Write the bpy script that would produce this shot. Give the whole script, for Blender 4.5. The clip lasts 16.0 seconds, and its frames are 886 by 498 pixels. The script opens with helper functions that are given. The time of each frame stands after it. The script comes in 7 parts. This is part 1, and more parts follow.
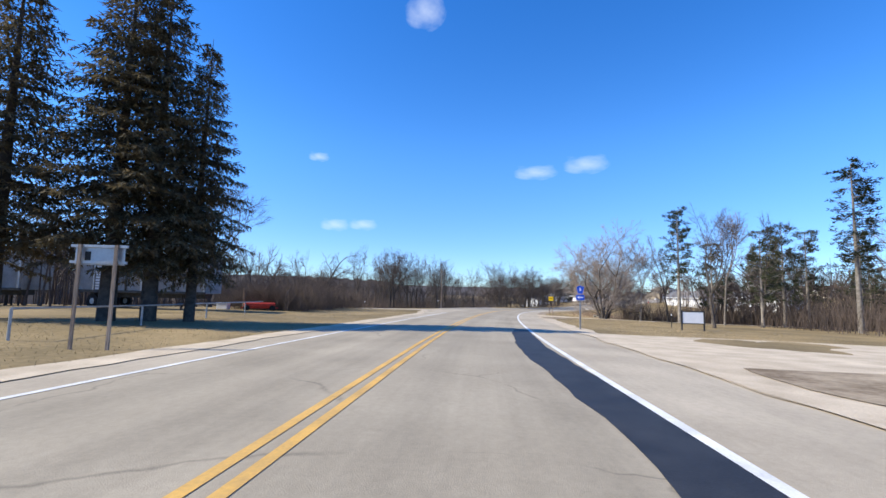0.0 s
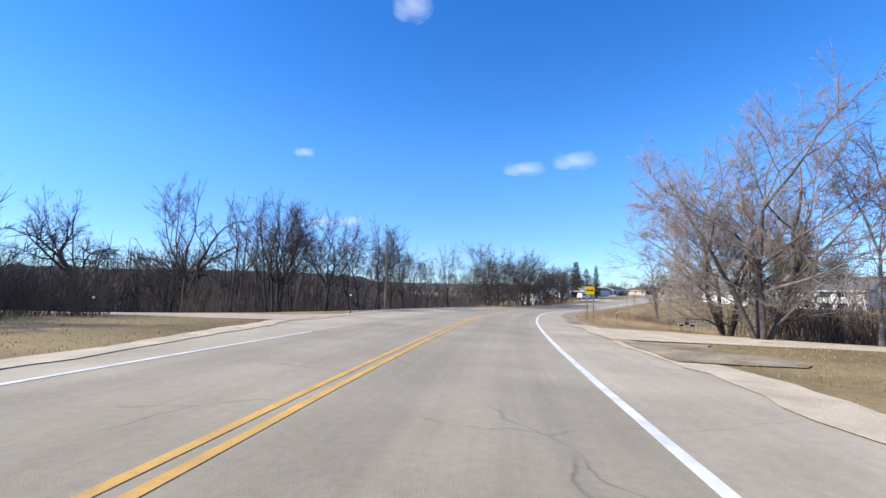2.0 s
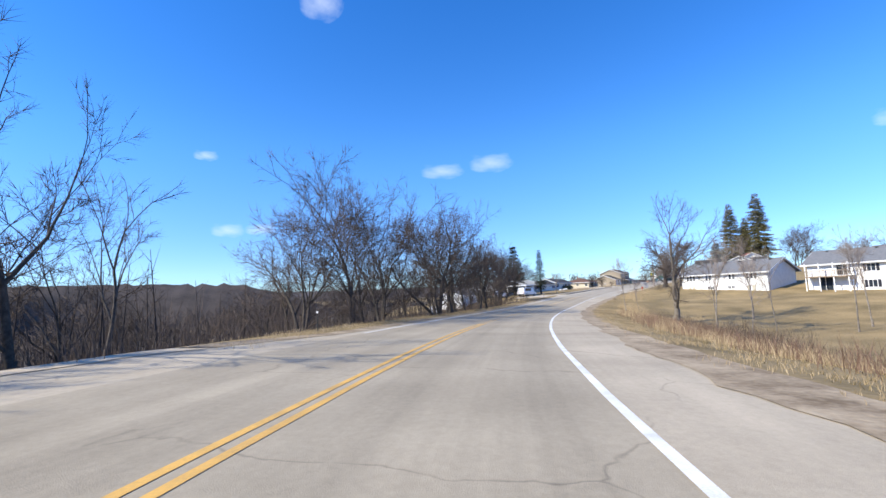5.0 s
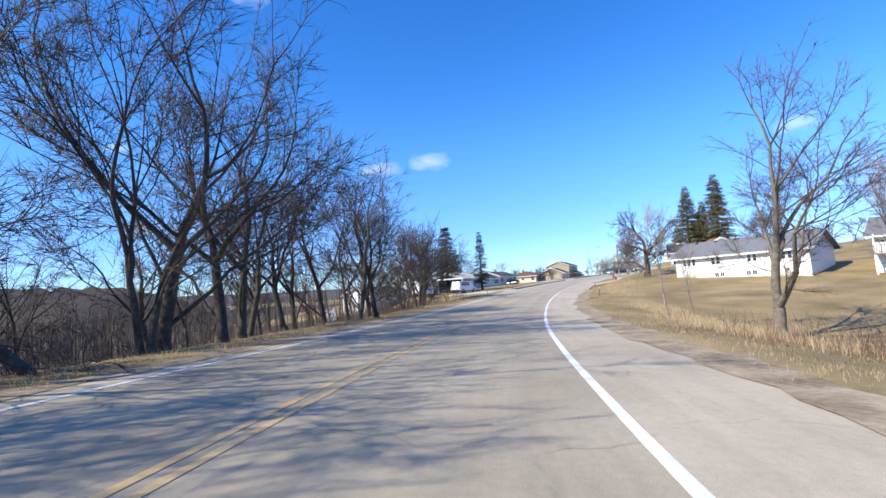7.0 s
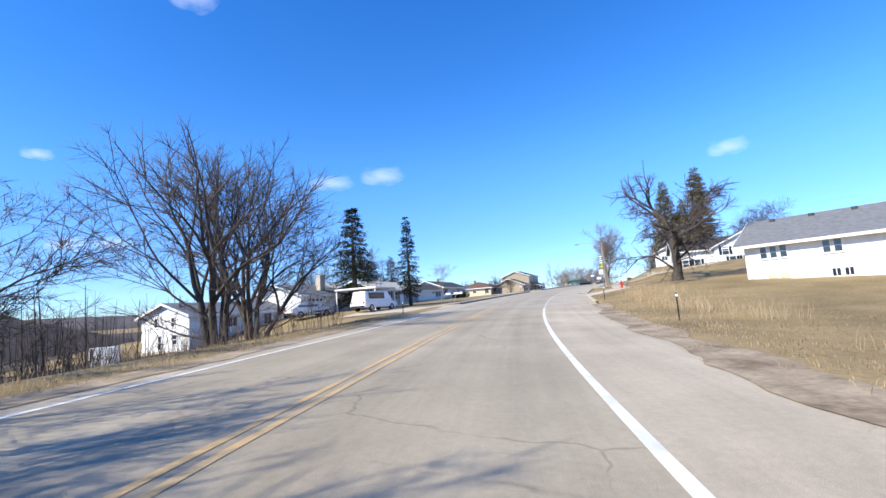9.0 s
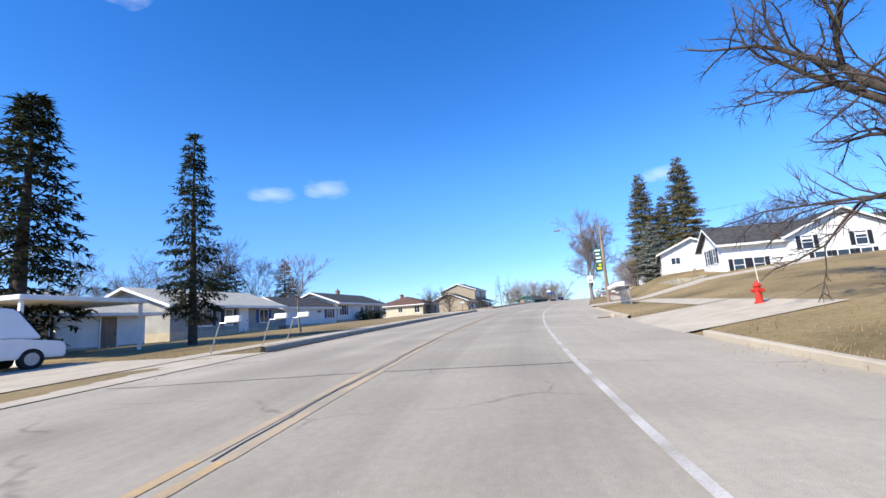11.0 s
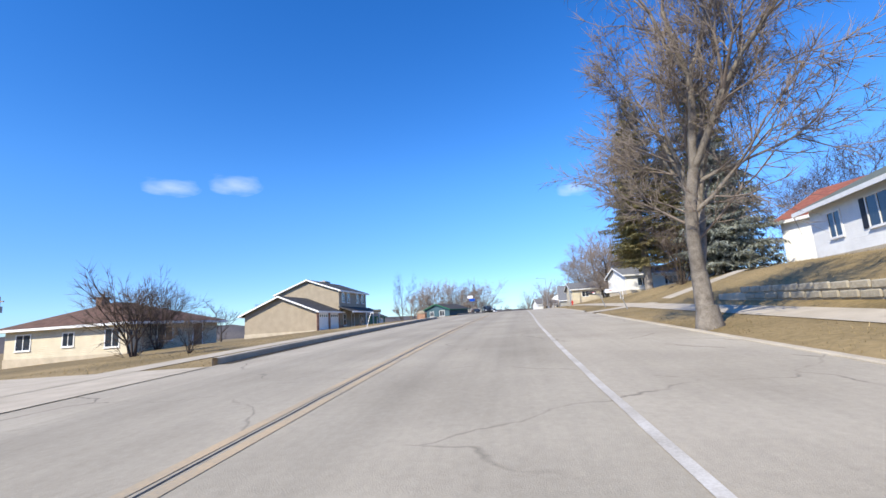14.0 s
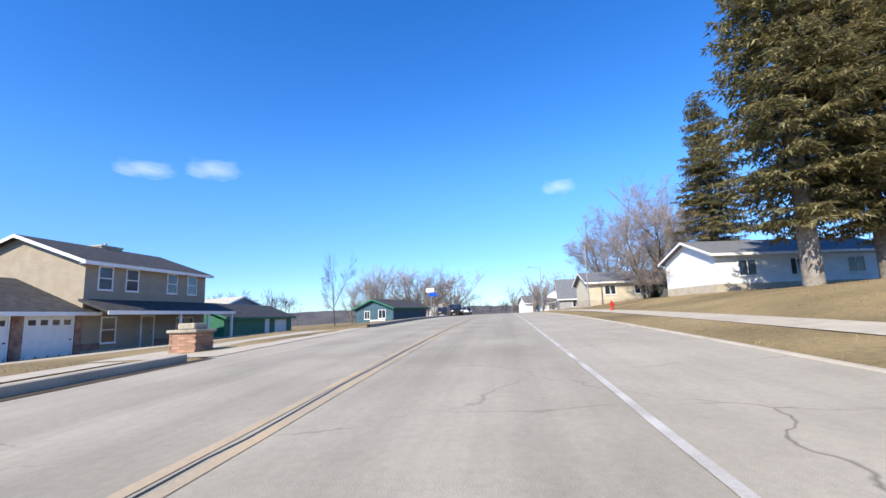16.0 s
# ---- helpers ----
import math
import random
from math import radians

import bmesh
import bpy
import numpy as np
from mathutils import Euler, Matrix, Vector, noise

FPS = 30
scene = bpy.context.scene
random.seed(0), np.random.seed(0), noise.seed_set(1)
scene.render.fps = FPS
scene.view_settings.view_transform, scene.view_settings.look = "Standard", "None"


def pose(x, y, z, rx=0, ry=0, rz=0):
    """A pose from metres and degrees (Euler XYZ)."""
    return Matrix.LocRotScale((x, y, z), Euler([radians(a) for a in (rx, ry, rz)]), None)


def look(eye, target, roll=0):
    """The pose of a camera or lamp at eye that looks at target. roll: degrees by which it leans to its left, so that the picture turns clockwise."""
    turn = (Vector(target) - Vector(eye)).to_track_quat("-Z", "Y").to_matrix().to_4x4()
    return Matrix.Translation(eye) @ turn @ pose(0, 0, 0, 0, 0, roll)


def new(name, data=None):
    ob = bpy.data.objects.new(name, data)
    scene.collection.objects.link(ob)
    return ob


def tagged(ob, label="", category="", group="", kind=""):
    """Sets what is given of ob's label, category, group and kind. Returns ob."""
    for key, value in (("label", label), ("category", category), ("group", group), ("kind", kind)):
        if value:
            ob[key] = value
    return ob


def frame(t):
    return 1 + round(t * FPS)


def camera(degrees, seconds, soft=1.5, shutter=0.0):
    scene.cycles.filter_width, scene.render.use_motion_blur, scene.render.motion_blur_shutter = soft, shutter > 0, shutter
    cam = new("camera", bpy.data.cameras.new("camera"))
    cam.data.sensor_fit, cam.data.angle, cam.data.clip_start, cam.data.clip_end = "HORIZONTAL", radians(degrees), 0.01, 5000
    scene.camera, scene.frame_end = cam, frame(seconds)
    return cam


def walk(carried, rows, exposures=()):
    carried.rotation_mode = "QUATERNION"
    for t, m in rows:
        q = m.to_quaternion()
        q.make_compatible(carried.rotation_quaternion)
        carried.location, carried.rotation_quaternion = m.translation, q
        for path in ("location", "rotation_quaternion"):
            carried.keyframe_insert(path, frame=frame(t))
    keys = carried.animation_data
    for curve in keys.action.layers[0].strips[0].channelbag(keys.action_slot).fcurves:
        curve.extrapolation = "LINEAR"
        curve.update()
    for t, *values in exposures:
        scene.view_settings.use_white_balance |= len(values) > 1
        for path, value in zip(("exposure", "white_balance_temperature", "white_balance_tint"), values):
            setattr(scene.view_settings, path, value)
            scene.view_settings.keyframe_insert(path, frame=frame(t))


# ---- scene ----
cam = camera(89.37, 16.0, soft=1.5, shutter=0.0)
walk(cam, [
    (0.0, pose(0.00, 0.00, 0.00, 95.67, -1.39, -0.00)),
    (0.5, pose(0.89, 8.29, -0.17, 95.56, -1.41, -0.11)),
    (1.0, pose(1.87, 16.48, -0.33, 95.53, -1.43, -0.18)),
    (1.5, pose(2.92, 24.56, -0.49, 95.31, -1.33, -0.57)),
    (2.0, pose(4.04, 32.49, -0.64, 95.39, -1.12, -1.42)),
    (2.5, pose(5.26, 40.26, -0.77, 95.45, -0.66, -2.75)),
    (3.0, pose(6.60, 47.88, -0.91, 95.37, -0.05, -4.17)),
    (3.5, pose(8.08, 55.33, -1.03, 95.40, 0.60, -5.62)),
    (4.0, pose(9.73, 62.64, -1.17, 95.46, 1.26, -7.09)),
    (4.5, pose(11.61, 69.84, -1.30, 95.76, 1.74, -8.96)),
    (5.0, pose(13.74, 76.94, -1.44, 95.94, 2.19, -11.04)),
    (5.5, pose(16.15, 83.95, -1.58, 95.87, 2.66, -13.16)),
    (6.0, pose(18.84, 90.90, -1.73, 95.59, 3.13, -15.21)),
    (6.5, pose(21.84, 97.78, -1.88, 95.28, 3.48, -17.07)),
    (7.0, pose(25.11, 104.61, -2.03, 95.52, 3.45, -18.66)),
    (7.5, pose(28.63, 111.40, -2.16, 96.02, 3.51, -20.07)),
    (8.0, pose(32.35, 118.16, -2.27, 96.38, 3.68, -21.47)),
    (8.5, pose(36.24, 124.86, -2.32, 96.76, 3.83, -22.93)),
    (9.0, pose(40.30, 131.51, -2.31, 97.23, 4.00, -24.56)),
    (9.5, pose(44.56, 138.12, -2.23, 97.73, 3.92, -26.10)),
    (10.0, pose(49.02, 144.67, -2.08, 98.18, 3.83, -27.72)),
    (10.5, pose(53.72, 151.16, -1.88, 98.59, 3.83, -29.52)),
    (11.0, pose(58.66, 157.57, -1.62, 98.96, 3.91, -31.50)),
    (11.5, pose(63.86, 163.89, -1.33, 99.19, 3.99, -33.52)),
    (12.0, pose(69.32, 170.11, -1.02, 99.03, 3.86, -35.16)),
    (12.5, pose(75.03, 176.18, -0.71, 99.29, 3.80, -36.72)),
    (13.0, pose(81.00, 182.08, -0.41, 99.39, 3.95, -38.30)),
    (13.5, pose(87.19, 187.83, -0.10, 99.26, 4.02, -39.99)),
    (14.0, pose(93.56, 193.46, 0.21, 99.18, 3.68, -41.67)),
    (14.5, pose(100.03, 198.97, 0.53, 99.08, 3.47, -43.10)),
    (15.0, pose(106.58, 204.39, 0.85, 98.90, 3.07, -44.16)),
    (15.5, pose(113.18, 209.73, 1.15, 98.76, 2.56, -44.47)),
    (16.0, pose(119.82, 215.02, 1.44, 98.39, 2.08, -44.11)),
], exposures=[(0.0, 0.52), (4.0, 0.55), (6.5, 0.68), (9.0, 0.68), (11.5, 0.52), (14.0, 0.46), (15.5, 0.60), (16.0, 0.60)])

# ---- light ----
SUN_EL, SUN_AZ = radians(38), radians(262)   # azimuth clockwise from +y: the sun stands towards -x
sun_dir = Vector((math.sin(SUN_AZ) * math.cos(SUN_EL), math.cos(SUN_AZ) * math.cos(SUN_EL), math.sin(SUN_EL)))
sun_data = bpy.data.lights.new("sun", "SUN")
sun_data.energy, sun_data.angle, sun_data.color = 4.9, radians(0.53), (1.0, 0.915, 0.74)
new("sun", sun_data).matrix_world = look(sun_dir * 100, (0, 0, 0))

world = bpy.data.worlds.new("sky")
scene.world = world
world.use_nodes = True
wn, wl = world.node_tree.nodes, world.node_tree.links
wn.clear()
sky = wn.new("ShaderNodeTexSky")
sky.sky_type, sky.sun_disc = "NISHITA", False
sky.sun_elevation, sky.sun_rotation = SUN_EL, SUN_AZ
sky.altitude, sky.air_density, sky.dust_density, sky.ozone_density = 300, 1.0, 0.05, 2.2
bg = wn.new("ShaderNodeBackground")
bg.inputs["Strength"].default_value = 0.15
wo = wn.new("ShaderNodeOutputWorld")
deep = wn.new("ShaderNodeHueSaturation")
deep.inputs["Hue"].default_value, deep.inputs["Saturation"].default_value = 0.513, 1.37
deep.inputs["Value"].default_value = 1.15
wl.new(sky.outputs[0], deep.inputs["Color"])
# the haze at the horizon is blue-white rather than yellow
way = wn.new("ShaderNodeTexCoord")
height = wn.new("ShaderNodeSeparateXYZ")
wl.new(way.outputs["Generated"], height.inputs[0])
haze = wn.new("ShaderNodeValToRGB")
haze.color_ramp.interpolation = "EASE"
haze.color_ramp.elements[0].position, haze.color_ramp.elements[1].position = 0.0, 0.34
haze.color_ramp.elements[0].color, haze.color_ramp.elements[1].color = (0.39, 0.54, 0.90, 1), (0.90, 1.02, 1.04, 1)
wl.new(height.outputs[2], haze.inputs[0])
tint = wn.new("ShaderNodeMix")
tint.data_type, tint.blend_type = "RGBA", "MULTIPLY"
tint.inputs["Factor"].default_value = 1.0
wl.new(deep.outputs[0], tint.inputs["A"])
wl.new(haze.outputs[0], tint.inputs["B"])
wl.new(tint.outputs["Result"], bg.inputs[0])
wl.new(bg.outputs[0], wo.inputs[0])


# ---- materials ----
def surf(name, dark, light, scale=6.0, rough=0.85, bump=0.15, fine=60.0, metal=0.0, spec=0.3, vary=0.0, island=0.0,
         stretch=(1, 1, 1), coat=0.0, detail=4.0):
    """Two-scale mottled surface: large patches between two colours, fine grain on top, relief from the grain."""
    m = bpy.data.materials.new(name)
    m.use_nodes = True
    n, l = m.node_tree.nodes, m.node_tree.links
    b = n["Principled BSDF"]
    tc = n.new("ShaderNodeTexCoord")
    mp = n.new("ShaderNodeMapping")
    mp.inputs["Scale"].default_value = stretch
    l.new(tc.outputs["Object"], mp.inputs[0])
    big, small = n.new("ShaderNodeTexNoise"), n.new("ShaderNodeTexNoise")
    big.inputs["Scale"].default_value, big.inputs["Detail"].default_value = scale, detail
    small.inputs["Scale"].default_value, small.inputs["Detail"].default_value = fine, 3
    for t in (big, small):
        l.new(mp.outputs[0], t.inputs["Vector"])
    add = n.new("ShaderNodeMath")
    add.operation = "MULTIPLY_ADD"
    l.new(small.outputs[0], add.inputs[0])
    add.inputs[1].default_value = 0.5
    l.new(big.outputs[0], add.inputs[2])
    ramp = n.new("ShaderNodeValToRGB")
    ramp.color_ramp.elements[0].position, ramp.color_ramp.elements[1].position = 0.52, 0.98
    ramp.color_ramp.elements[0].color, ramp.color_ramp.elements[1].color = (*dark, 1), (*light, 1)
    l.new(add.outputs[0], ramp.inputs[0])
    out = ramp.outputs[0]
    if vary or island:
        hs = n.new("ShaderNodeHueSaturation")
        if vary:
            src = n.new("ShaderNodeObjectInfo").outputs["Random"]
        else:
            src = n.new("ShaderNodeNewGeometry").outputs["Random Per Island"]
        mr = n.new("ShaderNodeMapRange")
        k = vary or island
        mr.inputs["To Min"].default_value, mr.inputs["To Max"].default_value = 1 - k, 1 + k
        l.new(src, mr.inputs[0])
        l.new(mr.outputs[0], hs.inputs["Value"])
        l.new(out, hs.inputs["Color"])
        out = hs.outputs[0]
    l.new(out, b.inputs["Base Color"])
    b.inputs["Roughness"].default_value, b.inputs["Metallic"].default_value = rough, metal
    b.inputs["Specular IOR Level"].default_value = spec
    b.inputs["Coat Weight"].default_value = coat
    if bump:
        bp = n.new("ShaderNodeBump")
        bp.inputs["Strength"].default_value, bp.inputs["Distance"].default_value = bump, 0.02
        l.new(small.outputs[0], bp.inputs["Height"])
        l.new(bp.outputs[0], b.inputs["Normal"])
    return m


def pavement(name, dark, light, tracks=0.10, crack=0.5, streak=0.5):
    """Road surface in the road's own coordinates: streaks along the lanes, worn wheel tracks, hairline cracks, aggregate."""
    m = surf(name, dark, light, 0.35, 0.9, 0.25, 90)
    n, l = m.node_tree.nodes, m.node_tree.links
    b = n["Principled BSDF"]
    base = b.inputs["Base Color"].links[0].from_socket
    uv = n.new("ShaderNodeUVMap")
    uv.uv_map = "along"

    def node(kind, **kw):
        x = n.new(kind)
        for k, val in kw.items():
            x.inputs[k].default_value = val
        return x

    def maths(op, a, c, clamp=False):
        x = n.new("ShaderNodeMath")
        x.operation, x.use_clamp = op, clamp
        for i, q in enumerate((a, c)):
            if isinstance(q, (int, float)):
                x.inputs[i].default_value = q
            else:
                l.new(q, x.inputs[i])
        return x.outputs[0]
    mp = node("ShaderNodeMapping", Scale=(0.045, 2.2, 1))
    l.new(uv.outputs[0], mp.inputs[0])
    st = node("ShaderNodeTexNoise", Scale=1.0, Detail=6.0, Roughness=0.65)
    l.new(mp.outputs[0], st.inputs["Vector"])
    sep = n.new("ShaderNodeSeparateXYZ")
    l.new(uv.outputs[0], sep.inputs[0])
    wave = maths("COSINE", maths("MULTIPLY", maths("ABSOLUTE", sep.outputs[1], 0), 2 * math.pi / 1.8), 0)
    grit = node("ShaderNodeTexNoise", Scale=9.0, Detail=8.0, Roughness=0.75)
    l.new(uv.outputs[0], grit.inputs["Vector"])
    blot = node("ShaderNodeTexNoise", Scale=0.55, Detail=5.0, Roughness=0.6)
    l.new(uv.outputs[0], blot.inputs["Vector"])
    k = maths("ADD", maths("MULTIPLY", maths("SUBTRACT", st.outputs[0], 0.5), streak), maths("MULTIPLY", wave, tracks * 0.5))
    k = maths("ADD", k, maths("MULTIPLY", maths("SUBTRACT", grit.outputs[0], 0.5), 0.55))
    k = maths("ADD", k, maths("MULTIPLY", maths("SUBTRACT", blot.outputs[0], 0.5), 0.35))
    bend = node("ShaderNodeTexNoise", Scale=0.8, Detail=4.0)
    l.new(uv.outputs[0], bend.inputs["Vector"])
    warp = n.new("ShaderNodeMix")
    warp.data_type = "VECTOR"
    warp.inputs["Factor"].default_value = 0.35
    l.new(uv.outputs[0], warp.inputs["A"])
    vs = n.new("ShaderNodeVectorMath")
    vs.operation = "MULTIPLY_ADD"
    l.new(bend.outputs["Color"], vs.inputs[0])
    vs.inputs[1].default_value = (3, 3, 0)
    l.new(uv.outputs[0], vs.inputs[2])
    l.new(vs.outputs[0], warp.inputs["B"])
    vor = node("ShaderNodeTexVoronoi", Scale=0.22)
    vor.feature = "DISTANCE_TO_EDGE"
    l.new(warp.outputs["Result"], vor.inputs["Vector"])
    line = maths("SUBTRACT", 1.0, maths("MULTIPLY", vor.outputs["Distance"], 160.0), True)
    gate = maths("MULTIPLY", maths("SUBTRACT", blot.outputs[0], 0.46), 9.0, True)
    k = maths("SUBTRACT", maths("ADD", k, 1.0), maths("MULTIPLY", maths("MULTIPLY", line, gate), crack))
    hs = n.new("ShaderNodeHueSaturation")
    l.new(base, hs.inputs["Color"])
    l.new(k, hs.inputs["Value"])
    l.new(hs.outputs[0], b.inputs["Base Color"])
    return m


def siding(name, dark, light, board=0.12, rough=0.6):
    """Painted lap siding: boards by height, each a touch different, with a shadow-line relief."""
    m = surf(name, dark, light, 1.5, rough, 0.0, 30)
    n, l = m.node_tree.nodes, m.node_tree.links
    tc = n.new("ShaderNodeTexCoord")
    sep = n.new("ShaderNodeSeparateXYZ")
    l.new(tc.outputs["Object"], sep.inputs[0])
    sc = n.new("ShaderNodeMath")
    sc.operation = "DIVIDE"
    sc.inputs[1].default_value = board
    l.new(sep.outputs[2], sc.inputs[0])
    fr = n.new("ShaderNodeMath")
    fr.operation = "FRACT"
    l.new(sc.outputs[0], fr.inputs[0])
    bp = n.new("ShaderNodeBump")
    bp.inputs["Strength"].default_value, bp.inputs["Distance"].default_value = 0.8, 0.02
    bp.invert = True
    l.new(fr.outputs[0], bp.inputs["Height"])
    l.new(bp.outputs[0], n["Principled BSDF"].inputs["Normal"])
    return m


def leafy(m, share=0.35):
    """Needles let part of the light through."""
    n, l = m.node_tree.nodes, m.node_tree.links
    b = n["Principled BSDF"]
    glow = n.new("ShaderNodeBsdfTranslucent")
    l.new(b.inputs["Base Color"].links[0].from_socket, glow.inputs["Color"])
    both = n.new("ShaderNodeMixShader")
    both.inputs[0].default_value = share
    l.new(b.outputs[0], both.inputs[1])
    l.new(glow.outputs[0], both.inputs[2])
    l.new(both.outputs[0], n["Material Output"].inputs["Surface"])


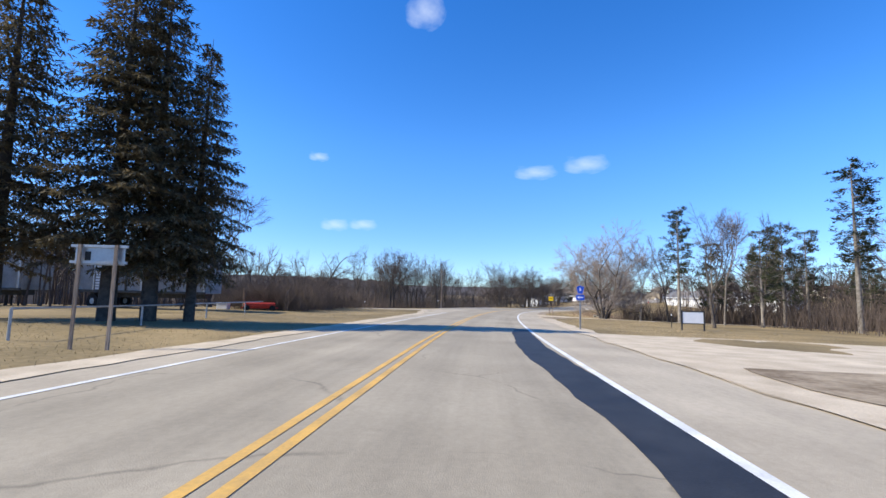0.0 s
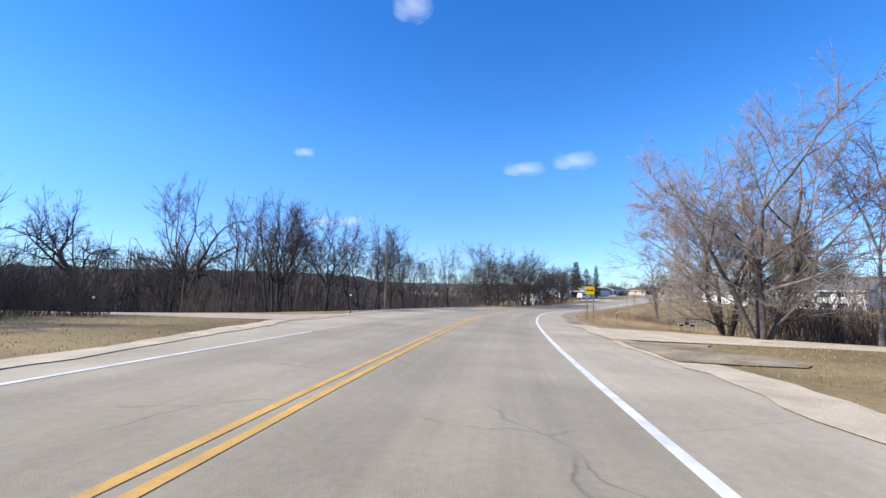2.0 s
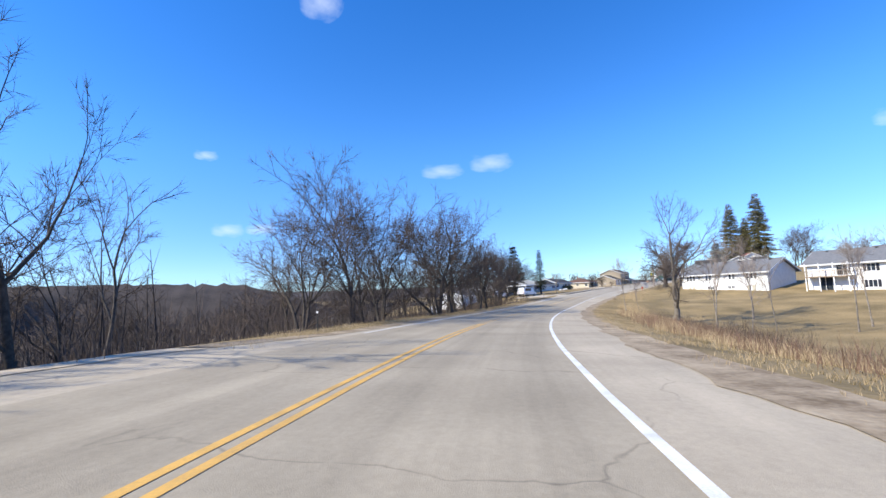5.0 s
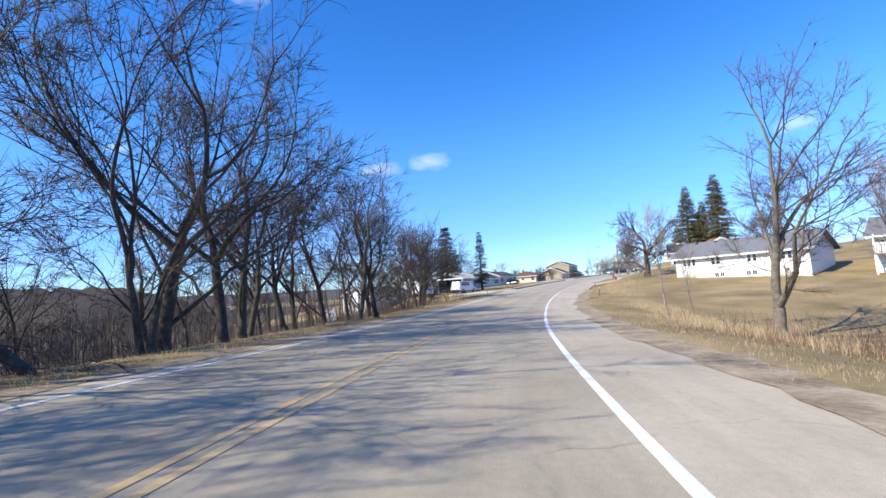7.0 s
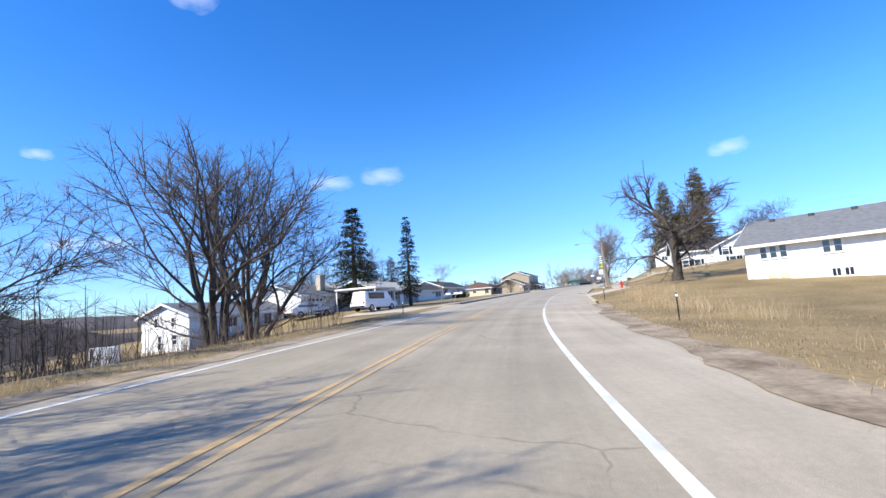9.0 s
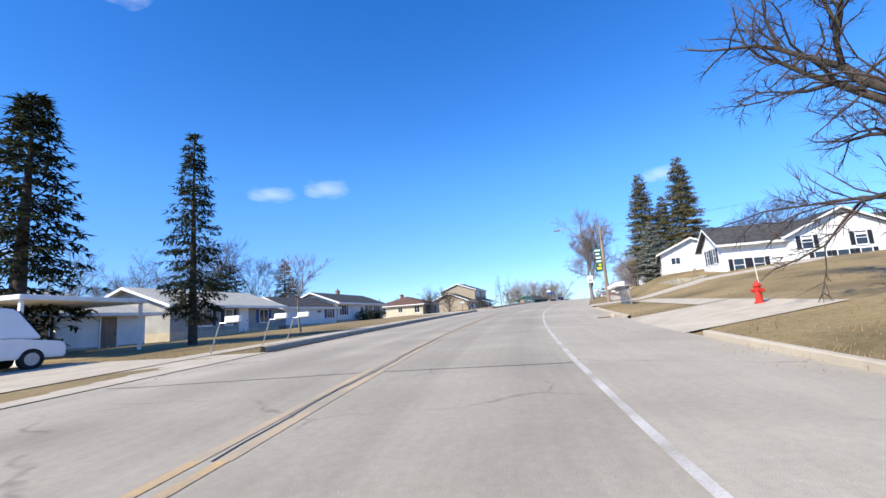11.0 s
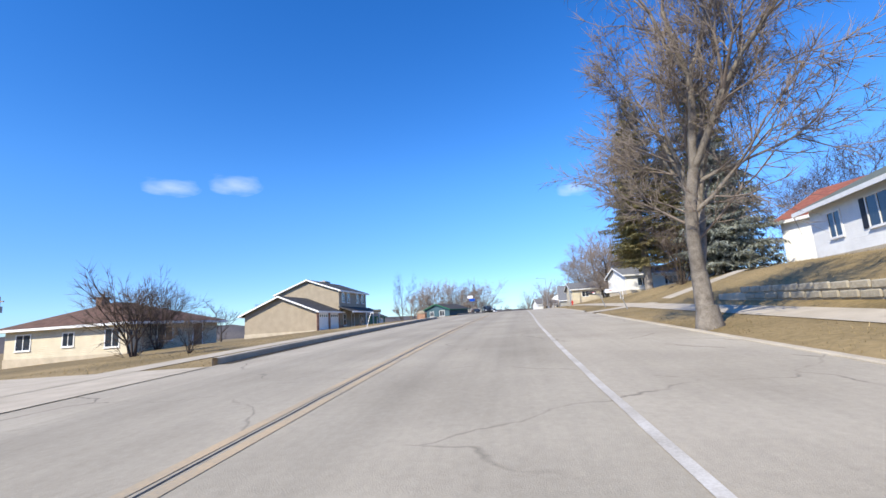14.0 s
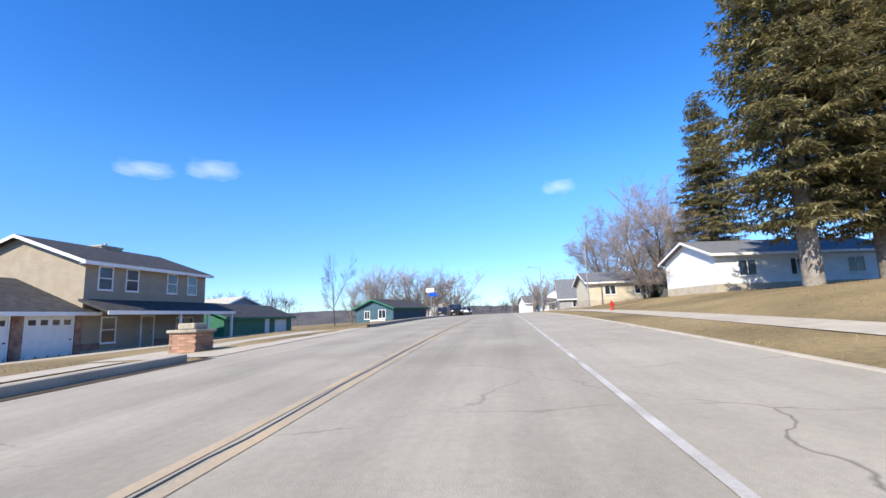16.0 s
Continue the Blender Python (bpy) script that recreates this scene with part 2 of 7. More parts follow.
M = {
    "asphalt": pavement("asphalt", (0.285, 0.245, 0.180), (0.375, 0.325, 0.242), 0.10, 0.35),
    "concrete_road": pavement("concrete_road", (0.345, 0.303, 0.236), (0.43, 0.381, 0.302), 0.0, 0.55, 0.3),
    "asphalt_town": pavement("asphalt_town", (0.295, 0.260, 0.202), (0.388, 0.345, 0.272), 0.09, 0.35, 0.4),
    "shoulder": pavement("shoulder", (0.34, 0.29, 0.215), (0.47, 0.405, 0.305), 0.0, 0.3, 0.4),
    "gravel": surf("gravel", (0.42, 0.345, 0.245), (0.63, 0.53, 0.39), 1.2, 0.95, 0.9, 25),
    "concrete": surf("concrete", (0.40, 0.345, 0.265), (0.53, 0.462, 0.36), 1.5, 0.9, 0.3, 40),
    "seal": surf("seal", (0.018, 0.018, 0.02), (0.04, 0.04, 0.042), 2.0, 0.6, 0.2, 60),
    "paint_white": surf("paint_white", (0.55, 0.55, 0.53), (0.82, 0.82, 0.80), 2.5, 0.7, 0.2, 50),
    "paint_worn": surf("paint_worn", (0.36, 0.325, 0.27), (0.60, 0.57, 0.52), 1.6, 0.75, 0.2, 40),
    "paint_yellow": surf("paint_yellow", (0.46, 0.29, 0.10), (0.72, 0.42, 0.10), 2.0, 0.75, 0.2, 30),
    "paint_faded": surf("paint_faded", (0.36, 0.29, 0.19), (0.62, 0.40, 0.17), 1.2, 0.8, 0.2, 25),
    "paint_thin": surf("paint_thin", (0.335, 0.288, 0.215), (0.50, 0.375, 0.235), 1.1, 0.85, 0.2, 25),
    "mud": surf("mud", (0.16, 0.115, 0.068), (0.42, 0.34, 0.235), 1.1, 0.95, 1.0, 9, detail=10),
    "ground": surf("ground", (0.145, 0.108, 0.048), (0.345, 0.252, 0.122), 0.22, 0.95, 0.9, 7, detail=8),
    "lawn": surf("lawn", (0.10, 0.085, 0.035), (0.235, 0.175, 0.085), 0.45, 0.95, 0.9, 9, detail=8),
    "litter": surf("litter", (0.035, 0.028, 0.02), (0.105, 0.08, 0.053), 0.5, 0.95, 0.9, 9, detail=8),
    "bark": surf("bark", (0.036, 0.031, 0.027), (0.105, 0.088, 0.074), 5, 0.9, 0.6, 30, vary=0.25),
    "bark_pale": surf("bark_pale", (0.13, 0.11, 0.09), (0.30, 0.265, 0.225), 5, 0.9, 0.6, 30, vary=0.2),
    "twig": surf("twig", (0.05, 0.039, 0.034), (0.105, 0.083, 0.072), 3, 0.9, 0.0, 20, vary=0.25),
    "twig_pale": surf("twig_pale", (0.17, 0.14, 0.12), (0.30, 0.25, 0.215), 3, 0.9, 0.0, 20, vary=0.2),
    "needle_dark": surf("needle_dark", (0.018, 0.028, 0.012), (0.065, 0.068, 0.030), 0.8, 0.75, 0.0, 15, island=0.35),
    "needle_brown": surf("needle_brown", (0.065, 0.056, 0.03), (0.20, 0.158, 0.09), 0.8, 0.75, 0.0, 15, island=0.35),
    "needle_blue": surf("needle_blue", (0.18, 0.20, 0.165), (0.42, 0.44, 0.385), 0.8, 0.7, 0.0, 15, island=0.35),
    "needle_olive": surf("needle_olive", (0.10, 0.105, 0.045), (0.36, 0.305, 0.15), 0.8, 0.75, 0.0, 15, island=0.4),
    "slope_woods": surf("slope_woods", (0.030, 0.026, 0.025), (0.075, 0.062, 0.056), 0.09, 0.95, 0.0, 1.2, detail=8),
    "brush_red": surf("brush_red", (0.10, 0.062, 0.045), (0.22, 0.145, 0.105), 1.5, 0.95, 0.0, 15, island=0.3),
    "brush": surf("brush", (0.055, 0.041, 0.034), (0.125, 0.095, 0.077), 1.5, 0.95, 0.0, 15, island=0.3),
    "dry_grass": surf("dry_grass", (0.24, 0.178, 0.102), (0.46, 0.365, 0.235), 1.5, 0.9, 0.0, 15, island=0.3),
    "blade": surf("blade", (0.13, 0.102, 0.045), (0.36, 0.272, 0.14), 0.5, 0.9, 0.0, 15, island=0.35),
    "white_siding": siding("white_siding", (0.70, 0.70, 0.69), (0.82, 0.82, 0.80)),
    "tan_siding": siding("tan_siding", (0.29, 0.24, 0.175), (0.36, 0.30, 0.22)),
    "cream_siding": siding("cream_siding", (0.50, 0.445, 0.33), (0.60, 0.535, 0.41)),
    "teal_siding": siding("teal_siding", (0.04, 0.085, 0.115), (0.06, 0.125, 0.16)),
    "blue_siding": siding("blue_siding", (0.20, 0.27, 0.33), (0.28, 0.36, 0.43)),
    "green_siding": siding("green_siding", (0.02, 0.13, 0.075), (0.035, 0.18, 0.11), 0.25),
    "grey_siding": siding("grey_siding", (0.27, 0.265, 0.25), (0.37, 0.365, 0.345)),
    "roof_grey": surf("roof_grey", (0.125, 0.13, 0.14), (0.19, 0.195, 0.205), 3, 0.9, 0.4, 26),
    "roof_moss": surf("roof_moss", (0.085, 0.10, 0.085), (0.17, 0.19, 0.165), 3, 0.9, 0.5, 14),
    "trailer_grey": surf("trailer_grey", (0.17, 0.17, 0.17), (0.34, 0.335, 0.32), 1.2, 0.6, 0.1, 20),
    "roof_dark": surf("roof_dark", (0.035, 0.034, 0.036), (0.085, 0.082, 0.08), 3, 0.9, 0.5, 14),
    "roof_brown": surf("roof_brown", (0.09, 0.052, 0.038), (0.17, 0.10, 0.075), 3, 0.9, 0.5, 14),
    "roof_red": surf("roof_red", (0.20, 0.07, 0.05), (0.32, 0.12, 0.085), 3, 0.9, 0.5, 14),
    "roof_pale": surf("roof_pale", (0.40, 0.37, 0.29), (0.54, 0.505, 0.41), 2, 0.6, 0.2, 12),
    "trim_white": surf("trim_white", (0.72, 0.72, 0.71), (0.82, 0.82, 0.81), 3, 0.5, 0.05, 30),
    "shutter_dark": surf("shutter_dark", (0.012, 0.013, 0.02), (0.03, 0.032, 0.045), 3, 0.5, 0.1, 30),
    "shutter_blue": surf("shutter_blue", (0.02, 0.05, 0.20), (0.035, 0.08, 0.30), 3, 0.5, 0.1, 30),
    "brick": surf("brick", (0.16, 0.075, 0.055), (0.42, 0.27, 0.20), 2.2, 0.9, 0.6, 14),
    "brick_piece": surf("brick_piece", (0.27, 0.15, 0.10), (0.46, 0.29, 0.20), 3, 0.9, 0.5, 30, vary=0.3),
    "stone": surf("stone", (0.26, 0.225, 0.17), (0.47, 0.42, 0.33), 2, 0.9, 0.7, 12),
    "rust": surf("rust", (0.11, 0.05, 0.03), (0.30, 0.16, 0.10), 6, 0.85, 0.4, 40),
    "galvanised": surf("galvanised", (0.30, 0.31, 0.32), (0.45, 0.46, 0.47), 4, 0.45, 0.1, 30, metal=0.7),
    "steel_dark": surf("steel_dark", (0.03, 0.03, 0.03), (0.07, 0.07, 0.07), 4, 0.5, 0.1, 30, metal=0.5),
    "wood_pole": surf("wood_pole", (0.17, 0.12, 0.085), (0.36, 0.28, 0.21), 3, 0.85, 0.6, 30, stretch=(1, 1, 0.15)),
    "sign_white": surf("sign_white", (0.74, 0.74, 0.74), (0.84, 0.84, 0.84), 2, 0.4, 0.0, 20),
    "sign_grey": surf("sign_grey", (0.30, 0.31, 0.33), (0.40, 0.41, 0.43), 2, 0.35, 0.0, 20, metal=0.6),
    "sign_black": surf("sign_black", (0.008, 0.008, 0.008), (0.016, 0.016, 0.016), 2, 0.5, 0.0, 20),
    "sign_blue": surf("sign_blue", (0.005, 0.07, 0.52), (0.01, 0.10, 0.64), 2, 0.4, 0.0, 20),
    "sign_yellow": surf("sign_yellow", (0.78, 0.50, 0.0), (0.88, 0.60, 0.01), 2, 0.4, 0.0, 20),
    "banner_green": surf("banner_green", (0.004, 0.075, 0.065), (0.008, 0.115, 0.095), 2, 0.6, 0.1, 20),
    "red": surf("red", (0.42, 0.03, 0.02), (0.60, 0.06, 0.035), 3, 0.45, 0.05, 30),
    "car_white": surf("car_white", (0.70, 0.70, 0.70), (0.78, 0.78, 0.78), 1, 0.25, 0.0, 20, coat=0.6),
    "car_dark": surf("car_dark", (0.012, 0.013, 0.018), (0.025, 0.027, 0.035), 1, 0.2, 0.0, 20, coat=0.8),
    "rubber": surf("rubber", (0.012, 0.012, 0.012), (0.03, 0.03, 0.03), 4, 0.9, 0.2, 30),
    "glass": surf("glass", (0.018, 0.024, 0.035), (0.035, 0.045, 0.06), 1, 0.06, 0.0, 5, spec=0.8),
    "ridge": surf("ridge", (0.060, 0.058, 0.066), (0.125, 0.112, 0.108), 0.02, 1.0, 0.0, 0.25, detail=10),
}
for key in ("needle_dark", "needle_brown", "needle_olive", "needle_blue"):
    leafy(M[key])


# ---- mesh helpers ----
def mesh_of(name, verts, faces, mats, smooth=False):
    me = bpy.data.meshes.new(name)
    me.from_pydata([tuple(v) for v in verts], [], [tuple(f) for f in faces])
    for m in mats if isinstance(mats, (list, tuple)) else [mats]:
        me.materials.append(m)
    if smooth:
        me.polygons.foreach_set("use_smooth", [True] * len(me.polygons))
    me.update()
    return me


def part(name, bm, material, parent, label="", m=None):
    """Link a bmesh, or a mesh, as one object under a thing or a part."""
    if isinstance(bm, bpy.types.Mesh):
        me = bm
    else:
        bmesh.ops.recalc_face_normals(bm, faces=bm.faces)
        me = bpy.data.meshes.new(name)
        bm.to_mesh(me)
        bm.free()
        me.materials.append(material)
    ob = new(name, me)
    ob.parent = parent
    if m is not None:
        ob.matrix_basis = m
    if label:
        tagged(ob, label)
    return ob


def thing(name, m, label, category, group="", kind=""):
    ob = new(name)
    ob.matrix_basis = m
    ob.empty_display_size = 0.3
    return tagged(ob, label, category, group, kind)


def box(x0, x1, y0, y1, z0, z1, bevel=0.0, bm=None):
    b = bm or bmesh.new()
    r = bmesh.ops.create_cube(b, size=1, matrix=Matrix.LocRotScale(
        ((x0 + x1) / 2, (y0 + y1) / 2, (z0 + z1) / 2), None, (x1 - x0, y1 - y0, z1 - z0)))
    if bevel:
        es = list({e for v in r["verts"] for e in v.link_edges})
        bmesh.ops.bevel(b, geom=es, offset=bevel, segments=1, affect="EDGES")
    return b


def rod(p, q, r0, r1=None, sides=8, bm=None):
    b = bm or bmesh.new()
    p, q = Vector(p), Vector(q)
    d = q - p
    turn = d.to_track_quat("Z", "Y").to_matrix().to_4x4()
    bmesh.ops.create_cone(b, cap_ends=True, segments=sides, radius1=r0, radius2=r0 if r1 is None else r1, depth=d.length,
                          matrix=Matrix.Translation((p + q) / 2) @ turn)
    return b


def prism(profile, x0, x1, bm=None):
    """A profile of (y, z) points drawn out along x."""
    b = bm or bmesh.new()
    a = [b.verts.new((x0, y, z)) for y, z in profile]
    c = [b.verts.new((x1, y, z)) for y, z in profile]
    n = len(profile)
    b.faces.new(a)
    b.faces.new(c[::-1])
    for i in range(n):
        b.faces.new((a[i], c[i], c[(i + 1) % n], a[(i + 1) % n]))
    return b


def text_mesh(s, size, bold=0.0):
    cu = bpy.data.curves.new("text", "FONT")
    cu.body, cu.size, cu.align_x, cu.align_y, cu.extrude, cu.offset = s, size, "CENTER", "CENTER", 0.002, bold
    ob = bpy.data.objects.new("text", cu)
    me = bpy.data.meshes.new_from_object(ob)
    bpy.data.objects.remove(ob)
    bpy.data.curves.remove(cu)
    return me


# ---- the road's line: the double yellow line, station by station ----
CENTRE = [(-1.6, 0.2, -1.14), (-0.1, 16.7, -1.47), (1.9, 32.8, -1.78), (4.4, 48.3, -2.05), (7.5, 63.2, -2.31),
          (11.5, 77.7, -2.58), (16.6, 91.8, -2.87), (22.8, 105.7, -3.17), (30.0, 119.5, -3.41), (38.1, 132.9, -3.45),
          (46.9, 146.1, -3.22), (56.7, 159.1, -2.76), (67.5, 171.8, -2.16), (79.2, 183.9, -1.55), (91.9, 195.4, -0.93),
          (105.0, 206.3, -0.29), (118.4, 216.9, 0.29), (131.6, 227.4, 0.76), (144.8, 237.8, 1.08), (158.0, 248.2, 1.25),
          (171.3, 258.6, 1.32), (224.0, 300.0, 1.2), (329.0, 383.0, 0.8), (750.0, 716.0, 0.5)]
START = [(-26.0, -250.0, 1.2), (-9.6, -83.0, 0.3), (-6.3, -49.6, -0.2), (-3.1, -16.4, -0.80)]
NODES = np.array(START + CENTRE)


def smooth_line(nodes, step=1.0):
    d = np.concatenate([[0], np.cumsum(np.linalg.norm(np.diff(nodes[:, :2], axis=0), axis=1))])
    tan = np.gradient(nodes, d, axis=0)
    s = np.arange(0, d[-1], step)
    k = np.clip(np.searchsorted(d, s, side="right") - 1, 0, len(d) - 2)
    h = (d[k + 1] - d[k])
    w = ((s - d[k]) / h)[:, None]
    h = h[:, None]
    p = ((2 * w**3 - 3 * w**2 + 1) * nodes[k] + (w**3 - 2 * w**2 + w) * h * tan[k]
         + (-2 * w**3 + 3 * w**2) * nodes[k + 1] + (w**3 - w**2) * h * tan[k + 1])
    return s, p


_s, LINE = smooth_line(NODES)
_d = np.concatenate([[0], np.cumsum(np.linalg.norm(np.diff(LINE[:, :2], axis=0), axis=1))])
STA = _d - np.interp(0.2, LINE[:, 1], _d)        # stations in metres, 0 where the drive begins
TAN = np.gradient(LINE, axis=0)
TAN = TAN / np.linalg.norm(TAN[:, :2], axis=1)[:, None]


def bank(s):
    return np.interp(s, [20, 60, 150, 200], [0.0, 0.03, 0.03, 0.0])


def road_xyz(s, u):
    """World places on the road's own surface at station s, u metres to the right of the yellow line (arrays)."""
    s, u = np.asarray(s, float), np.asarray(u, float)
    x, y, z = (np.interp(s, STA, LINE[:, i]) for i in range(3))
    tx, ty = np.interp(s, STA, TAN[:, 0]), np.interp(s, STA, TAN[:, 1])
    n = np.hypot(tx, ty)
    crown = -0.012 * np.minimum(np.abs(u), 9) * (1 - bank(s) / 0.03)
    return np.stack([x + u * ty / n, y - u * tx / n, z + crown - bank(s) * np.clip(u, -7, 7)], -1)


def heading(s):
    """Degrees by which the road's direction turns from +y, to the right."""
    return math.degrees(math.atan2(np.interp(s, STA, TAN[:, 0]), np.interp(s, STA, TAN[:, 1])))


# ground beside the road: height against the road's at u metres, by station; left of the line and right of it
GS = np.array([-60, 20, 50, 70, 100, 130, 160, 185, 215, 231, 246, 290, 400])
GU = np.array([0, 7, 11, 16, 24, 40, 70, 130])
LEFT = np.array([[0, 0, 0.1, 0.3, 0.5, 0.6, 0.5, 0], [0, 0, 0.1, 0.2, 0.3, 0.2, -0.5, -3], [0, 0, 0, 0, 0, -0.5, -3, -8],
                 [0, 0, -0.2, -0.8, -2, -4, -7, -11], [0, 0, -1.0, -2.5, -5, -7, -9, -12], [0, 0, -0.9, -2.2, -4.2, -6, -8, -11],
                 [0, 0, -0.6, -1.6, -3.2, -4.5, -7, -11], [0, 0, 0, 0.1, 0.1, -1, -4, -9], [0, 0, 0.05, 0.1, 0, -0.8, -4, -9], [0, 0, 0.02, -0.05, -0.25, -1.1, -4, -9],
                 [0, 0, 0, -0.2, -0.5, -1.5, -4, -9], [0, 0, -0.1, -0.5, -1.0, -1.5, -4, -8], [0, 0, -0.1, -0.4, -0.6, -0.8, -1.5, -4]])
RIGHT = np.array([[0, 0, 0, -0.1, -0.2, -0.3, 0, 0], [0, 0, 0, -0.1, -0.2, -0.3, 0, 0], [0, 0, 0, -0.1, -0.2, -0.2, 0, 0],
                  [0, 0, -0.3, -0.8, -1.6, -2, -1.5, 0], [0, 0, -0.8, -2.0, -2.8, -2.8, -1.5, 1], [0, 0, -0.6, -1.9, -2.2, -1.5, 0, 3],
                  [0, 0, -0.15, -0.3, -0.4, 0.1, 2, 5], [0, 0, 0.6, 0.9, 1.0, 1.6, 4, 7], [0, 0.1, 0.4, 1.6, 2.5, 3.0, 5, 8],
                  [0, 0.1, 0.5, 2.55, 3.0, 3.3, 5, 8], [0, 0.1, 0.5, 2.1, 2.6, 3.0, 5, 8], [0, 0.1, 0.4, 1.2, 1.7, 2.4, 4, 7], [0, 0.1, 0.2, 0.4, 0.6, 0.9, 2, 3]])


def lift(s, u):
    """Ground height against the road's line."""
    s, u = np.broadcast_arrays(np.asarray(s, float), np.asarray(u, float))
    out = np.zeros(s.shape)
    for table, side in ((LEFT, u < 0), (RIGHT, u >= 0)):
        k = np.clip(np.searchsorted(GS, s, side="right") - 1, 0, len(GS) - 2)
        w = np.clip((s - GS[k]) / (GS[k + 1] - GS[k]), 0, 1)
        w = w * w * (3 - 2 * w)
        a = np.abs(u)
        j = np.clip(np.searchsorted(GU, a, side="right") - 1, 0, len(GU) - 2)
        v = np.clip((a - GU[j]) / (GU[j + 1] - GU[j]), 0, 1)
        z = (table[k, j] * (1 - v) + table[k, j + 1] * v) * (1 - w) + (table[k + 1, j] * (1 - v) + table[k + 1, j + 1] * v) * w
        out = np.where(side, z, out)
    return out


def ground_xyz(s, u, up=0.0):
    p = road_xyz(s, u)
    p[..., 2] += lift(s, u) + up
    return p


def spot(s, u, up=0.0):
    return Vector(ground_xyz(float(s), float(u), up))


def place(s, u, turn=0.0, up=0.0):
    """Pose on the ground at station s, u; local +y along the road, turned left by turn degrees."""
    p = spot(s, u, up)
    return pose(p.x, p.y, p.z, 0, 0, -heading(s) + turn)


def station(x, y):
    """Station and offset of a world place."""
    d = np.hypot(LINE[:, 0] - x, LINE[:, 1] - y)
    i = int(d.argmin())
    return STA[i], (x - LINE[i, 0]) * TAN[i, 1] - (y - LINE[i, 1]) * TAN[i, 0]


def ground_z(x, y):
    return spot(*station(x, y)).z


def strip(s0, s1, us, step=1.0, up=0.0, jitter=0.0):
    """Verts and faces of a band along the road between the offsets us (numbers, or functions of the station)."""
    st = np.arange(s0, s1 + step * 0.5, step)
    cols = []
    for u in us:
        uu = np.array([u(a) if callable(u) else u for a in st], float)
        if jitter:
            uu = uu + np.array([noise.noise((a * 0.35, float(uu[0]), 3.0)) + 0.6 * noise.noise((a * 1.3, float(uu[0]), 9.0)) for a in st]) * jitter
        cols.append(ground_xyz(st, uu, up))
    v = np.stack(cols, 1).reshape(-1, 3)
    w = len(us)
    f = [(i * w + j, i * w + j + 1, (i + 1) * w + j + 1, (i + 1) * w + j) for i in range(len(st) - 1) for j in range(w - 1)]
    return v, f


def flat_patch(name, s0, s1, us, mat, label, category, up=0.03, step=1.0, jitter=0.0):
    v, f = strip(s0, s1, us, step, up, jitter)
    me = mesh_of(name, v, f, mat, True)
    uv = me.uv_layers.new(name="along")
    w = len(us)
    st = np.arange(s0, s1 + step * 0.5, step)
    at = np.array([(a, u(a) if callable(u) else u) for a in st for u in us], float)
    ids = np.empty(len(me.loops), int)
    me.loops.foreach_get("vertex_index", ids)
    uv.data.foreach_set("uv", at[ids].ravel())
    ob = new(name, me)
    return tagged(ob, label, category, kind="structure")


# ---- ground, road, markings ----
def pav_l(s):
    return float(np.interp(s, [40, 50, 88, 96, 150, 172], [-5.0, -6.6, -6.6, -4.5, -4.5, -5.4]))


def pav_r(s):
    return float(np.interp(s, [0, 40, 60, 145, 170], [6.2, 6.2, 6.0, 6.0, 7.1]))


def build_ground():
    st = np.concatenate([np.arange(-240, -40, 20), np.arange(-40, 320, 1.5), np.arange(320, 640, 16)])
    us = np.concatenate([-np.array([900, 600, 400, 250, 180, 130, 100, 85, 70, 60, 50, 42, 36, 31, 27, 24, 21, 19, 17, 15.5, 14, 12.8, 11.8, 10.8, 10,
                                    9.2, 8.5, 7.8, 7.2, 6.6, 6, 5.4, 4.8, 4.2, 3]), [3, 4.2, 4.8, 5.4, 6, 6.6, 7.2, 7.8, 8.5, 9.2, 10, 10.8, 11.8, 12.8, 14, 15.5,
                                    17, 19, 21, 24, 27, 31, 36, 42, 50, 60, 72, 90, 120, 180, 240]])
    S, U = np.meshgrid(st, us, indexing="ij")
    p = ground_xyz(S, U)
    sunk = np.array([[(pav_l(a) - 0.3 < b < pav_r(a) + 0.3) for b in us] for a in st])
    p[..., 2] -= np.where(sunk, 0.06, 0.0)
    flat = p.reshape(-1, 3)
    bump = np.array([noise.noise((x * 0.13, y * 0.13, 0)) * 0.10 + noise.noise((x * 0.6, y * 0.6, 5)) * 0.04 for x, y, _ in flat])
    rough = np.clip((np.abs(U) - 8) / 6, 0.15, 1).reshape(-1)
    flat[:, 2] += np.where(sunk.reshape(-1), 0, bump * rough)
    w = len(us)
    f = [(i * w + j, (i + 1) * w + j, (i + 1) * w + j + 1, i * w + j + 1) for i in range(len(st) - 1) for j in range(w - 1)]
    v = [tuple(q) for q in flat]
    n = len(v)
    ring = [(-4000, -4000, -16), (4000, -4000, -16), (4000, 4000, -16), (-4000, 4000, -16)]
    me = mesh_of("ground", v + ring, f + [(n, n + 1, n + 2, n + 3)], M["ground"], True)
    tagged(new("ground", me), "dormant brown and olive grass ground", "ground", kind="structure")


build_ground()

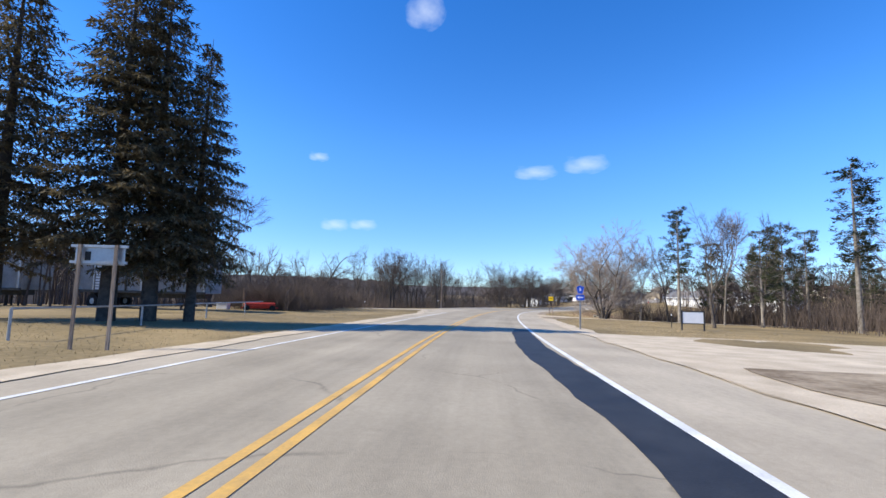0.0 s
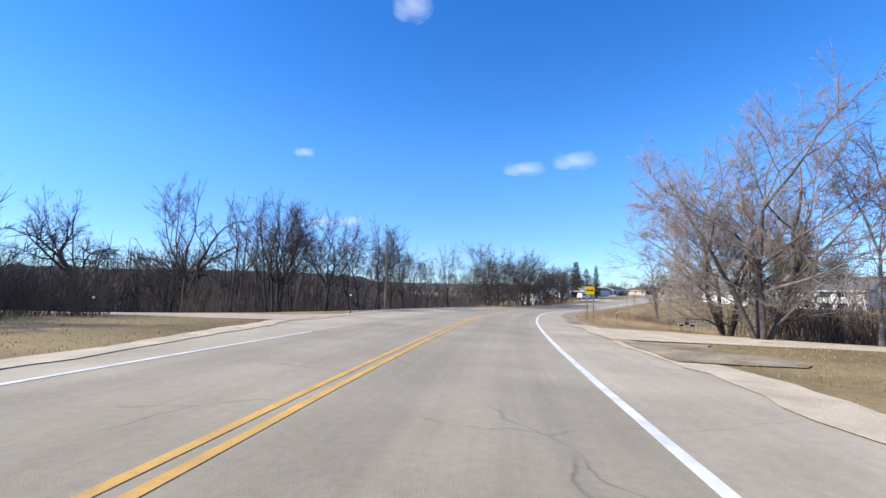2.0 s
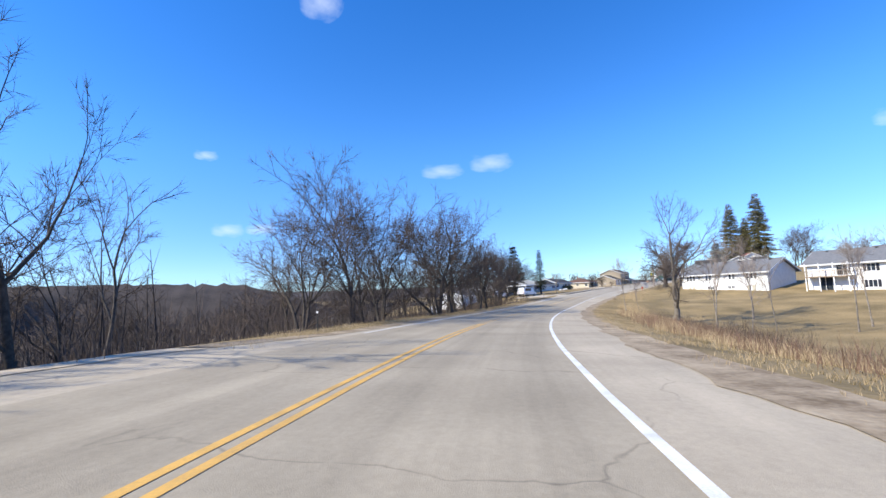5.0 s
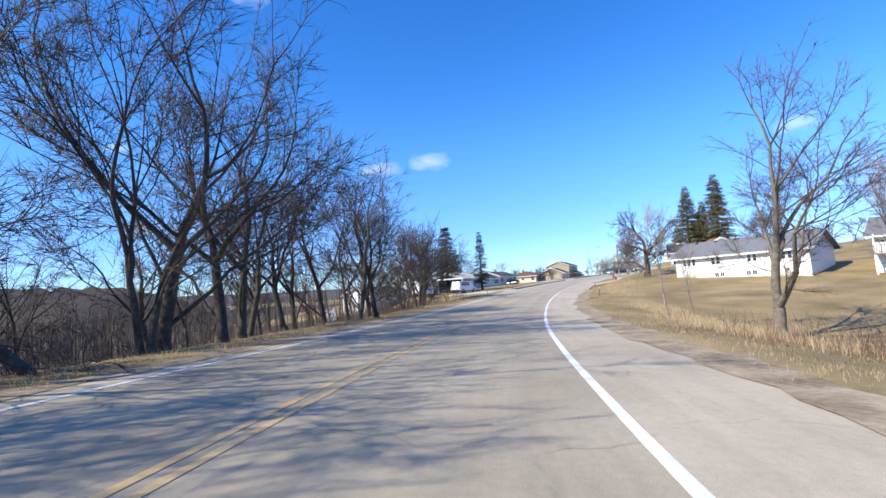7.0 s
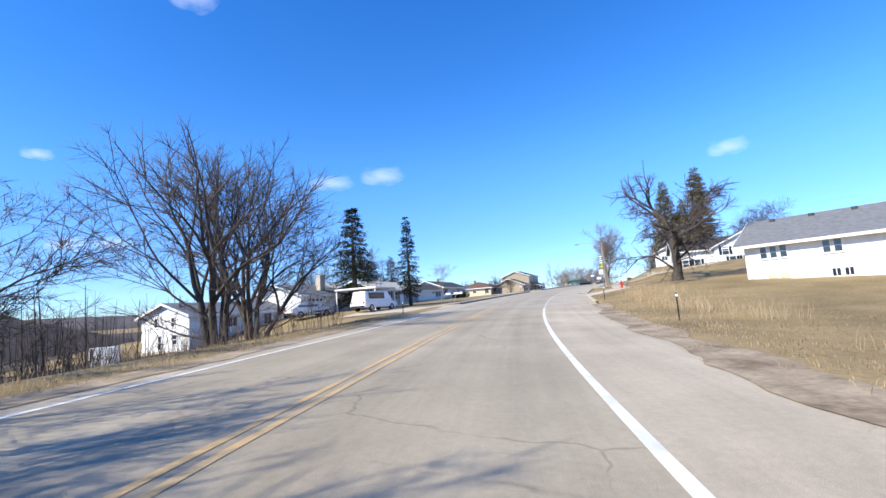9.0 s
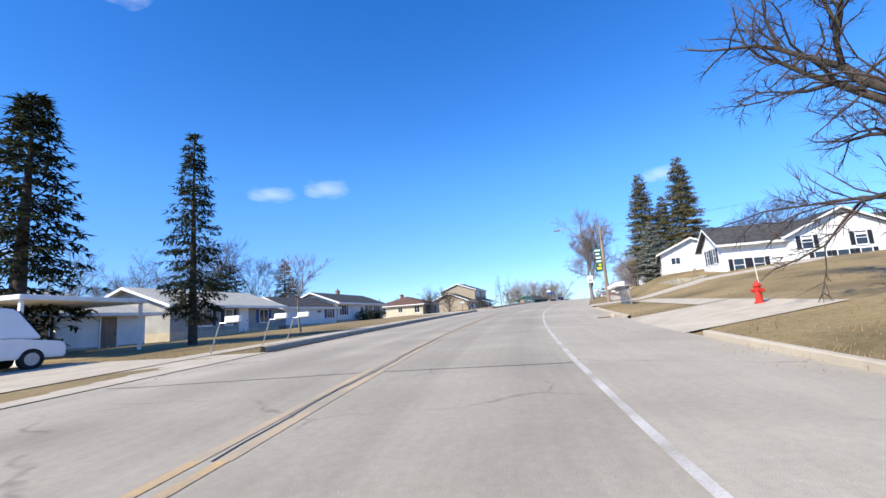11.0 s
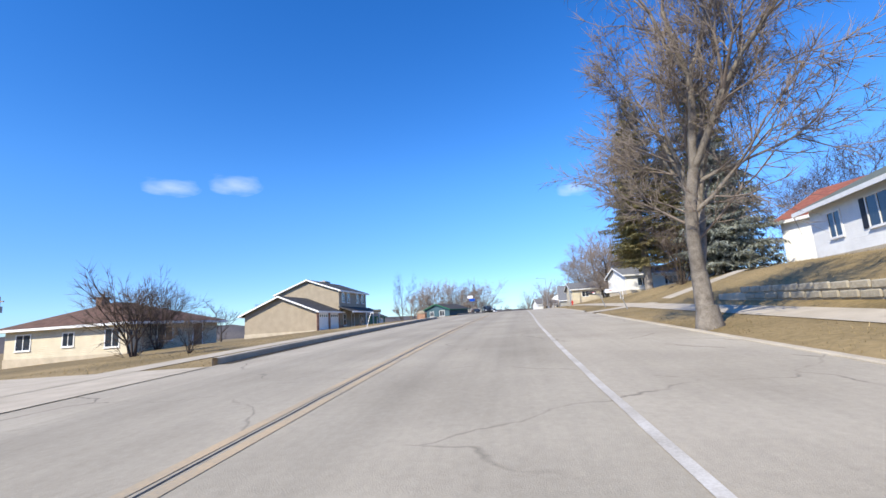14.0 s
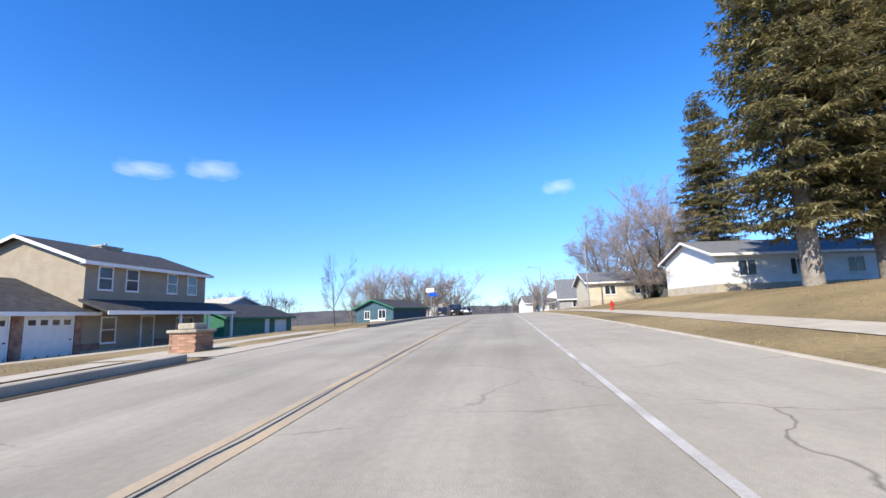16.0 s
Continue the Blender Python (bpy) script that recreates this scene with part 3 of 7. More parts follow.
LANE = 3.65
flat_patch("road", -240, 172, [-3.7, -2, 0, 2, 3.6], M["asphalt"], "worn grey asphalt carriageway with faint wheel tracks", "road", 0.0)
flat_patch("road", 172, 620, [-3.7, -2, 0, 2, 3.6], M["asphalt_town"], "pale worn asphalt street through the town", "road", 0.0)
flat_patch("shoulder_left", -60, 172, [pav_l, lambda s: -3.7 + (pav_l(s) + 3.7) * 0.5, -3.7], M["shoulder"], "pale gritty paved shoulder beside the asphalt", "shoulder", -0.004)
flat_patch("shoulder_right", -60, 172, [3.6, lambda s: (3.6 + pav_r(s)) * 0.5, pav_r], M["shoulder"], "pale gritty paved shoulder beside the asphalt", "shoulder", -0.004)
flat_patch("parking_lane_left", 172, 620, [pav_l, -4.6, -3.7], M["concrete_road"], "pale concrete gutter lane along the kerb", "road", -0.004)
flat_patch("parking_lane_right", 172, 620, [3.6, 5.5, pav_r], M["concrete_road"], "pale concrete parking lane along the kerb", "road", -0.004)


def marking(name, s0, s1, u, width, mat, label):
    flat_patch(name, s0, s1, [u - width / 2, u + width / 2], mat, label, "road marking", 0.006, 1.0, 0.012)


for u in (-0.12, 0.12):
    marking("yellow_line", -200, 104, u, 0.11, M["paint_yellow"], "worn yellow centre line on the asphalt")
    marking("yellow_line", 104, 176, u, 0.11, M["paint_faded"], "faded patchy yellow centre line on the asphalt")
for u in (-0.13, 0.13):
    marking("yellow_line", 176, 600, u, 0.13, M["paint_thin"], "faint worn yellow centre line on the asphalt")
marking("white_edge_line", -200, 170, LANE, 0.13, M["paint_white"], "white edge line painted on the asphalt")
marking("white_edge_line", 170, 600, LANE, 0.105, M["paint_worn"], "worn white edge line on the asphalt")
marking("white_edge_line", -200, 46, -LANE, 0.12, M["paint_white"], "white edge line painted on the asphalt")
marking("white_edge_line", 96, 168, -LANE, 0.12, M["paint_white"], "white edge line painted on the asphalt")


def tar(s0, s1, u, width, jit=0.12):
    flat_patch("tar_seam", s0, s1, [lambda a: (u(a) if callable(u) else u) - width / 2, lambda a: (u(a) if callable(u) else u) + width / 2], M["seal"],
               "dark strip along the road surface", "road seam", 0.004, 0.5, jit)


def cross_crack(s, u0, u1, skew=0.3, width=0.03):
    n = 14
    v = []
    for i in range(n + 1):
        u = u0 + (u1 - u0) * i / n
        a = s + skew * (u - u0) / 3 + 0.06 * noise.noise((u * 1.3, s, 1))
        v += [road_xyz(a, u), road_xyz(a + width, u)]
    v = [(p[0], p[1], p[2] + 0.0045) for p in v]
    f = [(2 * i, 2 * i + 1, 2 * i + 3, 2 * i + 2) for i in range(n)]
    tagged(new("tar_crack", mesh_of("tar_crack", v, f, M["seal"])), "thin tar-filled crack across the road", "road crack", kind="structure")


# thin tar-filled crack between the faint centre lines in town
tar(176, 300, 0.0, 0.028, 0.05)
# wide near-black strip just inside the white edge line
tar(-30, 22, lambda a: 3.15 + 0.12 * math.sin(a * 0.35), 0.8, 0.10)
for a, u0, u1 in ((222.5, -5.0, 6.8), (196, -5, 6.6), (206, 3.7, 6.4), (245, -5, 3.4), (263, 3.8, 6.8), (180, -5, 3.6), (278, -5, 6.8), (236, 3.8, 6.5)):
    cross_crack(a, u0, u1)
for i in range(8):
    cross_crack(236 + i * 3.1, 5.0, 6.3, 0.2, 0.07)

# aprons, driveways and the side road
flat_patch("gravel_apron", -40, 21, [lambda s: pav_r(s) - 0.35, 8.5, 12, 18, 26, lambda s: float(np.interp(s, [-40, 12, 21], [45, 45, 12]))], M["gravel"], "wide pale gravel apron beside the road", "gravel", 0.02, 1.0, 0.2)
flat_patch("gravel_drive", 49.5, 57.5, [lambda s: pav_r(s) - 0.35, 9, 14, 22, 34, 50], M["gravel"], "pale gravel driveway crossing the lawn", "driveway", 0.025, 0.8, 0.15)
flat_patch("muddy_patch", 5.5, 10.0, [lambda s: 7.0 - 0.3 * math.sin(s), 7.8, 8.8, lambda s: 9.7 + 0.6 * math.sin(s * 1.3)], M["mud"], "muddy gravel patch with grass scraps", "mud", 0.035, 0.5, 0.35)
flat_patch("muddy_patch", 43.5, 49.0, [lambda s: 6.0, 7.4, lambda s: 8.6 + 0.5 * math.sin(s * 1.3)], M["mud"], "muddy gravel patch beside the driveway", "mud", 0.03, 0.5, 0.25)
flat_patch("side_road", 50, 80, [lambda s: float(np.interp(s, [50, 52, 60, 64, 72, 80], [-7.0, -48, -48, -16, -11.5, -6.8])), lambda s: float(np.interp(s, [50, 52, 60, 64, 72, 80], [-6.9, -30, -30, -12, -9.5, -6.7])),
           lambda s: float(np.interp(s, [50, 52, 60, 64, 72, 80], [-6.8, -14, -14, -9, -8, -6.65])), -6.6], M["shoulder"], "pale side road joining the bend", "road", 0.02)
flat_patch("gravel_edge", -40, 60, [lambda s: pav_r(s) - 0.35, lambda s: pav_r(s) + 0.7], M["gravel"], "loose gravel edge of the shoulder", "gravel", 0.012, 0.7, 0.3)
flat_patch("dirt_edge", 60, 172, [lambda s: pav_r(s) - 0.4, lambda s: pav_r(s) + 0.7], M["mud"], "bare dirt and grit along the shoulder", "dirt", 0.008, 0.7, 0.35)
flat_patch("gravel_edge", -60, 90, [lambda s: pav_l(s) - 0.6, lambda s: pav_l(s) + 0.3], M["gravel"], "loose gravel edge of the shoulder", "gravel", 0.012, 0.7, 0.25)
flat_patch("dirt_edge", 90, 172, [lambda s: pav_l(s) - 0.6, lambda s: pav_l(s) + 0.3], M["mud"], "bare dirt and grit along the shoulder", "dirt", 0.008, 0.7, 0.25)
for a, b, far in ((185.5, 192.5, 11.0), (209.5, 214.5, 24)):
    flat_patch("driveway", a, b, [lambda s: pav_r(s) - 0.12, 8.5, 9.8, far] if far < 12 else [lambda s: pav_r(s) - 0.12, 8.5, 11, 16, far], M["concrete"], "pale concrete driveway rising from the street", "driveway", 0.012)
flat_patch("driveway", 251.3, 253.5, [lambda s: pav_r(s) - 0.12, 8.5, 9.6, 11, 16, 20], M["concrete"], "pale concrete driveway rising from the street", "driveway", 0.014, 0.7)
for a, b, far in ((178, 186, -15), (226, 234, -19), (268.5, 282.5, -19.5)):
    flat_patch("driveway", a, b, [far, -14, -9, lambda s: pav_l(s) + 0.12], M["concrete"], "pale concrete driveway off the street", "driveway", 0.012)
flat_patch("leaf_litter", 58, 172, [-260, -150, -90, -60, -42, -30, -22, -16, -12, lambda s: float(np.interp(s, [58, 80, 96, 172], [-13, -9, -7.5, -8]))], M["litter"], "dark leaf litter below the trees", "ground", 0.03, 2.0, 0.4)
flat_patch("leaf_litter", 172, 330, [-400, -200, -120, -80, -62, -50], M["litter"], "dark leaf litter of the far woods", "ground", 0.05, 4.0, 2.0)


def kerb(name, s0, s1, u, width=0.16, height=0.14, label="weathered concrete kerb along the street"):
    st = np.arange(s0, s1 + 0.1, 1.5)
    rows = []
    for a in st:
        uu = u(a) if callable(u) else u
        sgn = 1 if uu > 0 else -1
        base = road_xyz(a, uu)
        out = road_xyz(a, uu + sgn * width)
        rows += [(base[0], base[1], base[2] - 0.05), (base[0], base[1], base[2] + height - 0.02),
                 (base[0] * .8 + out[0] * .2, base[1] * .8 + out[1] * .2, base[2] + height), (out[0], out[1], base[2] + height), (out[0], out[1], base[2] - 0.1)]
    f = [(i * 5 + j, i * 5 + j + 1, i * 5 + 6 + j, i * 5 + 5 + j) for i in range(len(st) - 1) for j in range(4)]
    tagged(new(name, mesh_of(name, rows, f, M["concrete"])), label, "kerb", kind="structure")


for a, b in ((186, 225.5), (234.5, 268), (283, 330)):
    kerb("kerb_left", a, b, pav_l, 0.18, 0.19)
for a, b in ((174, 185), (193, 206.5), (217, 250.3), (255, 420)):
    kerb("kerb_right", a, b, pav_r)
# shade at the foot of the kerb, painted as a dark strip in the litter colour
for a, b in ((186, 225.5), (234.5, 268), (283, 330)):
    flat_patch("gutter_dirt", a, b, [lambda s: pav_l(s) + 0.01, lambda s: pav_l(s) + 0.36], M["litter"], "dark painted strip of kerb shade along the gutter", "dirt", 0.008, 0.7, 0.03)
flat_patch("sidewalk_left", 176, 268, [-8.6, -7.4], M["concrete"], "narrow pale concrete sidewalk in the grass", "sidewalk", 0.022)
flat_patch("sidewalk_right", 192.6, 206.9, [9.8, 11.0], M["concrete"], "narrow pale concrete sidewalk in the grass", "sidewalk", 0.022)
flat_patch("sidewalk_right", 217, 420, [9.3, 10.6], M["concrete"], "narrow pale concrete sidewalk in the grass", "sidewalk", 0.022)


# far wooded ridge round the valley
def ridge(name, az0, az1, dist, base, low, high, seed, mat="ridge"):
    v, f = [], []
    n = 160
    for i in range(n + 1):
        a = radians(az0 + (az1 - az0) * i / n)
        d = dist * (1 + 0.12 * noise.noise((i * 0.05, seed, 0)))
        h = low + (high - low) * (0.5 + 0.5 * noise.noise((i * 0.045, seed, 4))) + 2.0 * noise.noise((i * 0.9, seed, 8)) + 1.2 * noise.noise((i * 2.7, seed, 2))
        edge = min(1, i / 20, (n - i) / 20)
        x, y = math.sin(a), math.cos(a)
        v += [(x * d, y * d, base), (x * d * 1.06, y * d * 1.06, base + (h - base) * 0.6 * edge), (x * d * 1.12, y * d * 1.12, base + (h - base) * edge),
              (x * d * 1.3, y * d * 1.3, base)]
    for i in range(n):
        f += [(i * 4 + j, i * 4 + j + 1, i * 4 + 5 + j, i * 4 + 4 + j) for j in range(3)]
    tagged(new(name, mesh_of(name, v, f, M[mat], True)), "distant wooded ridge, bluish brown in haze" if mat == "ridge" else "dark leafless wooded hillside across the valley", "hill", kind="structure")


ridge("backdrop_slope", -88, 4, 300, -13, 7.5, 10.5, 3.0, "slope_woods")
ridge("backdrop_ridge", -95, 35, 900, -40, 12, 22, 1.0)
ridge("backdrop_ridge", 15, 95, 1500, -40, 14, 34, 7.0)


# small fair-weather clouds, far off
def cloud_material():
    m = bpy.data.materials.new("cloud")
    m.use_nodes = True
    n, l = m.node_tree.nodes, m.node_tree.links
    n.clear()
    tc = n.new("ShaderNodeTexCoord")
    nz = n.new("ShaderNodeTexNoise")
    nz.inputs["Scale"].default_value, nz.inputs["Detail"].default_value = 2.6, 6
    l.new(tc.outputs["Generated"], nz.inputs["Vector"])
    gr = n.new("ShaderNodeTexGradient")
    gr.gradient_type = "SPHERICAL"
    mp = n.new("ShaderNodeMapping")
    mp.inputs["Location"].default_value, mp.inputs["Scale"].default_value = (-1, -1, 0), (2, 2, 0)
    l.new(tc.outputs["Generated"], mp.inputs[0])
    l.new(mp.outputs[0], gr.inputs[0])
    ad = n.new("ShaderNodeMath")
    ad.operation = "MULTIPLY_ADD"
    ad.inputs[1].default_value = 1.0
    l.new(nz.outputs[0], ad.inputs[0])
    l.new(gr.outputs["Fac"], ad.inputs[2])
    mr = n.new("ShaderNodeMapRange")
    mr.inputs["From Min"].default_value, mr.inputs["From Max"].default_value, mr.inputs["To Max"].default_value = 0.72, 1.75, 0.62
    l.new(ad.outputs[0], mr.inputs[0])
    e = n.new("ShaderNodeEmission")
    e.inputs["Color"].default_value, e.inputs["Strength"].default_value = (0.86, 0.92, 1, 1), 0.95
    t = n.new("ShaderNodeBsdfTransparent")
    mx = n.new("ShaderNodeMixShader")
    l.new(mr.outputs[0], mx.inputs[0])
    l.new(t.outputs[0], mx.inputs[1])
    l.new(e.outputs[0], mx.inputs[2])
    o = n.new("ShaderNodeOutputMaterial")
    l.new(mx.outputs[0], o.inputs[0])
    return m


CLOUD = cloud_material()


def cloud(az, el, wide, high, dist=3000):
    a, e = radians(az), radians(el)
    p = Vector((math.sin(a) * math.cos(e), math.cos(a) * math.cos(e), math.sin(e))) * dist
    w, h = dist * math.tan(radians(wide / 2)), dist * math.tan(radians(high / 2))
    n = 12
    v = [((2 * i / n - 1) * w, (2 * j / n - 1) * h, -0.25 * w * ((2 * i / n - 1) ** 2 + (2 * j / n - 1) ** 2) * 0.3) for i in range(n + 1) for j in range(n + 1)]
    f = [(i * (n + 1) + j, (i + 1) * (n + 1) + j, (i + 1) * (n + 1) + j + 1, i * (n + 1) + j + 1) for i in range(n) for j in range(n)]
    ob = new("backdrop_cloud", mesh_of("backdrop_cloud", v, f, CLOUD, True))
    ob.matrix_world = look(p, (0, 0, 0))
    ob.visible_shadow = False
    tagged(ob, "small thin white fair-weather cloud", "cloud", kind="structure")


for row in ((11.4, 15.3, 7.5, 2.6), (17.6, 16.0, 7.5, 3.2), (-16.3, 16.3, 3.5, 1.6), (-3.4, 33.5, 6.5, 5.5), (57.0, 14.2, 5.5, 2.5), (-14, 8.2, 5, 2.2), (-10.5, 8.4, 5, 2.0)):
    cloud(*row)



def retaining_wall():
    ob = thing("retaining_wall", Matrix.Identity(4), "low weathered concrete and stone retaining wall along the sidewalk", "wall")
    v, f = [], []
    st = np.arange(226, 244.1, 1.0)
    for a in st:
        base, back = spot(a, 11.3), spot(a, 11.6)
        top = spot(a, 11.3).z + 0.62 - 0.02 * (a - 226)
        v += [(base.x, base.y, base.z - 0.4), (base.x, base.y, top - .03), (base.x * .9 + back.x * .1, base.y * .9 + back.y * .1, top), (back.x, back.y, top), (back.x, back.y, base.z - 0.4)]
    n = len(st)
    f = [(i * 5 + j, i * 5 + j + 1, i * 5 + 6 + j, i * 5 + 5 + j) for i in range(n - 1) for j in range(4)]
    f += [(0, 1, 2, 3, 4), tuple((n - 1) * 5 + j for j in (4, 3, 2, 1, 0))]
    part("wall", mesh_of("wall", v, f, M["concrete"]), None, ob)
    rg = random.Random(2)
    for k in range(11):
        for r in range(2):
            p = spot(234 + k * 0.72 + r * 0.3, 11.28)
            part("stone", box(-0.33, 0.33, -0.05, 0.03, 0.06 + r * 0.24, 0.27 + r * 0.24, 0.03), M["stone"], ob,
                 m=Matrix.Translation(p) @ Matrix.Rotation(radians(-heading(234) + 90), 4, "Z") @ Matrix.Rotation(math.pi, 4, "Z"))


retaining_wall()

# ---- trees ----
def tubes(segs, min_r=0.0):
    """Tapered tubes for segments (p, q, r0, r1): thick ones with more sides; r1 = 0 closes to a point."""
    v, f = [], []
    for p, q, r0, r1 in segs:
        d = q - p
        if d.length < 1e-5:
            continue
        n = 7 if r0 > 0.12 else 5 if r0 > 0.04 else 3
        a = d.orthogonal().normalized()
        b = d.cross(a).normalized()
        k = len(v)
        for c, r in ((p, max(r0, min_r)), (q, max(r1, min_r))) if r1 else ((p, max(r0, min_r)),):
            for i in range(n):
                t = 2 * math.pi * i / n
                v.append(c + (a * math.cos(t) + b * math.sin(t)) * r)
        if not r1:
            v.append(q)
        for i in range(n):
            j = (i + 1) % n
            f.append((k + i, k + j, k + n + j, k + n + i) if r1 else (k + i, k + j, k + n))
    return v, f


def limb_tubes(limbs, v, f):
    """Limbs (points, radii) as tapered tubes with shared rings, so that bends stay closed."""
    for pts, rad in limbs:
        n = 8 if rad[0] > 0.14 else 5 if rad[0] > 0.045 else 3
        d = pts[1] - pts[0]
        a = d.orthogonal().normalized()
        k = len(v)
        for i, (c, r) in enumerate(zip(pts, rad)):
            d = (pts[min(i + 1, len(pts) - 1)] - pts[max(i - 1, 0)]).normalized()
            a = (a - d * a.dot(d)).normalized()
            b = d.cross(a)
            for j in range(n):
                t = 2 * math.pi * j / n
                v.append(c + (a * math.cos(t) + b * math.sin(t)) * r)
        for i in range(len(pts) - 1):
            for j in range(n):
                m = (j + 1) % n
                f.append((k + i * n + j, k + i * n + m, k + (i + 1) * n + m, k + (i + 1) * n + j))


def aside(rng, d, low, high):
    """The way d, bent aside by an angle between low and high degrees."""
    s = d.orthogonal().normalized()
    s.rotate(Matrix.Rotation(rng.uniform(0, 6.283), 3, d))
    t = radians(rng.uniform(low, high))
    return (d * math.cos(t) + s * math.sin(t)).normalized()


def fork(rng, p, d, length, r, level, depth, out, S):
    """One limb: it wanders, throws side shoots, and forks at its end; the last ones carry fine twigs."""
    k = 5 if level == 0 else 3 if level < 3 else 2
    pts, rad = [p.copy()], [r]
    end = r * (0.78 if level == 0 else 0.70)
    for i in range(k):
        w = S["wander"] * (0.6 if level == 0 else 1 + 0.12 * level)
        d = (d + Vector((rng.uniform(-w, w), rng.uniform(-w, w), rng.uniform(-w, w) + S["up"]))).normalized()
        p = p + d * (length / k)
        pts.append(p.copy())
        rad.append(r + (end - r) * (i + 1) / k)
    out[0 if r > S["thick"] else 1].append((pts, rad))
    if level >= max(1, depth - 1):
        for i in range(S["twigs"]):
            j = rng.randrange(k)
            b = pts[j].lerp(pts[j + 1], rng.random())
            e = aside(rng, (pts[j + 1] - pts[j]).normalized(), 25, 60)
            e = (e + Vector((0, 0, S["tip_up"]))).normalized()
            ln = S["twig"] * rng.uniform(0.5, 1.2)
            out[2].append((b, b + e * ln, S["fine"], 0))
            if rng.random() < S["more"]:
                out[2].append((b + e * ln * 0.5, b + e * ln * 0.5 + aside(rng, e, 30, 55) * ln * 0.5, S["fine"] * 0.7, 0))
    if level >= depth:
        for i in range(3):
            out[2].append((p, p + aside(rng, d, 5, 38) * S["twig"] * rng.uniform(0.6, 1.1), S["fine"], 0))
        return
    if level > 0 or S["low"]:
        for i in range(S["side"] if level else S["low"]):
            t = rng.uniform(0.3, 0.9)
            j = min(int(t * k), k - 1)
            b = pts[j].lerp(pts[j + 1], t * k - j)
            fork(rng, b, aside(rng, (pts[j + 1] - pts[j]).normalized(), *S["out"]), length * rng.uniform(0.45, 0.75) * (S["first"] / S["bare"] if level == 0 else 1), rad[j] * rng.uniform(0.3, 0.45),
                 min(depth, level + 2), depth, out, S)
    n = 3 if level == 0 or rng.random() < S["three"] else 2
    base = length if level else length * S["first"] / S["bare"]
    for i in range(n):
        lead = i == 0
        e = aside(rng, d, *(S["lead"] if lead else S["split"]))
        fork(rng, p, e, base * rng.uniform(*S["ratio"]) * (1.05 if lead else 0.92), end * (0.9 if lead else rng.uniform(0.6, 0.82)), level + 1, depth, out, S)


def spec(**kw):
    s = dict(wander=0.13, up=0.022, thick=0.05, bare=0.27, first=0.29, lead=(4, 20), split=(24, 46), out=(40, 70), ratio=(0.70, 0.90), side=1, low=1, three=0.2,
             twigs=5, twig=0.85, fine=0.0105, tip_up=0.05, more=0.9)
    s.update(kw)
    return s


SPEC = {
    "tall": spec(up=0.05, split=(18, 40), lead=(3, 16), bare=0.3, fine=0.0135),
    "spread": spec(bare=0.24, low=2),
    "oak": spec(wander=0.27, up=0.0, split=(32, 62), out=(45, 80), bare=0.24, first=0.25, low=3, side=2, twig=0.5, twigs=6, three=0.3),
    "fan": spec(bare=0.26, first=0.30, split=(18, 38), up=0.03, low=1),
    "dome": spec(bare=0.3, first=0.25, split=(22, 44), out=(45, 70), up=0.03, low=3, side=1, twigs=6, twig=0.75, fine=0.010),
    "street": spec(bare=0.15, first=0.27, split=(20, 42), lead=(8, 22), up=0.06, low=0, side=2, twigs=5, twig=0.6, three=0.4, fine=0.010),
    "pale": spec(bare=0.15, first=0.27, split=(20, 38), lead=(4, 16), up=0.045, low=0, twigs=5, twig=0.6, fine=0.009),
    "thin": spec(bare=0.42, first=0.2, split=(16, 32), out=(30, 50), up=0.04, twig=0.5, fine=0.008),
    "shrub": spec(bare=0.3, first=0.28, split=(16, 34), low=1, twig=0.35, fine=0.005, thick=0.016, twigs=3),
    "far": spec(bare=0.32, first=0.28, split=(20, 42), low=1, side=0, twigs=3, twig=1.5, fine=0.034, thick=9, more=0.35),
}


def bare_shape(kind, height, radius, seed, stems=1, depth=3, lean=0.12):
    rng = random.Random(seed)
    S = SPEC[kind]
    out = ([], [], [])
    for i in range(stems):
        a = rng.uniform(0, 6.283) if stems == 1 else 6.283 * (i + rng.uniform(-.3, .3)) / stems
        tilt = lean if stems == 1 else 0.08 if i == 0 else rng.uniform(0.22, 0.6) if kind in ("fan", "dome") else rng.uniform(0.15, 0.42)
        d = Vector((math.cos(a) * tilt, math.sin(a) * tilt, 1)).normalized()
        p = Vector((math.cos(a), math.sin(a), 0)) * (0 if stems == 1 else radius * 1.3)
        h = height * (1 if i == 0 else rng.uniform(0.75, 0.95))
        fork(rng, p - d * 0.35, d, h * S["bare"], radius * (1 if stems == 1 else rng.uniform(0.7, 1)), 0, depth, out, S)
    if stems == 1:
        out[0].append(([Vector((0, 0, -0.45)), Vector((0, 0, 0.05)), Vector((0, 0, 0.6))], [radius * 1.7, radius * 1.3, radius * 0.98]))
    return out


def bare_meshes(kind, height, radius, seed, stems=1, depth=3, lean=0.12):
    """Meshes of a leafless tree: trunk with its limbs, and the branches and twigs of the crown."""
    out = bare_shape(kind, height, radius, seed, stems, depth, lean)
    made = []
    for name, limbs, tips in (("trunk", out[0], []), ("crown", out[1], out[2])):
        v, f = tubes(tips)
        limb_tubes(limbs, v, f)
        if f:
            made.append(mesh_of(name, v, f, None, True))
    return made


def dress(meshes, mats):
    for me, m in zip(meshes, mats):
        me.materials.clear()
        me.materials.append(m)
    return meshes


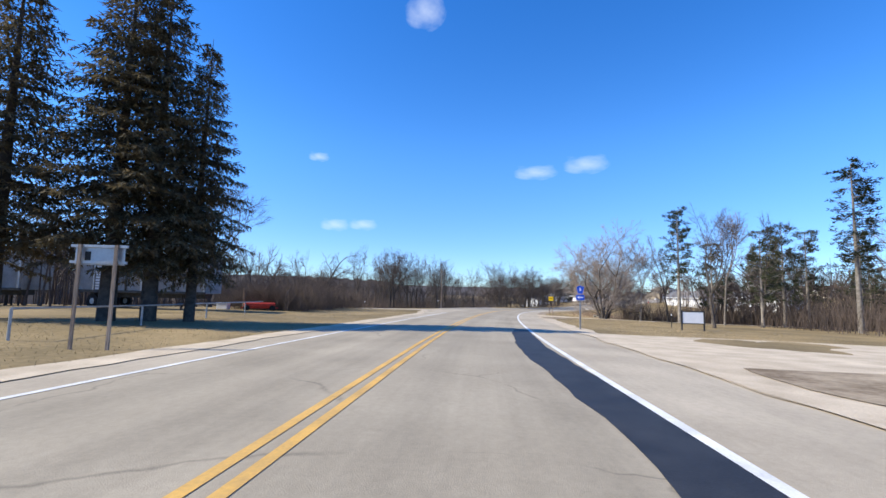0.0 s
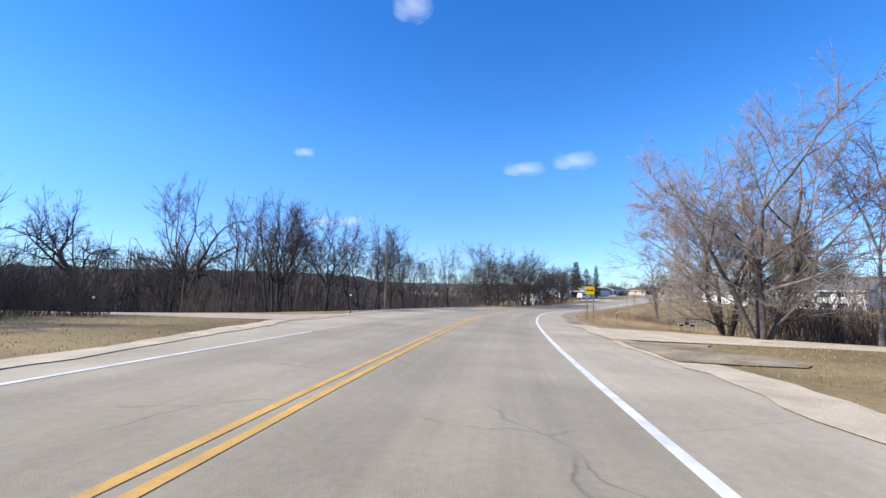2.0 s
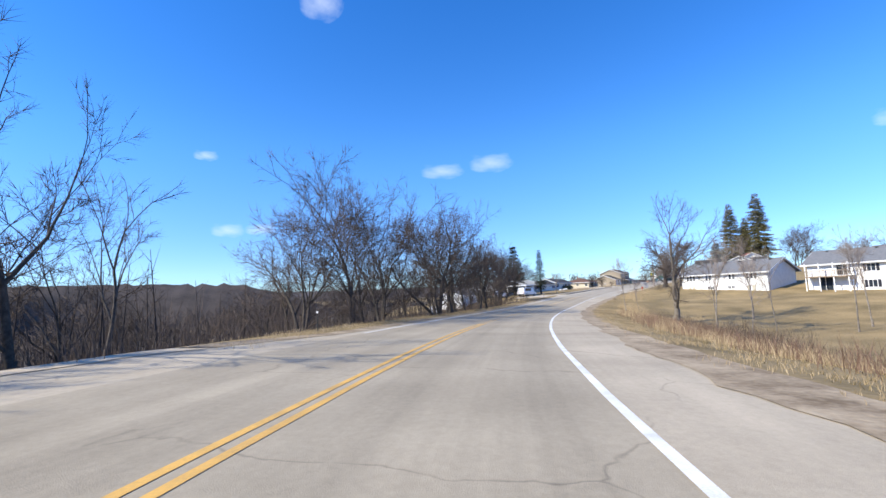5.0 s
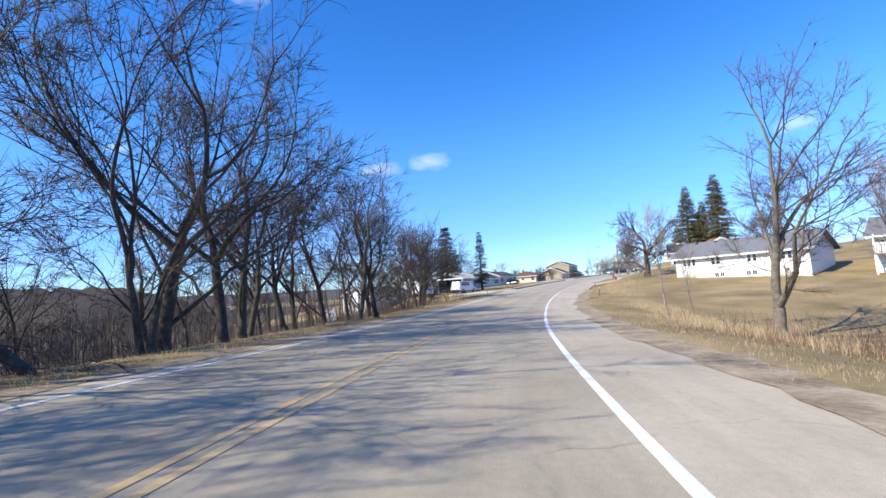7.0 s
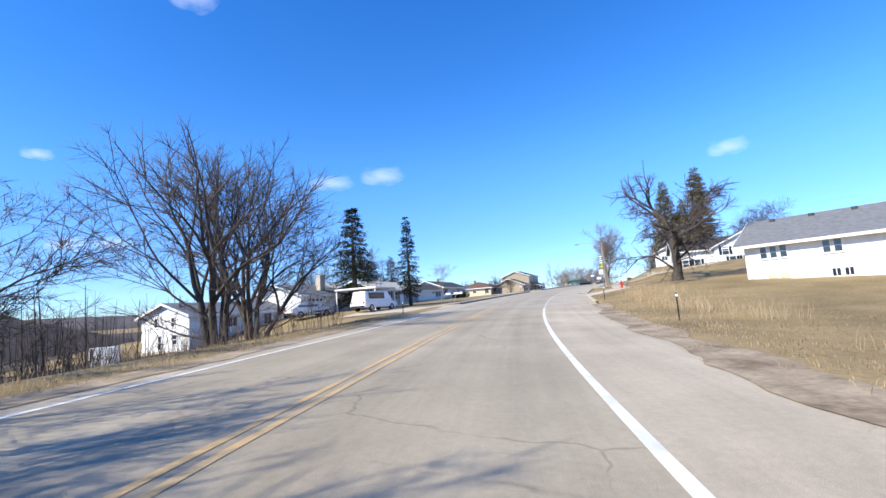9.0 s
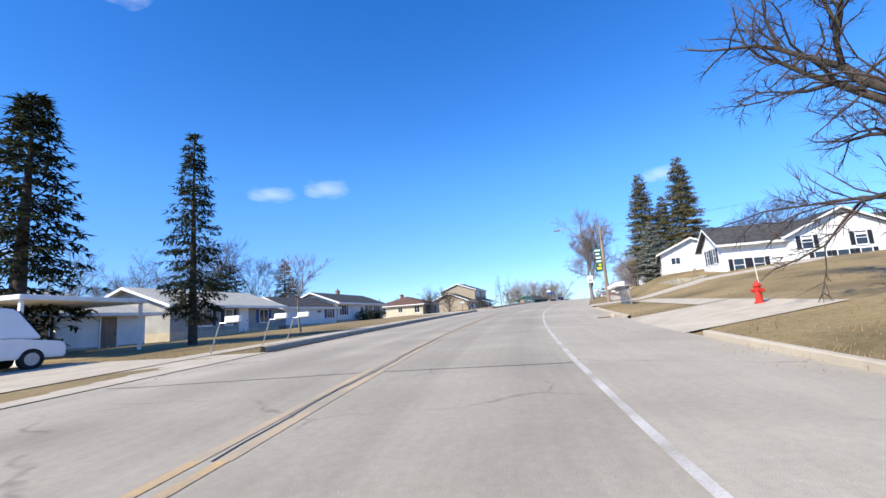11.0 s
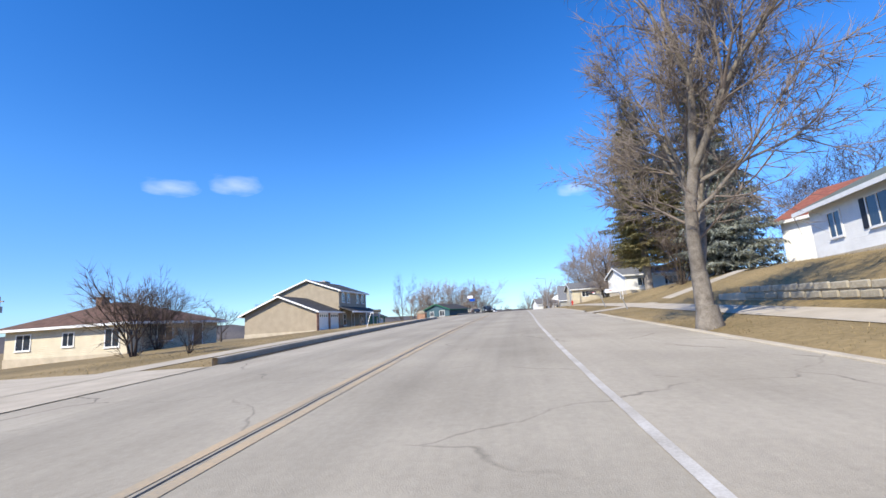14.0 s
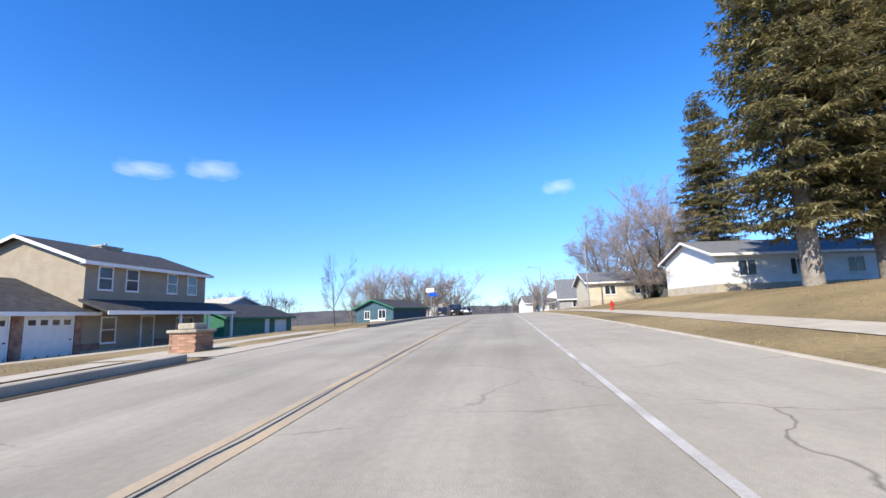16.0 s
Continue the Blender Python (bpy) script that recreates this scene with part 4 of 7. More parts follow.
def conifer_meshes(height, width, seed, bare=0.08, droop=0.35, gap=0.42, dense=1.0, ragged=0.25, clump=0.34, taper=0.8):
    """Trunk with boughs, and the needle sprays on the branchlets of each bough."""
    rng = random.Random(seed)
    wood = []
    k = 10
    r0 = 0.016 * height + 0.05
    lean = Vector((rng.uniform(-.01, .01), rng.uniform(-.01, .01), 1))
    for i in range(k):
        wood.append((lean * (height * i / k) - Vector((0, 0, 0.2 if i == 0 else 0)), lean * (height * (i + 1) / k), r0 * (1 - i / k) + 0.012, r0 * (1 - (i + 1) / k) + 0.01))
    v, f = [], []
    z = height * bare
    up = Vector((0, 0, 1))
    while z < height * 0.985:
        t = (z - height * bare) / (height * (1 - bare))
        reach = width * (1 - t) ** taper * (0.6 + 0.4 * min(1, t * 6)) + 0.15
        n = rng.randint(5, 7) if t < 0.9 else 4
        a0 = rng.uniform(0, 6.283)
        for i in range(n):
            a = a0 + 6.283 * i / n + rng.uniform(-0.35, 0.35)
            out = Vector((math.cos(a), math.sin(a), 0))
            side = Vector((-math.sin(a), math.cos(a), 0))
            lump = 0.5 + 0.5 * noise.noise((math.cos(a) * 1.3 + seed, math.sin(a) * 1.3, z * 0.28))
            ln = reach * (1 - ragged * 1.3 * lump) * rng.uniform(0.82, 1.08)
            if rng.random() < 0.05:
                ln *= 0.5
            p = lean * (z + rng.uniform(-1.0, 1.0) * gap)
            rise = 0.28 * t - droop * 0.2 + rng.uniform(-.1, .1)
            m = max(2, int(ln / 0.7) + 1)
            pts = [p]
            for j in range(1, m + 1):
                w = j / m
                pts.append(p + out * (ln * w) + up * (ln * w * rise - droop * ln * w * w * 0.75 + 0.25 * ln * max(0, w - 0.65)) + side * (0.06 * ln * w * rng.uniform(-1, 1)))
            for j in range(m):
                wood.append((pts[j], pts[j + 1], max(0.008, 0.03 * ln / 3 * (1 - j / m)), 0.007))
            steps = max(3, int(ln / clump * 1.35 * dense))
            for c in range(steps):
                w = 0.14 + 0.86 * (c + rng.random()) / steps
                j = min(int(w * m), m - 1)
                b = pts[j].lerp(pts[j + 1], w * m - j)
                along = (pts[j + 1] - pts[j]).normalized()
                for sg in (-1, 1):
                    lb = min(1.15, 0.22 + 0.42 * ln * (1.12 - w)) * rng.uniform(0.55, 1.15)
                    d = (along * rng.uniform(0.35, 0.9) + side * sg * rng.uniform(0.5, 1.0) + up * rng.uniform(-0.55, 0.12) * (0.5 + droop)).normalized()
                    q = max(2, int(lb / 0.2 + 0.5))
                    for e in range(q):
                        g = b + d * (lb * (e + rng.random() * 0.8) / q) - up * (droop * 0.25 * (e / q) ** 2 * lb)
                        for x in range(2):
                            s = (d * rng.uniform(0.5, 1.0) + Vector((rng.uniform(-.7, .7), rng.uniform(-.7, .7), rng.uniform(-.75, .35)))).normalized()
                            le = clump * rng.uniform(0.6, 1.15)
                            wd = s.cross(Vector((rng.uniform(-.6, .6), rng.uniform(-.6, .6), 1))).normalized() * le * rng.uniform(0.13, 0.2)
                            h = len(v)
                            v += [g - wd, g + wd, g + s * le]
                            f.append((h, h + 1, h + 2))
        z += gap * rng.uniform(0.7, 1.3) * (1 - 0.35 * t)
    return [mesh_of("trunk", *tubes(wood), M["bark"], True), mesh_of("crown", v, f, M["needle_dark"])]


def pine_meshes(height, seed, bare=0.45, width=2.2):
    """An open-crowned pine: tall bare stem, short limbs with round tufts of needles."""
    rng = random.Random(seed)
    wood, v, f = [], [], []
    k = 10
    r0 = 0.012 * height + 0.06
    for i in range(k):
        wood.append((Vector((0, 0, height * i / k - (0.3 if i == 0 else 0))), Vector((0, 0, height * (i + 1) / k)), r0 * (1 - 0.85 * i / k), r0 * (1 - 0.85 * (i + 1) / k)))
    n = int(height * 4.2)
    for i in range(n):
        t = bare + (1 - bare) * (i + rng.random()) / n
        a = rng.uniform(0, 6.283)
        w = (t - bare) / (1 - bare)
        ln = width * rng.uniform(0.55, 1.1) * (0.75 + 0.9 * w if w < 0.35 else 1.25 - 0.95 * (w - 0.2))
        p = Vector((0, 0, height * t))
        q = p + Vector((math.cos(a) * ln, math.sin(a) * ln, ln * rng.uniform(-0.15, 0.4)))
        wood.append((p, q, 0.035, 0.01))
        for c in range(5):
            b = p.lerp(q, 0.3 + 0.7 * (c + 1) / 5) + Vector((rng.uniform(-.35, .35), rng.uniform(-.35, .35), rng.uniform(-.12, .25)))
            wood.append((p.lerp(q, 0.25 + 0.14 * c), b, 0.014, 0))
            for e in range(16):
                d = Vector((rng.gauss(0, 1), rng.gauss(0, 1), rng.gauss(0.35, 0.7))).normalized()
                le = rng.uniform(0.18, 0.36)
                wd = d.orthogonal().normalized() * le * 0.13
                h = len(v)
                g = b + Vector((rng.gauss(0, 0.12), rng.gauss(0, 0.12), rng.gauss(0, 0.08)))
                v += [g - wd, g + wd, g + d * le]
                f.append((h, h + 1, h + 2))
    return [mesh_of("trunk", *tubes(wood), M["bark_pale"], True), mesh_of("crown", v, f, M["needle_dark"])]


def plant(name, meshes, s, u, scale=1.0, turn=0.0, label="", category="tree", group="", up=0.0, squash=1.0):
    p = spot(s, u, up - 0.05)
    ob = thing(name, Matrix.LocRotScale(p, Euler((0, 0, radians(turn))), (scale * squash, scale * squash, scale)), label, category, group)
    for me in meshes:
        part(me.name.split(".")[0], me, None, ob)
    return ob


def plant_xy(name, meshes, x, y, *args, **kw):
    return plant(name, meshes, *station(x, y), *args, **kw)


BARK, PALE, TWIG = M["bark"], M["bark_pale"], M["twig"]
TALL = [dress(bare_meshes("tall", 13, 0.2, 11 + i, depth=5), (BARK, TWIG)) for i in range(3)]
TALL_LIGHT = [dress(bare_meshes("tall", 12, 0.14, 31 + i, depth=4), (BARK, TWIG)) for i in range(4)]
MULTI = [dress(bare_meshes("spread", 11, 0.15, 51 + i, stems=2 + i, depth=5), (BARK, TWIG)) for i in range(2)]
OAK = [dress(bare_meshes("oak", 11, 0.34, 71 + i, depth=5, lean=0.05), (BARK, TWIG)) for i in range(2)]
PALE_TREE = [dress(bare_meshes("pale", 12, 0.30, 91 + i, depth=6, lean=0.03), (PALE, TWIG)) for i in range(2)]
FAN = [dress(bare_meshes("fan", 11, 0.18, 57 + i, stems=5, depth=4), (BARK, TWIG)) for i in range(2)]
FAN_BROWN = dress(bare_meshes("dome", 12, 0.17, 63, stems=4, depth=5), (M["bark"], M["twig_pale"]))
STREET = dress(bare_meshes("street", 12, 0.27, 97, depth=6, lean=0.02), (PALE, M["twig_pale"]))
YARD = [dress(bare_meshes("spread", 10, 0.15, 121 + i, stems=3, depth=4), (PALE, M["twig_pale"])) for i in range(2)]
FAR_TREE = [dress(bare_meshes("spread", 10, 0.15, 124 + i, stems=3, depth=3), (PALE, M["twig_pale"])) for i in range(2)]
THIN = [dress(bare_meshes("thin", 8, 0.065, 111 + i, depth=4, lean=0.04), (PALE, M["twig_pale"])) for i in range(3)]
SHRUB = [dress(bare_meshes("shrub", 3.0, 0.03, 131 + i, stems=6, depth=3), (M["brush"], M["brush"])) for i in range(3)]
SPRUCE = [conifer_meshes(14, 3.0, 151, gap=0.5), conifer_meshes(16, 3.2, 152, droop=0.5, gap=0.5)]

# left: three big spruces by the trailers
OLD = [conifer_meshes(19, 4.9, 161, bare=0.16, droop=0.4, gap=0.43, ragged=0.32, clump=0.30, dense=1.05), conifer_meshes(18, 4.5, 162, bare=0.16, droop=0.4, gap=0.43, ragged=0.32, clump=0.30, dense=1.05)]

# ---- houses ----
def window_on(parent, to, w, h, panes=2, mat=None, shutters=None, kind="window"):
    """A framed window on a wall: local x along the wall, y into it, z up; to places its lower middle."""
    fr = mat or M["trim_white"]
    t = 0.07
    b = box(-w / 2 - t, w / 2 + t, -0.05, 0.02, -t, 0)
    box(-w / 2 - t, w / 2 + t, -0.05, 0.02, h, h + t, bm=b)
    for x in (-w / 2 - t, w / 2):
        box(x, x + t, -0.047, 0.02, 0, h, bm=b)
    if panes >= 2:
        box(-0.025, 0.025, -0.045, 0.02, 0, h, bm=b) if panes == 2 else box(-w / 2, w / 2, -0.045, 0.02, h / 2 - 0.025, h / 2 + 0.025, bm=b)
    win = part(kind, b, fr, parent, m=to)
    part("pane", box(-w / 2, w / 2, -0.02, 0.012, 0.0, h), M["glass"], win)
    part("sill", box(-w / 2 - t - 0.03, w / 2 + t + 0.03, -0.09, 0.0, -t - 0.04, -t), fr, win)
    if shutters:
        for x in (-w / 2 - t - 0.36, w / 2 + t + 0.02):
            sb = box(x, x + 0.34, -0.045, 0.0, -0.03, h + 0.03)
            for i in range(8):
                z = 0.02 + (h - 0.1) * i / 8
                box(x + 0.04, x + 0.30, -0.058, -0.045, z, z + h / 8 * 0.55, bm=sb)
            part("shutter", sb, M[shutters], win)
    return win


def door_on(parent, to, w, h, mat, name="door"):
    t = 0.09
    b = box(-w / 2 - t, -w / 2, -0.05, 0.02, 0, h + t)
    box(w / 2, w / 2 + t, -0.05, 0.02, 0, h + t, bm=b)
    box(-w / 2, w / 2, -0.047, 0.02, h, h + t, bm=b)
    d = part("door_frame", b, M["trim_white"], parent, m=to)
    lb = box(-w / 2, w / 2, -0.02, 0.012, 0.01, h)
    rows, cols = (4, 4) if w > 1.8 else (3, 2)
    for i in range(rows):
        for j in range(cols):
            x0, z0 = -w / 2 + w * (j + 0.12) / cols, h * (i + 0.12) / rows
            box(x0, x0 + w * 0.76 / cols, -0.032, -0.02, z0, z0 + h * 0.76 / rows, bm=lb)
    leaf = part(name, lb, mat, d)
    part("handle", box(w / 2 - 0.14, w / 2 - 0.06, -0.08, -0.02, 0.95, 1.02), M["steel_dark"], leaf)
    if w > 1.8:
        for j in range(4):
            x0 = -w / 2 + w * (j + 0.2) / 4
            part("pane", box(x0, x0 + w * 0.15, -0.036, -0.03, h * 0.8, h * 0.92), M["glass"], leaf)
    return d


def roof_slab(bm, a, b, c, d, t=0.14):
    """A sloped slab from its four upper corners."""
    up = [bm.verts.new(p) for p in (a, b, c, d)]
    lo = [bm.verts.new((p[0], p[1], p[2] - t)) for p in (a, b, c, d)]
    bm.faces.new(up)
    bm.faces.new(lo[::-1])
    for i in range(4):
        j = (i + 1) % 4
        bm.faces.new((up[i], lo[i], lo[j], up[j]))


def house(name, p0, p1, depth, z0, wall_h, rise, wall, roof, label, ridge="x", hip=0.0, eave=0.45, openings=(), plinth=0.3, chimney=None, category="house",
          gable=None, group="", trim="trim_white", vents=0):
    """Front wall from p0 to p1 (world), the house lying to the left of that way. openings: (face, along, up, w, h, kind, shutters)."""
    p0, p1 = Vector(p0), Vector(p1)
    d = p1 - p0
    L = d.length
    m = Matrix.Translation((p0.x, p0.y, z0)) @ Matrix.Rotation(math.atan2(d.y, d.x), 4, "Z")
    ob = thing(name, m, label, category, group)
    D, H, R = depth, wall_h, wall_h + rise
    if ridge == "x":
        prof = [(0, 0), (D, 0), (D, H), (D / 2, R - 0.02), (0, H)] if not hip else [(0, 0), (D, 0), (D, H), (0, H)]
        b = prism(prof, 0, L)
    else:
        b = bmesh.new()
        prof = [(0, 0), (L, 0), (L, H), (L / 2, R - 0.02), (0, H)]
        fa = [b.verts.new((x, 0, z)) for x, z in prof]
        ba = [b.verts.new((x, D, z)) for x, z in prof]
        b.faces.new(fa)
        b.faces.new(ba[::-1])
        for i in range(5):
            b.faces.new((fa[i], ba[i], ba[(i + 1) % 5], fa[(i + 1) % 5]))
    part("wall", b, M[wall], ob)
    if plinth:
        pb = box(-0.03, L + 0.03, -0.03, D + 0.03, -1.2, plinth)
        part("plinth", pb, M["concrete"], ob)
    e, k = eave, 0.05
    rb = bmesh.new()
    boards = []
    if hip:
        drop = rise * e / (D / 2)
        c = [(-e, -e, H - drop + k), (L + e, -e, H - drop + k), (L + e, D + e, H - drop + k), (-e, D + e, H - drop + k)]
        r0, r1 = (hip, D / 2, R + k), (L - hip, D / 2, R + k)
        vs = [rb.verts.new(q) for q in c + [r0, r1]]
        for q in ((0, 1, 5, 4), (1, 2, 5), (2, 3, 4, 5), (3, 0, 4), (3, 2, 1, 0)):
            rb.faces.new([vs[i] for i in q])
        for q in ((-e, -e - .03, L + e), (-e, D + e, L + e)):
            boards.append(box(q[0] - .03, q[2] + .03, q[1], q[1] + 0.03, H - drop - 0.12, H - drop + k - .01))
        for x in (-e - .03, L + e):
            boards.append(box(x, x + 0.03, -e, D + e, H - drop - 0.12, H - drop + k - .01))
        boards.append(box(-e, L + e, -e, D + e, H - drop - 0.10, H - drop - 0.07))
    elif ridge == "x":
        drop = rise * e / (D / 2)
        for y, s in ((-e, 1), (D + e, -1)):
            roof_slab(rb, (-e, y, H - drop + k), (L + e, y, H - drop + k), (L + e, D / 2, R + k), (-e, D / 2, R + k))
            yy = y - 0.03 if s > 0 else y
            boards.append(box(-e, L + e, yy, yy + 0.03, H - drop - 0.16, H - drop + k - .01))
            y0, y1 = sorted((y, 0 if s > 0 else D))
            boards.append(box(-e, L + e, y0, y1, H - drop - 0.12, H - drop - 0.10))
        for x in (-e - 0.03, L + e):
            for s in (0, 1):
                ya, yb = (-e, D / 2) if s == 0 else (D + e, D / 2)
                fb = bmesh.new()
                boards.append(fb)
                q = [fb.verts.new((x + dx, yy, zz)) for dx in (0, 0.03) for yy, zz in ((ya, H - drop + k - .005), (yb, R + k - .005), (yb, R - 0.15), (ya, H - drop - 0.15))]
                for g in ((0, 1, 2, 3), (7, 6, 5, 4), (0, 4, 5, 1), (1, 5, 6, 2), (2, 6, 7, 3), (3, 7, 4, 0)):
                    fb.faces.new([q[i] for i in g])
    else:
        drop = rise * e / (L / 2)
        for x, s in ((-e, 1), (L + e, -1)):
            roof_slab(rb, (x, -e, H - drop + k), (L / 2, -e, R + k), (L / 2, D + e, R + k), (x, D + e, H - drop + k))
            xx = x - 0.03 if s > 0 else x
            boards.append(box(xx, xx + 0.03, -e, D + e, H - drop - 0.16, H - drop + k - .01))
        for y in (-e - 0.03, D + e):
            for s in (0, 1):
                xa, xb = (-e, L / 2) if s == 0 else (L + e, L / 2)
                fb = bmesh.new()
                boards.append(fb)
                q = [fb.verts.new((xx, y + dy, zz)) for dy in (0, 0.03) for xx, zz in ((xa, H - drop + k - .005), (xb, R + k - .005), (xb, R - 0.15), (xa, H - drop - 0.15))]
                for g in ((0, 1, 2, 3), (7, 6, 5, 4), (0, 4, 5, 1), (1, 5, 6, 2), (2, 6, 7, 3), (3, 7, 4, 0)):
                    fb.faces.new([q[i] for i in g])
    rf = part("roof", rb, M[roof], ob)
    for fb in boards:
        part("fascia", fb, M[trim], ob)
    if chimney:
        cx, cy, cw, ch, cm = chimney
        cb = box(cx - cw / 2, cx + cw / 2, cy - cw / 3, cy + cw / 3, H, R + ch, 0.02)
        box(cx - cw / 2 - .06, cx + cw / 2 + .06, cy - cw / 3 - .06, cy + cw / 3 + .06, R + ch, R + ch + 0.1, bm=cb)
        rod((cx, cy, R + ch + .1), (cx, cy, R + ch + .35), 0.1, bm=cb)
        part("chimney", cb, M[cm], rf)
    for i in range(vents):
        x = L * (i + 0.5) / vents
        yv, zv = D * 0.5 - 0.5, R - rise * 0.5 / (D / 2) + 0.05
        part("roof_vent", box(x - 0.17, x + 0.17, yv - 0.17, yv + 0.17, zv - 0.1, zv + 0.16, 0.02), M["steel_dark"], rf)
    face = {"front": lambda a, z: Matrix.Translation((a, 0, z)), "back": lambda a, z: Matrix.Translation((L - a, D, z)) @ Matrix.Rotation(math.pi, 4, "Z"),
            "end0": lambda a, z: Matrix.Translation((0, D - a, z)) @ Matrix.Rotation(-math.pi / 2, 4, "Z"),
            "end1": lambda a, z: Matrix.Translation((L, a, z)) @ Matrix.Rotation(math.pi / 2, 4, "Z")}
    for fc, a, z, w, h, kind, shut in openings:
        to = face[fc](a, z)
        if kind == "door":
            door_on(ob, to, w, h, M[shut or "trim_white"])
        elif kind == "garage":
            door_on(ob, to, w, h, M["trim_white"], "garage_door")
        else:
            window_on(ob, to, w, h, 2 if kind == "window" else 3, None, shut)
    return ob


# ---- planting ----
def top_of(meshes):
    return max(v.co.z for me in meshes for v in me.vertices)


TOPS = {}


def tree_at(name, meshes, s, u, height, turn, label, group="", up=0.0, squash=1.0, category="tree"):
    k = meshes[0].name
    if k not in TOPS:
        TOPS[k] = top_of(meshes)
    return plant(name, meshes, s, u, height / TOPS[k], turn, label, category, group, up, squash)


def tree_xy(name, meshes, x, y, *args, **kw):
    return tree_at(name, meshes, *station(x, y), *args, **kw)


# three old spruces beside the trailers, by the first bend
OLD_LABEL = "tall old spruce with drooping brown-green boughs"
for x, y, k, t, h in ((-17.6, 18.0, 1, 30, 15.5), (-13.5, 18.6, 0, 0, 16.2), (-12.4, 19.3, 1, 120, 15.4), (-11.2, 20.0, 1, 210, 13.2)):
    tree_xy("spruce_tree", dress(OLD[k], (M["bark"], M["needle_brown"])), x, y, h, t, OLD_LABEL, squash=1.12 if h > 14 else 0.95)

# wooded bank: the tall leafless trees along the bend, from the side road to the first house
BANK = "leafless grey-brown tree on the wooded bank"
rng = random.Random(5)
for s, u, h, k in ((106.5, -9.0, 10.2, 0), (112.5, -9.6, 10.6, 1), (103, -10.5, 9.0, 1), (119.7, -7.0, 9.3, 0)):
    tree_at("bare_tree", MULTI[k], s, u, h * 1.15, rng.uniform(0, 360), "spreading leafless tree with several dark stems", "trees of the wooded bank")
for s, u, h in ((120.6, -7.4, 10.6), (122.2, -6.7, 9.6), (123.6, -7.0, 9.0), (126, -8.4, 9.0), (128, -8.0, 9.2), (130.5, -9.0, 8.8), (133.5, -6.7, 9.8), (134.7, -6.2, 9.6), (132.6, -8.4, 9.4),
                (136, -8.6, 8.6), (138, -8, 8.4), (115.5, -12.5, 9.0), (140, -9.0, 7.6), (132, -12, 9.5), (126, -13, 9.2), (148, -9.2, 6.0), (145, -10, 6.2)):
    tree_at("bare_tree", rng.choice(TALL), s, u, h * (1.12 if s < 124 else 0.98), rng.uniform(0, 360), BANK, "trees of the wooded bank", squash=1.2)
tree_at("bare_tree", MULTI[1], 142.4, -6.9, 6.0, 310, "spreading leafless tree with several dark stems", "trees of the wooded bank")
tree_xy("bare_tree", MULTI[1], 31.2, 149.0, 8.9, 130, "spreading leafless tree with several dark stems", "trees of the wooded bank", squash=1.35)
tree_xy("bare_tree", FAN[0], 39.2, 155.5, 11.4, 40, "broad leafless tree with a fan of stems", "trees of the wooded bank", squash=1.2)
tree_xy("bare_tree", FAN[1], 41.0, 159.6, 12.6, 200, "broad leafless tree with a fan of stems", "trees of the wooded bank", squash=1.2)
for s, u, h in ((63, -15, 9.5), (66, -17, 10), (69, -14.5, 9.6), (72, -16, 10.5), (74.5, -14, 9.4), (73.8, -11.6, 9.4), (80, -13.2, 9.0), (83, -14.5, 8.8), (85.5, -12.5, 7.6), (88, -12, 6.6)):
    tree_at("bare_tree", rng.choice(TALL), s, u, h, rng.uniform(0, 360), BANK, "trees of the wooded bank", squash=0.95)
tree_at("bare_tree", TALL[2], 87.4, -8.7, 8.4, 100, "single leafless tree with a high open crown", "trees of the wooded bank", squash=0.9)
for i in range(18):
    tree_at("bare_tree", (TALL_LIGHT + TALL[:2])[i % 6], 58 + i * 1.6, -rng.uniform(13, 22), rng.uniform(7.5, 9.6), rng.uniform(0, 360), BANK, "trees of the wooded bank")
for i in range(30):
    s = rng.uniform(90, 150)
    tree_at("bare_tree", rng.choice(TALL_LIGHT), s, -rng.uniform(11, 24), rng.uniform(6.5, 9.5), rng.uniform(0, 360), BANK, "trees of the wooded bank")
for i in range(30):
    s = rng.uniform(56, 92)
    tree_at("bare_tree", rng.choice(TALL_LIGHT + TALL[:1]), s, -rng.uniform(20, 46), rng.uniform(7, 9.5), rng.uniform(0, 360), BANK, "trees of the wooded bank")
dead = thing("dead_tree", place(116.6, -6.3, 0, -0.1), "leaning dead trunk with broken limbs on the bank", "tree")
dl, df = [], []
limb_tubes([([Vector((0, 0, -0.2)), Vector((-0.9, -0.5, 0.9)), Vector((-1.8, -1.2, 1.9)), Vector((-2.9, -1.9, 3.4)), Vector((-3.4, -2.3, 5.0))], [0.13, 0.11, 0.09, 0.07, 0.03]),
            ([Vector((-1.8, -1.2, 1.9)), Vector((-1.6, -1.9, 2.8)), Vector((-1.9, -2.4, 3.9))], [0.06, 0.045, 0.015]),
            ([Vector((-0.9, -0.5, 0.9)), Vector((-1.5, 0.1, 1.3)), Vector((-2.4, 0.3, 1.5))], [0.05, 0.03, 0.012]),
            ([Vector((-2.9, -1.9, 3.4)), Vector((-3.6, -1.5, 3.9)), Vector((-4.3, -1.6, 4.7))], [0.04, 0.03, 0.01])], dl, df)
part("trunk", mesh_of("trunk", dl, df, M["bark"], True), None, dead)
tree_xy("oak_tree", OAK[1], -21.3, 79.5, 12.5, 20, "gnarled leafless oak at the edge of the woods")
tree_xy("oak_tree", OAK[0], -25.0, 71.0, 10.5, 140, "gnarled leafless oak at the edge of the woods")
tree_xy("bare_tree", TALL[1], -22.5, 44.0, 13.2, 60, "big spreading leafless tree behind the lawn", squash=1.35)
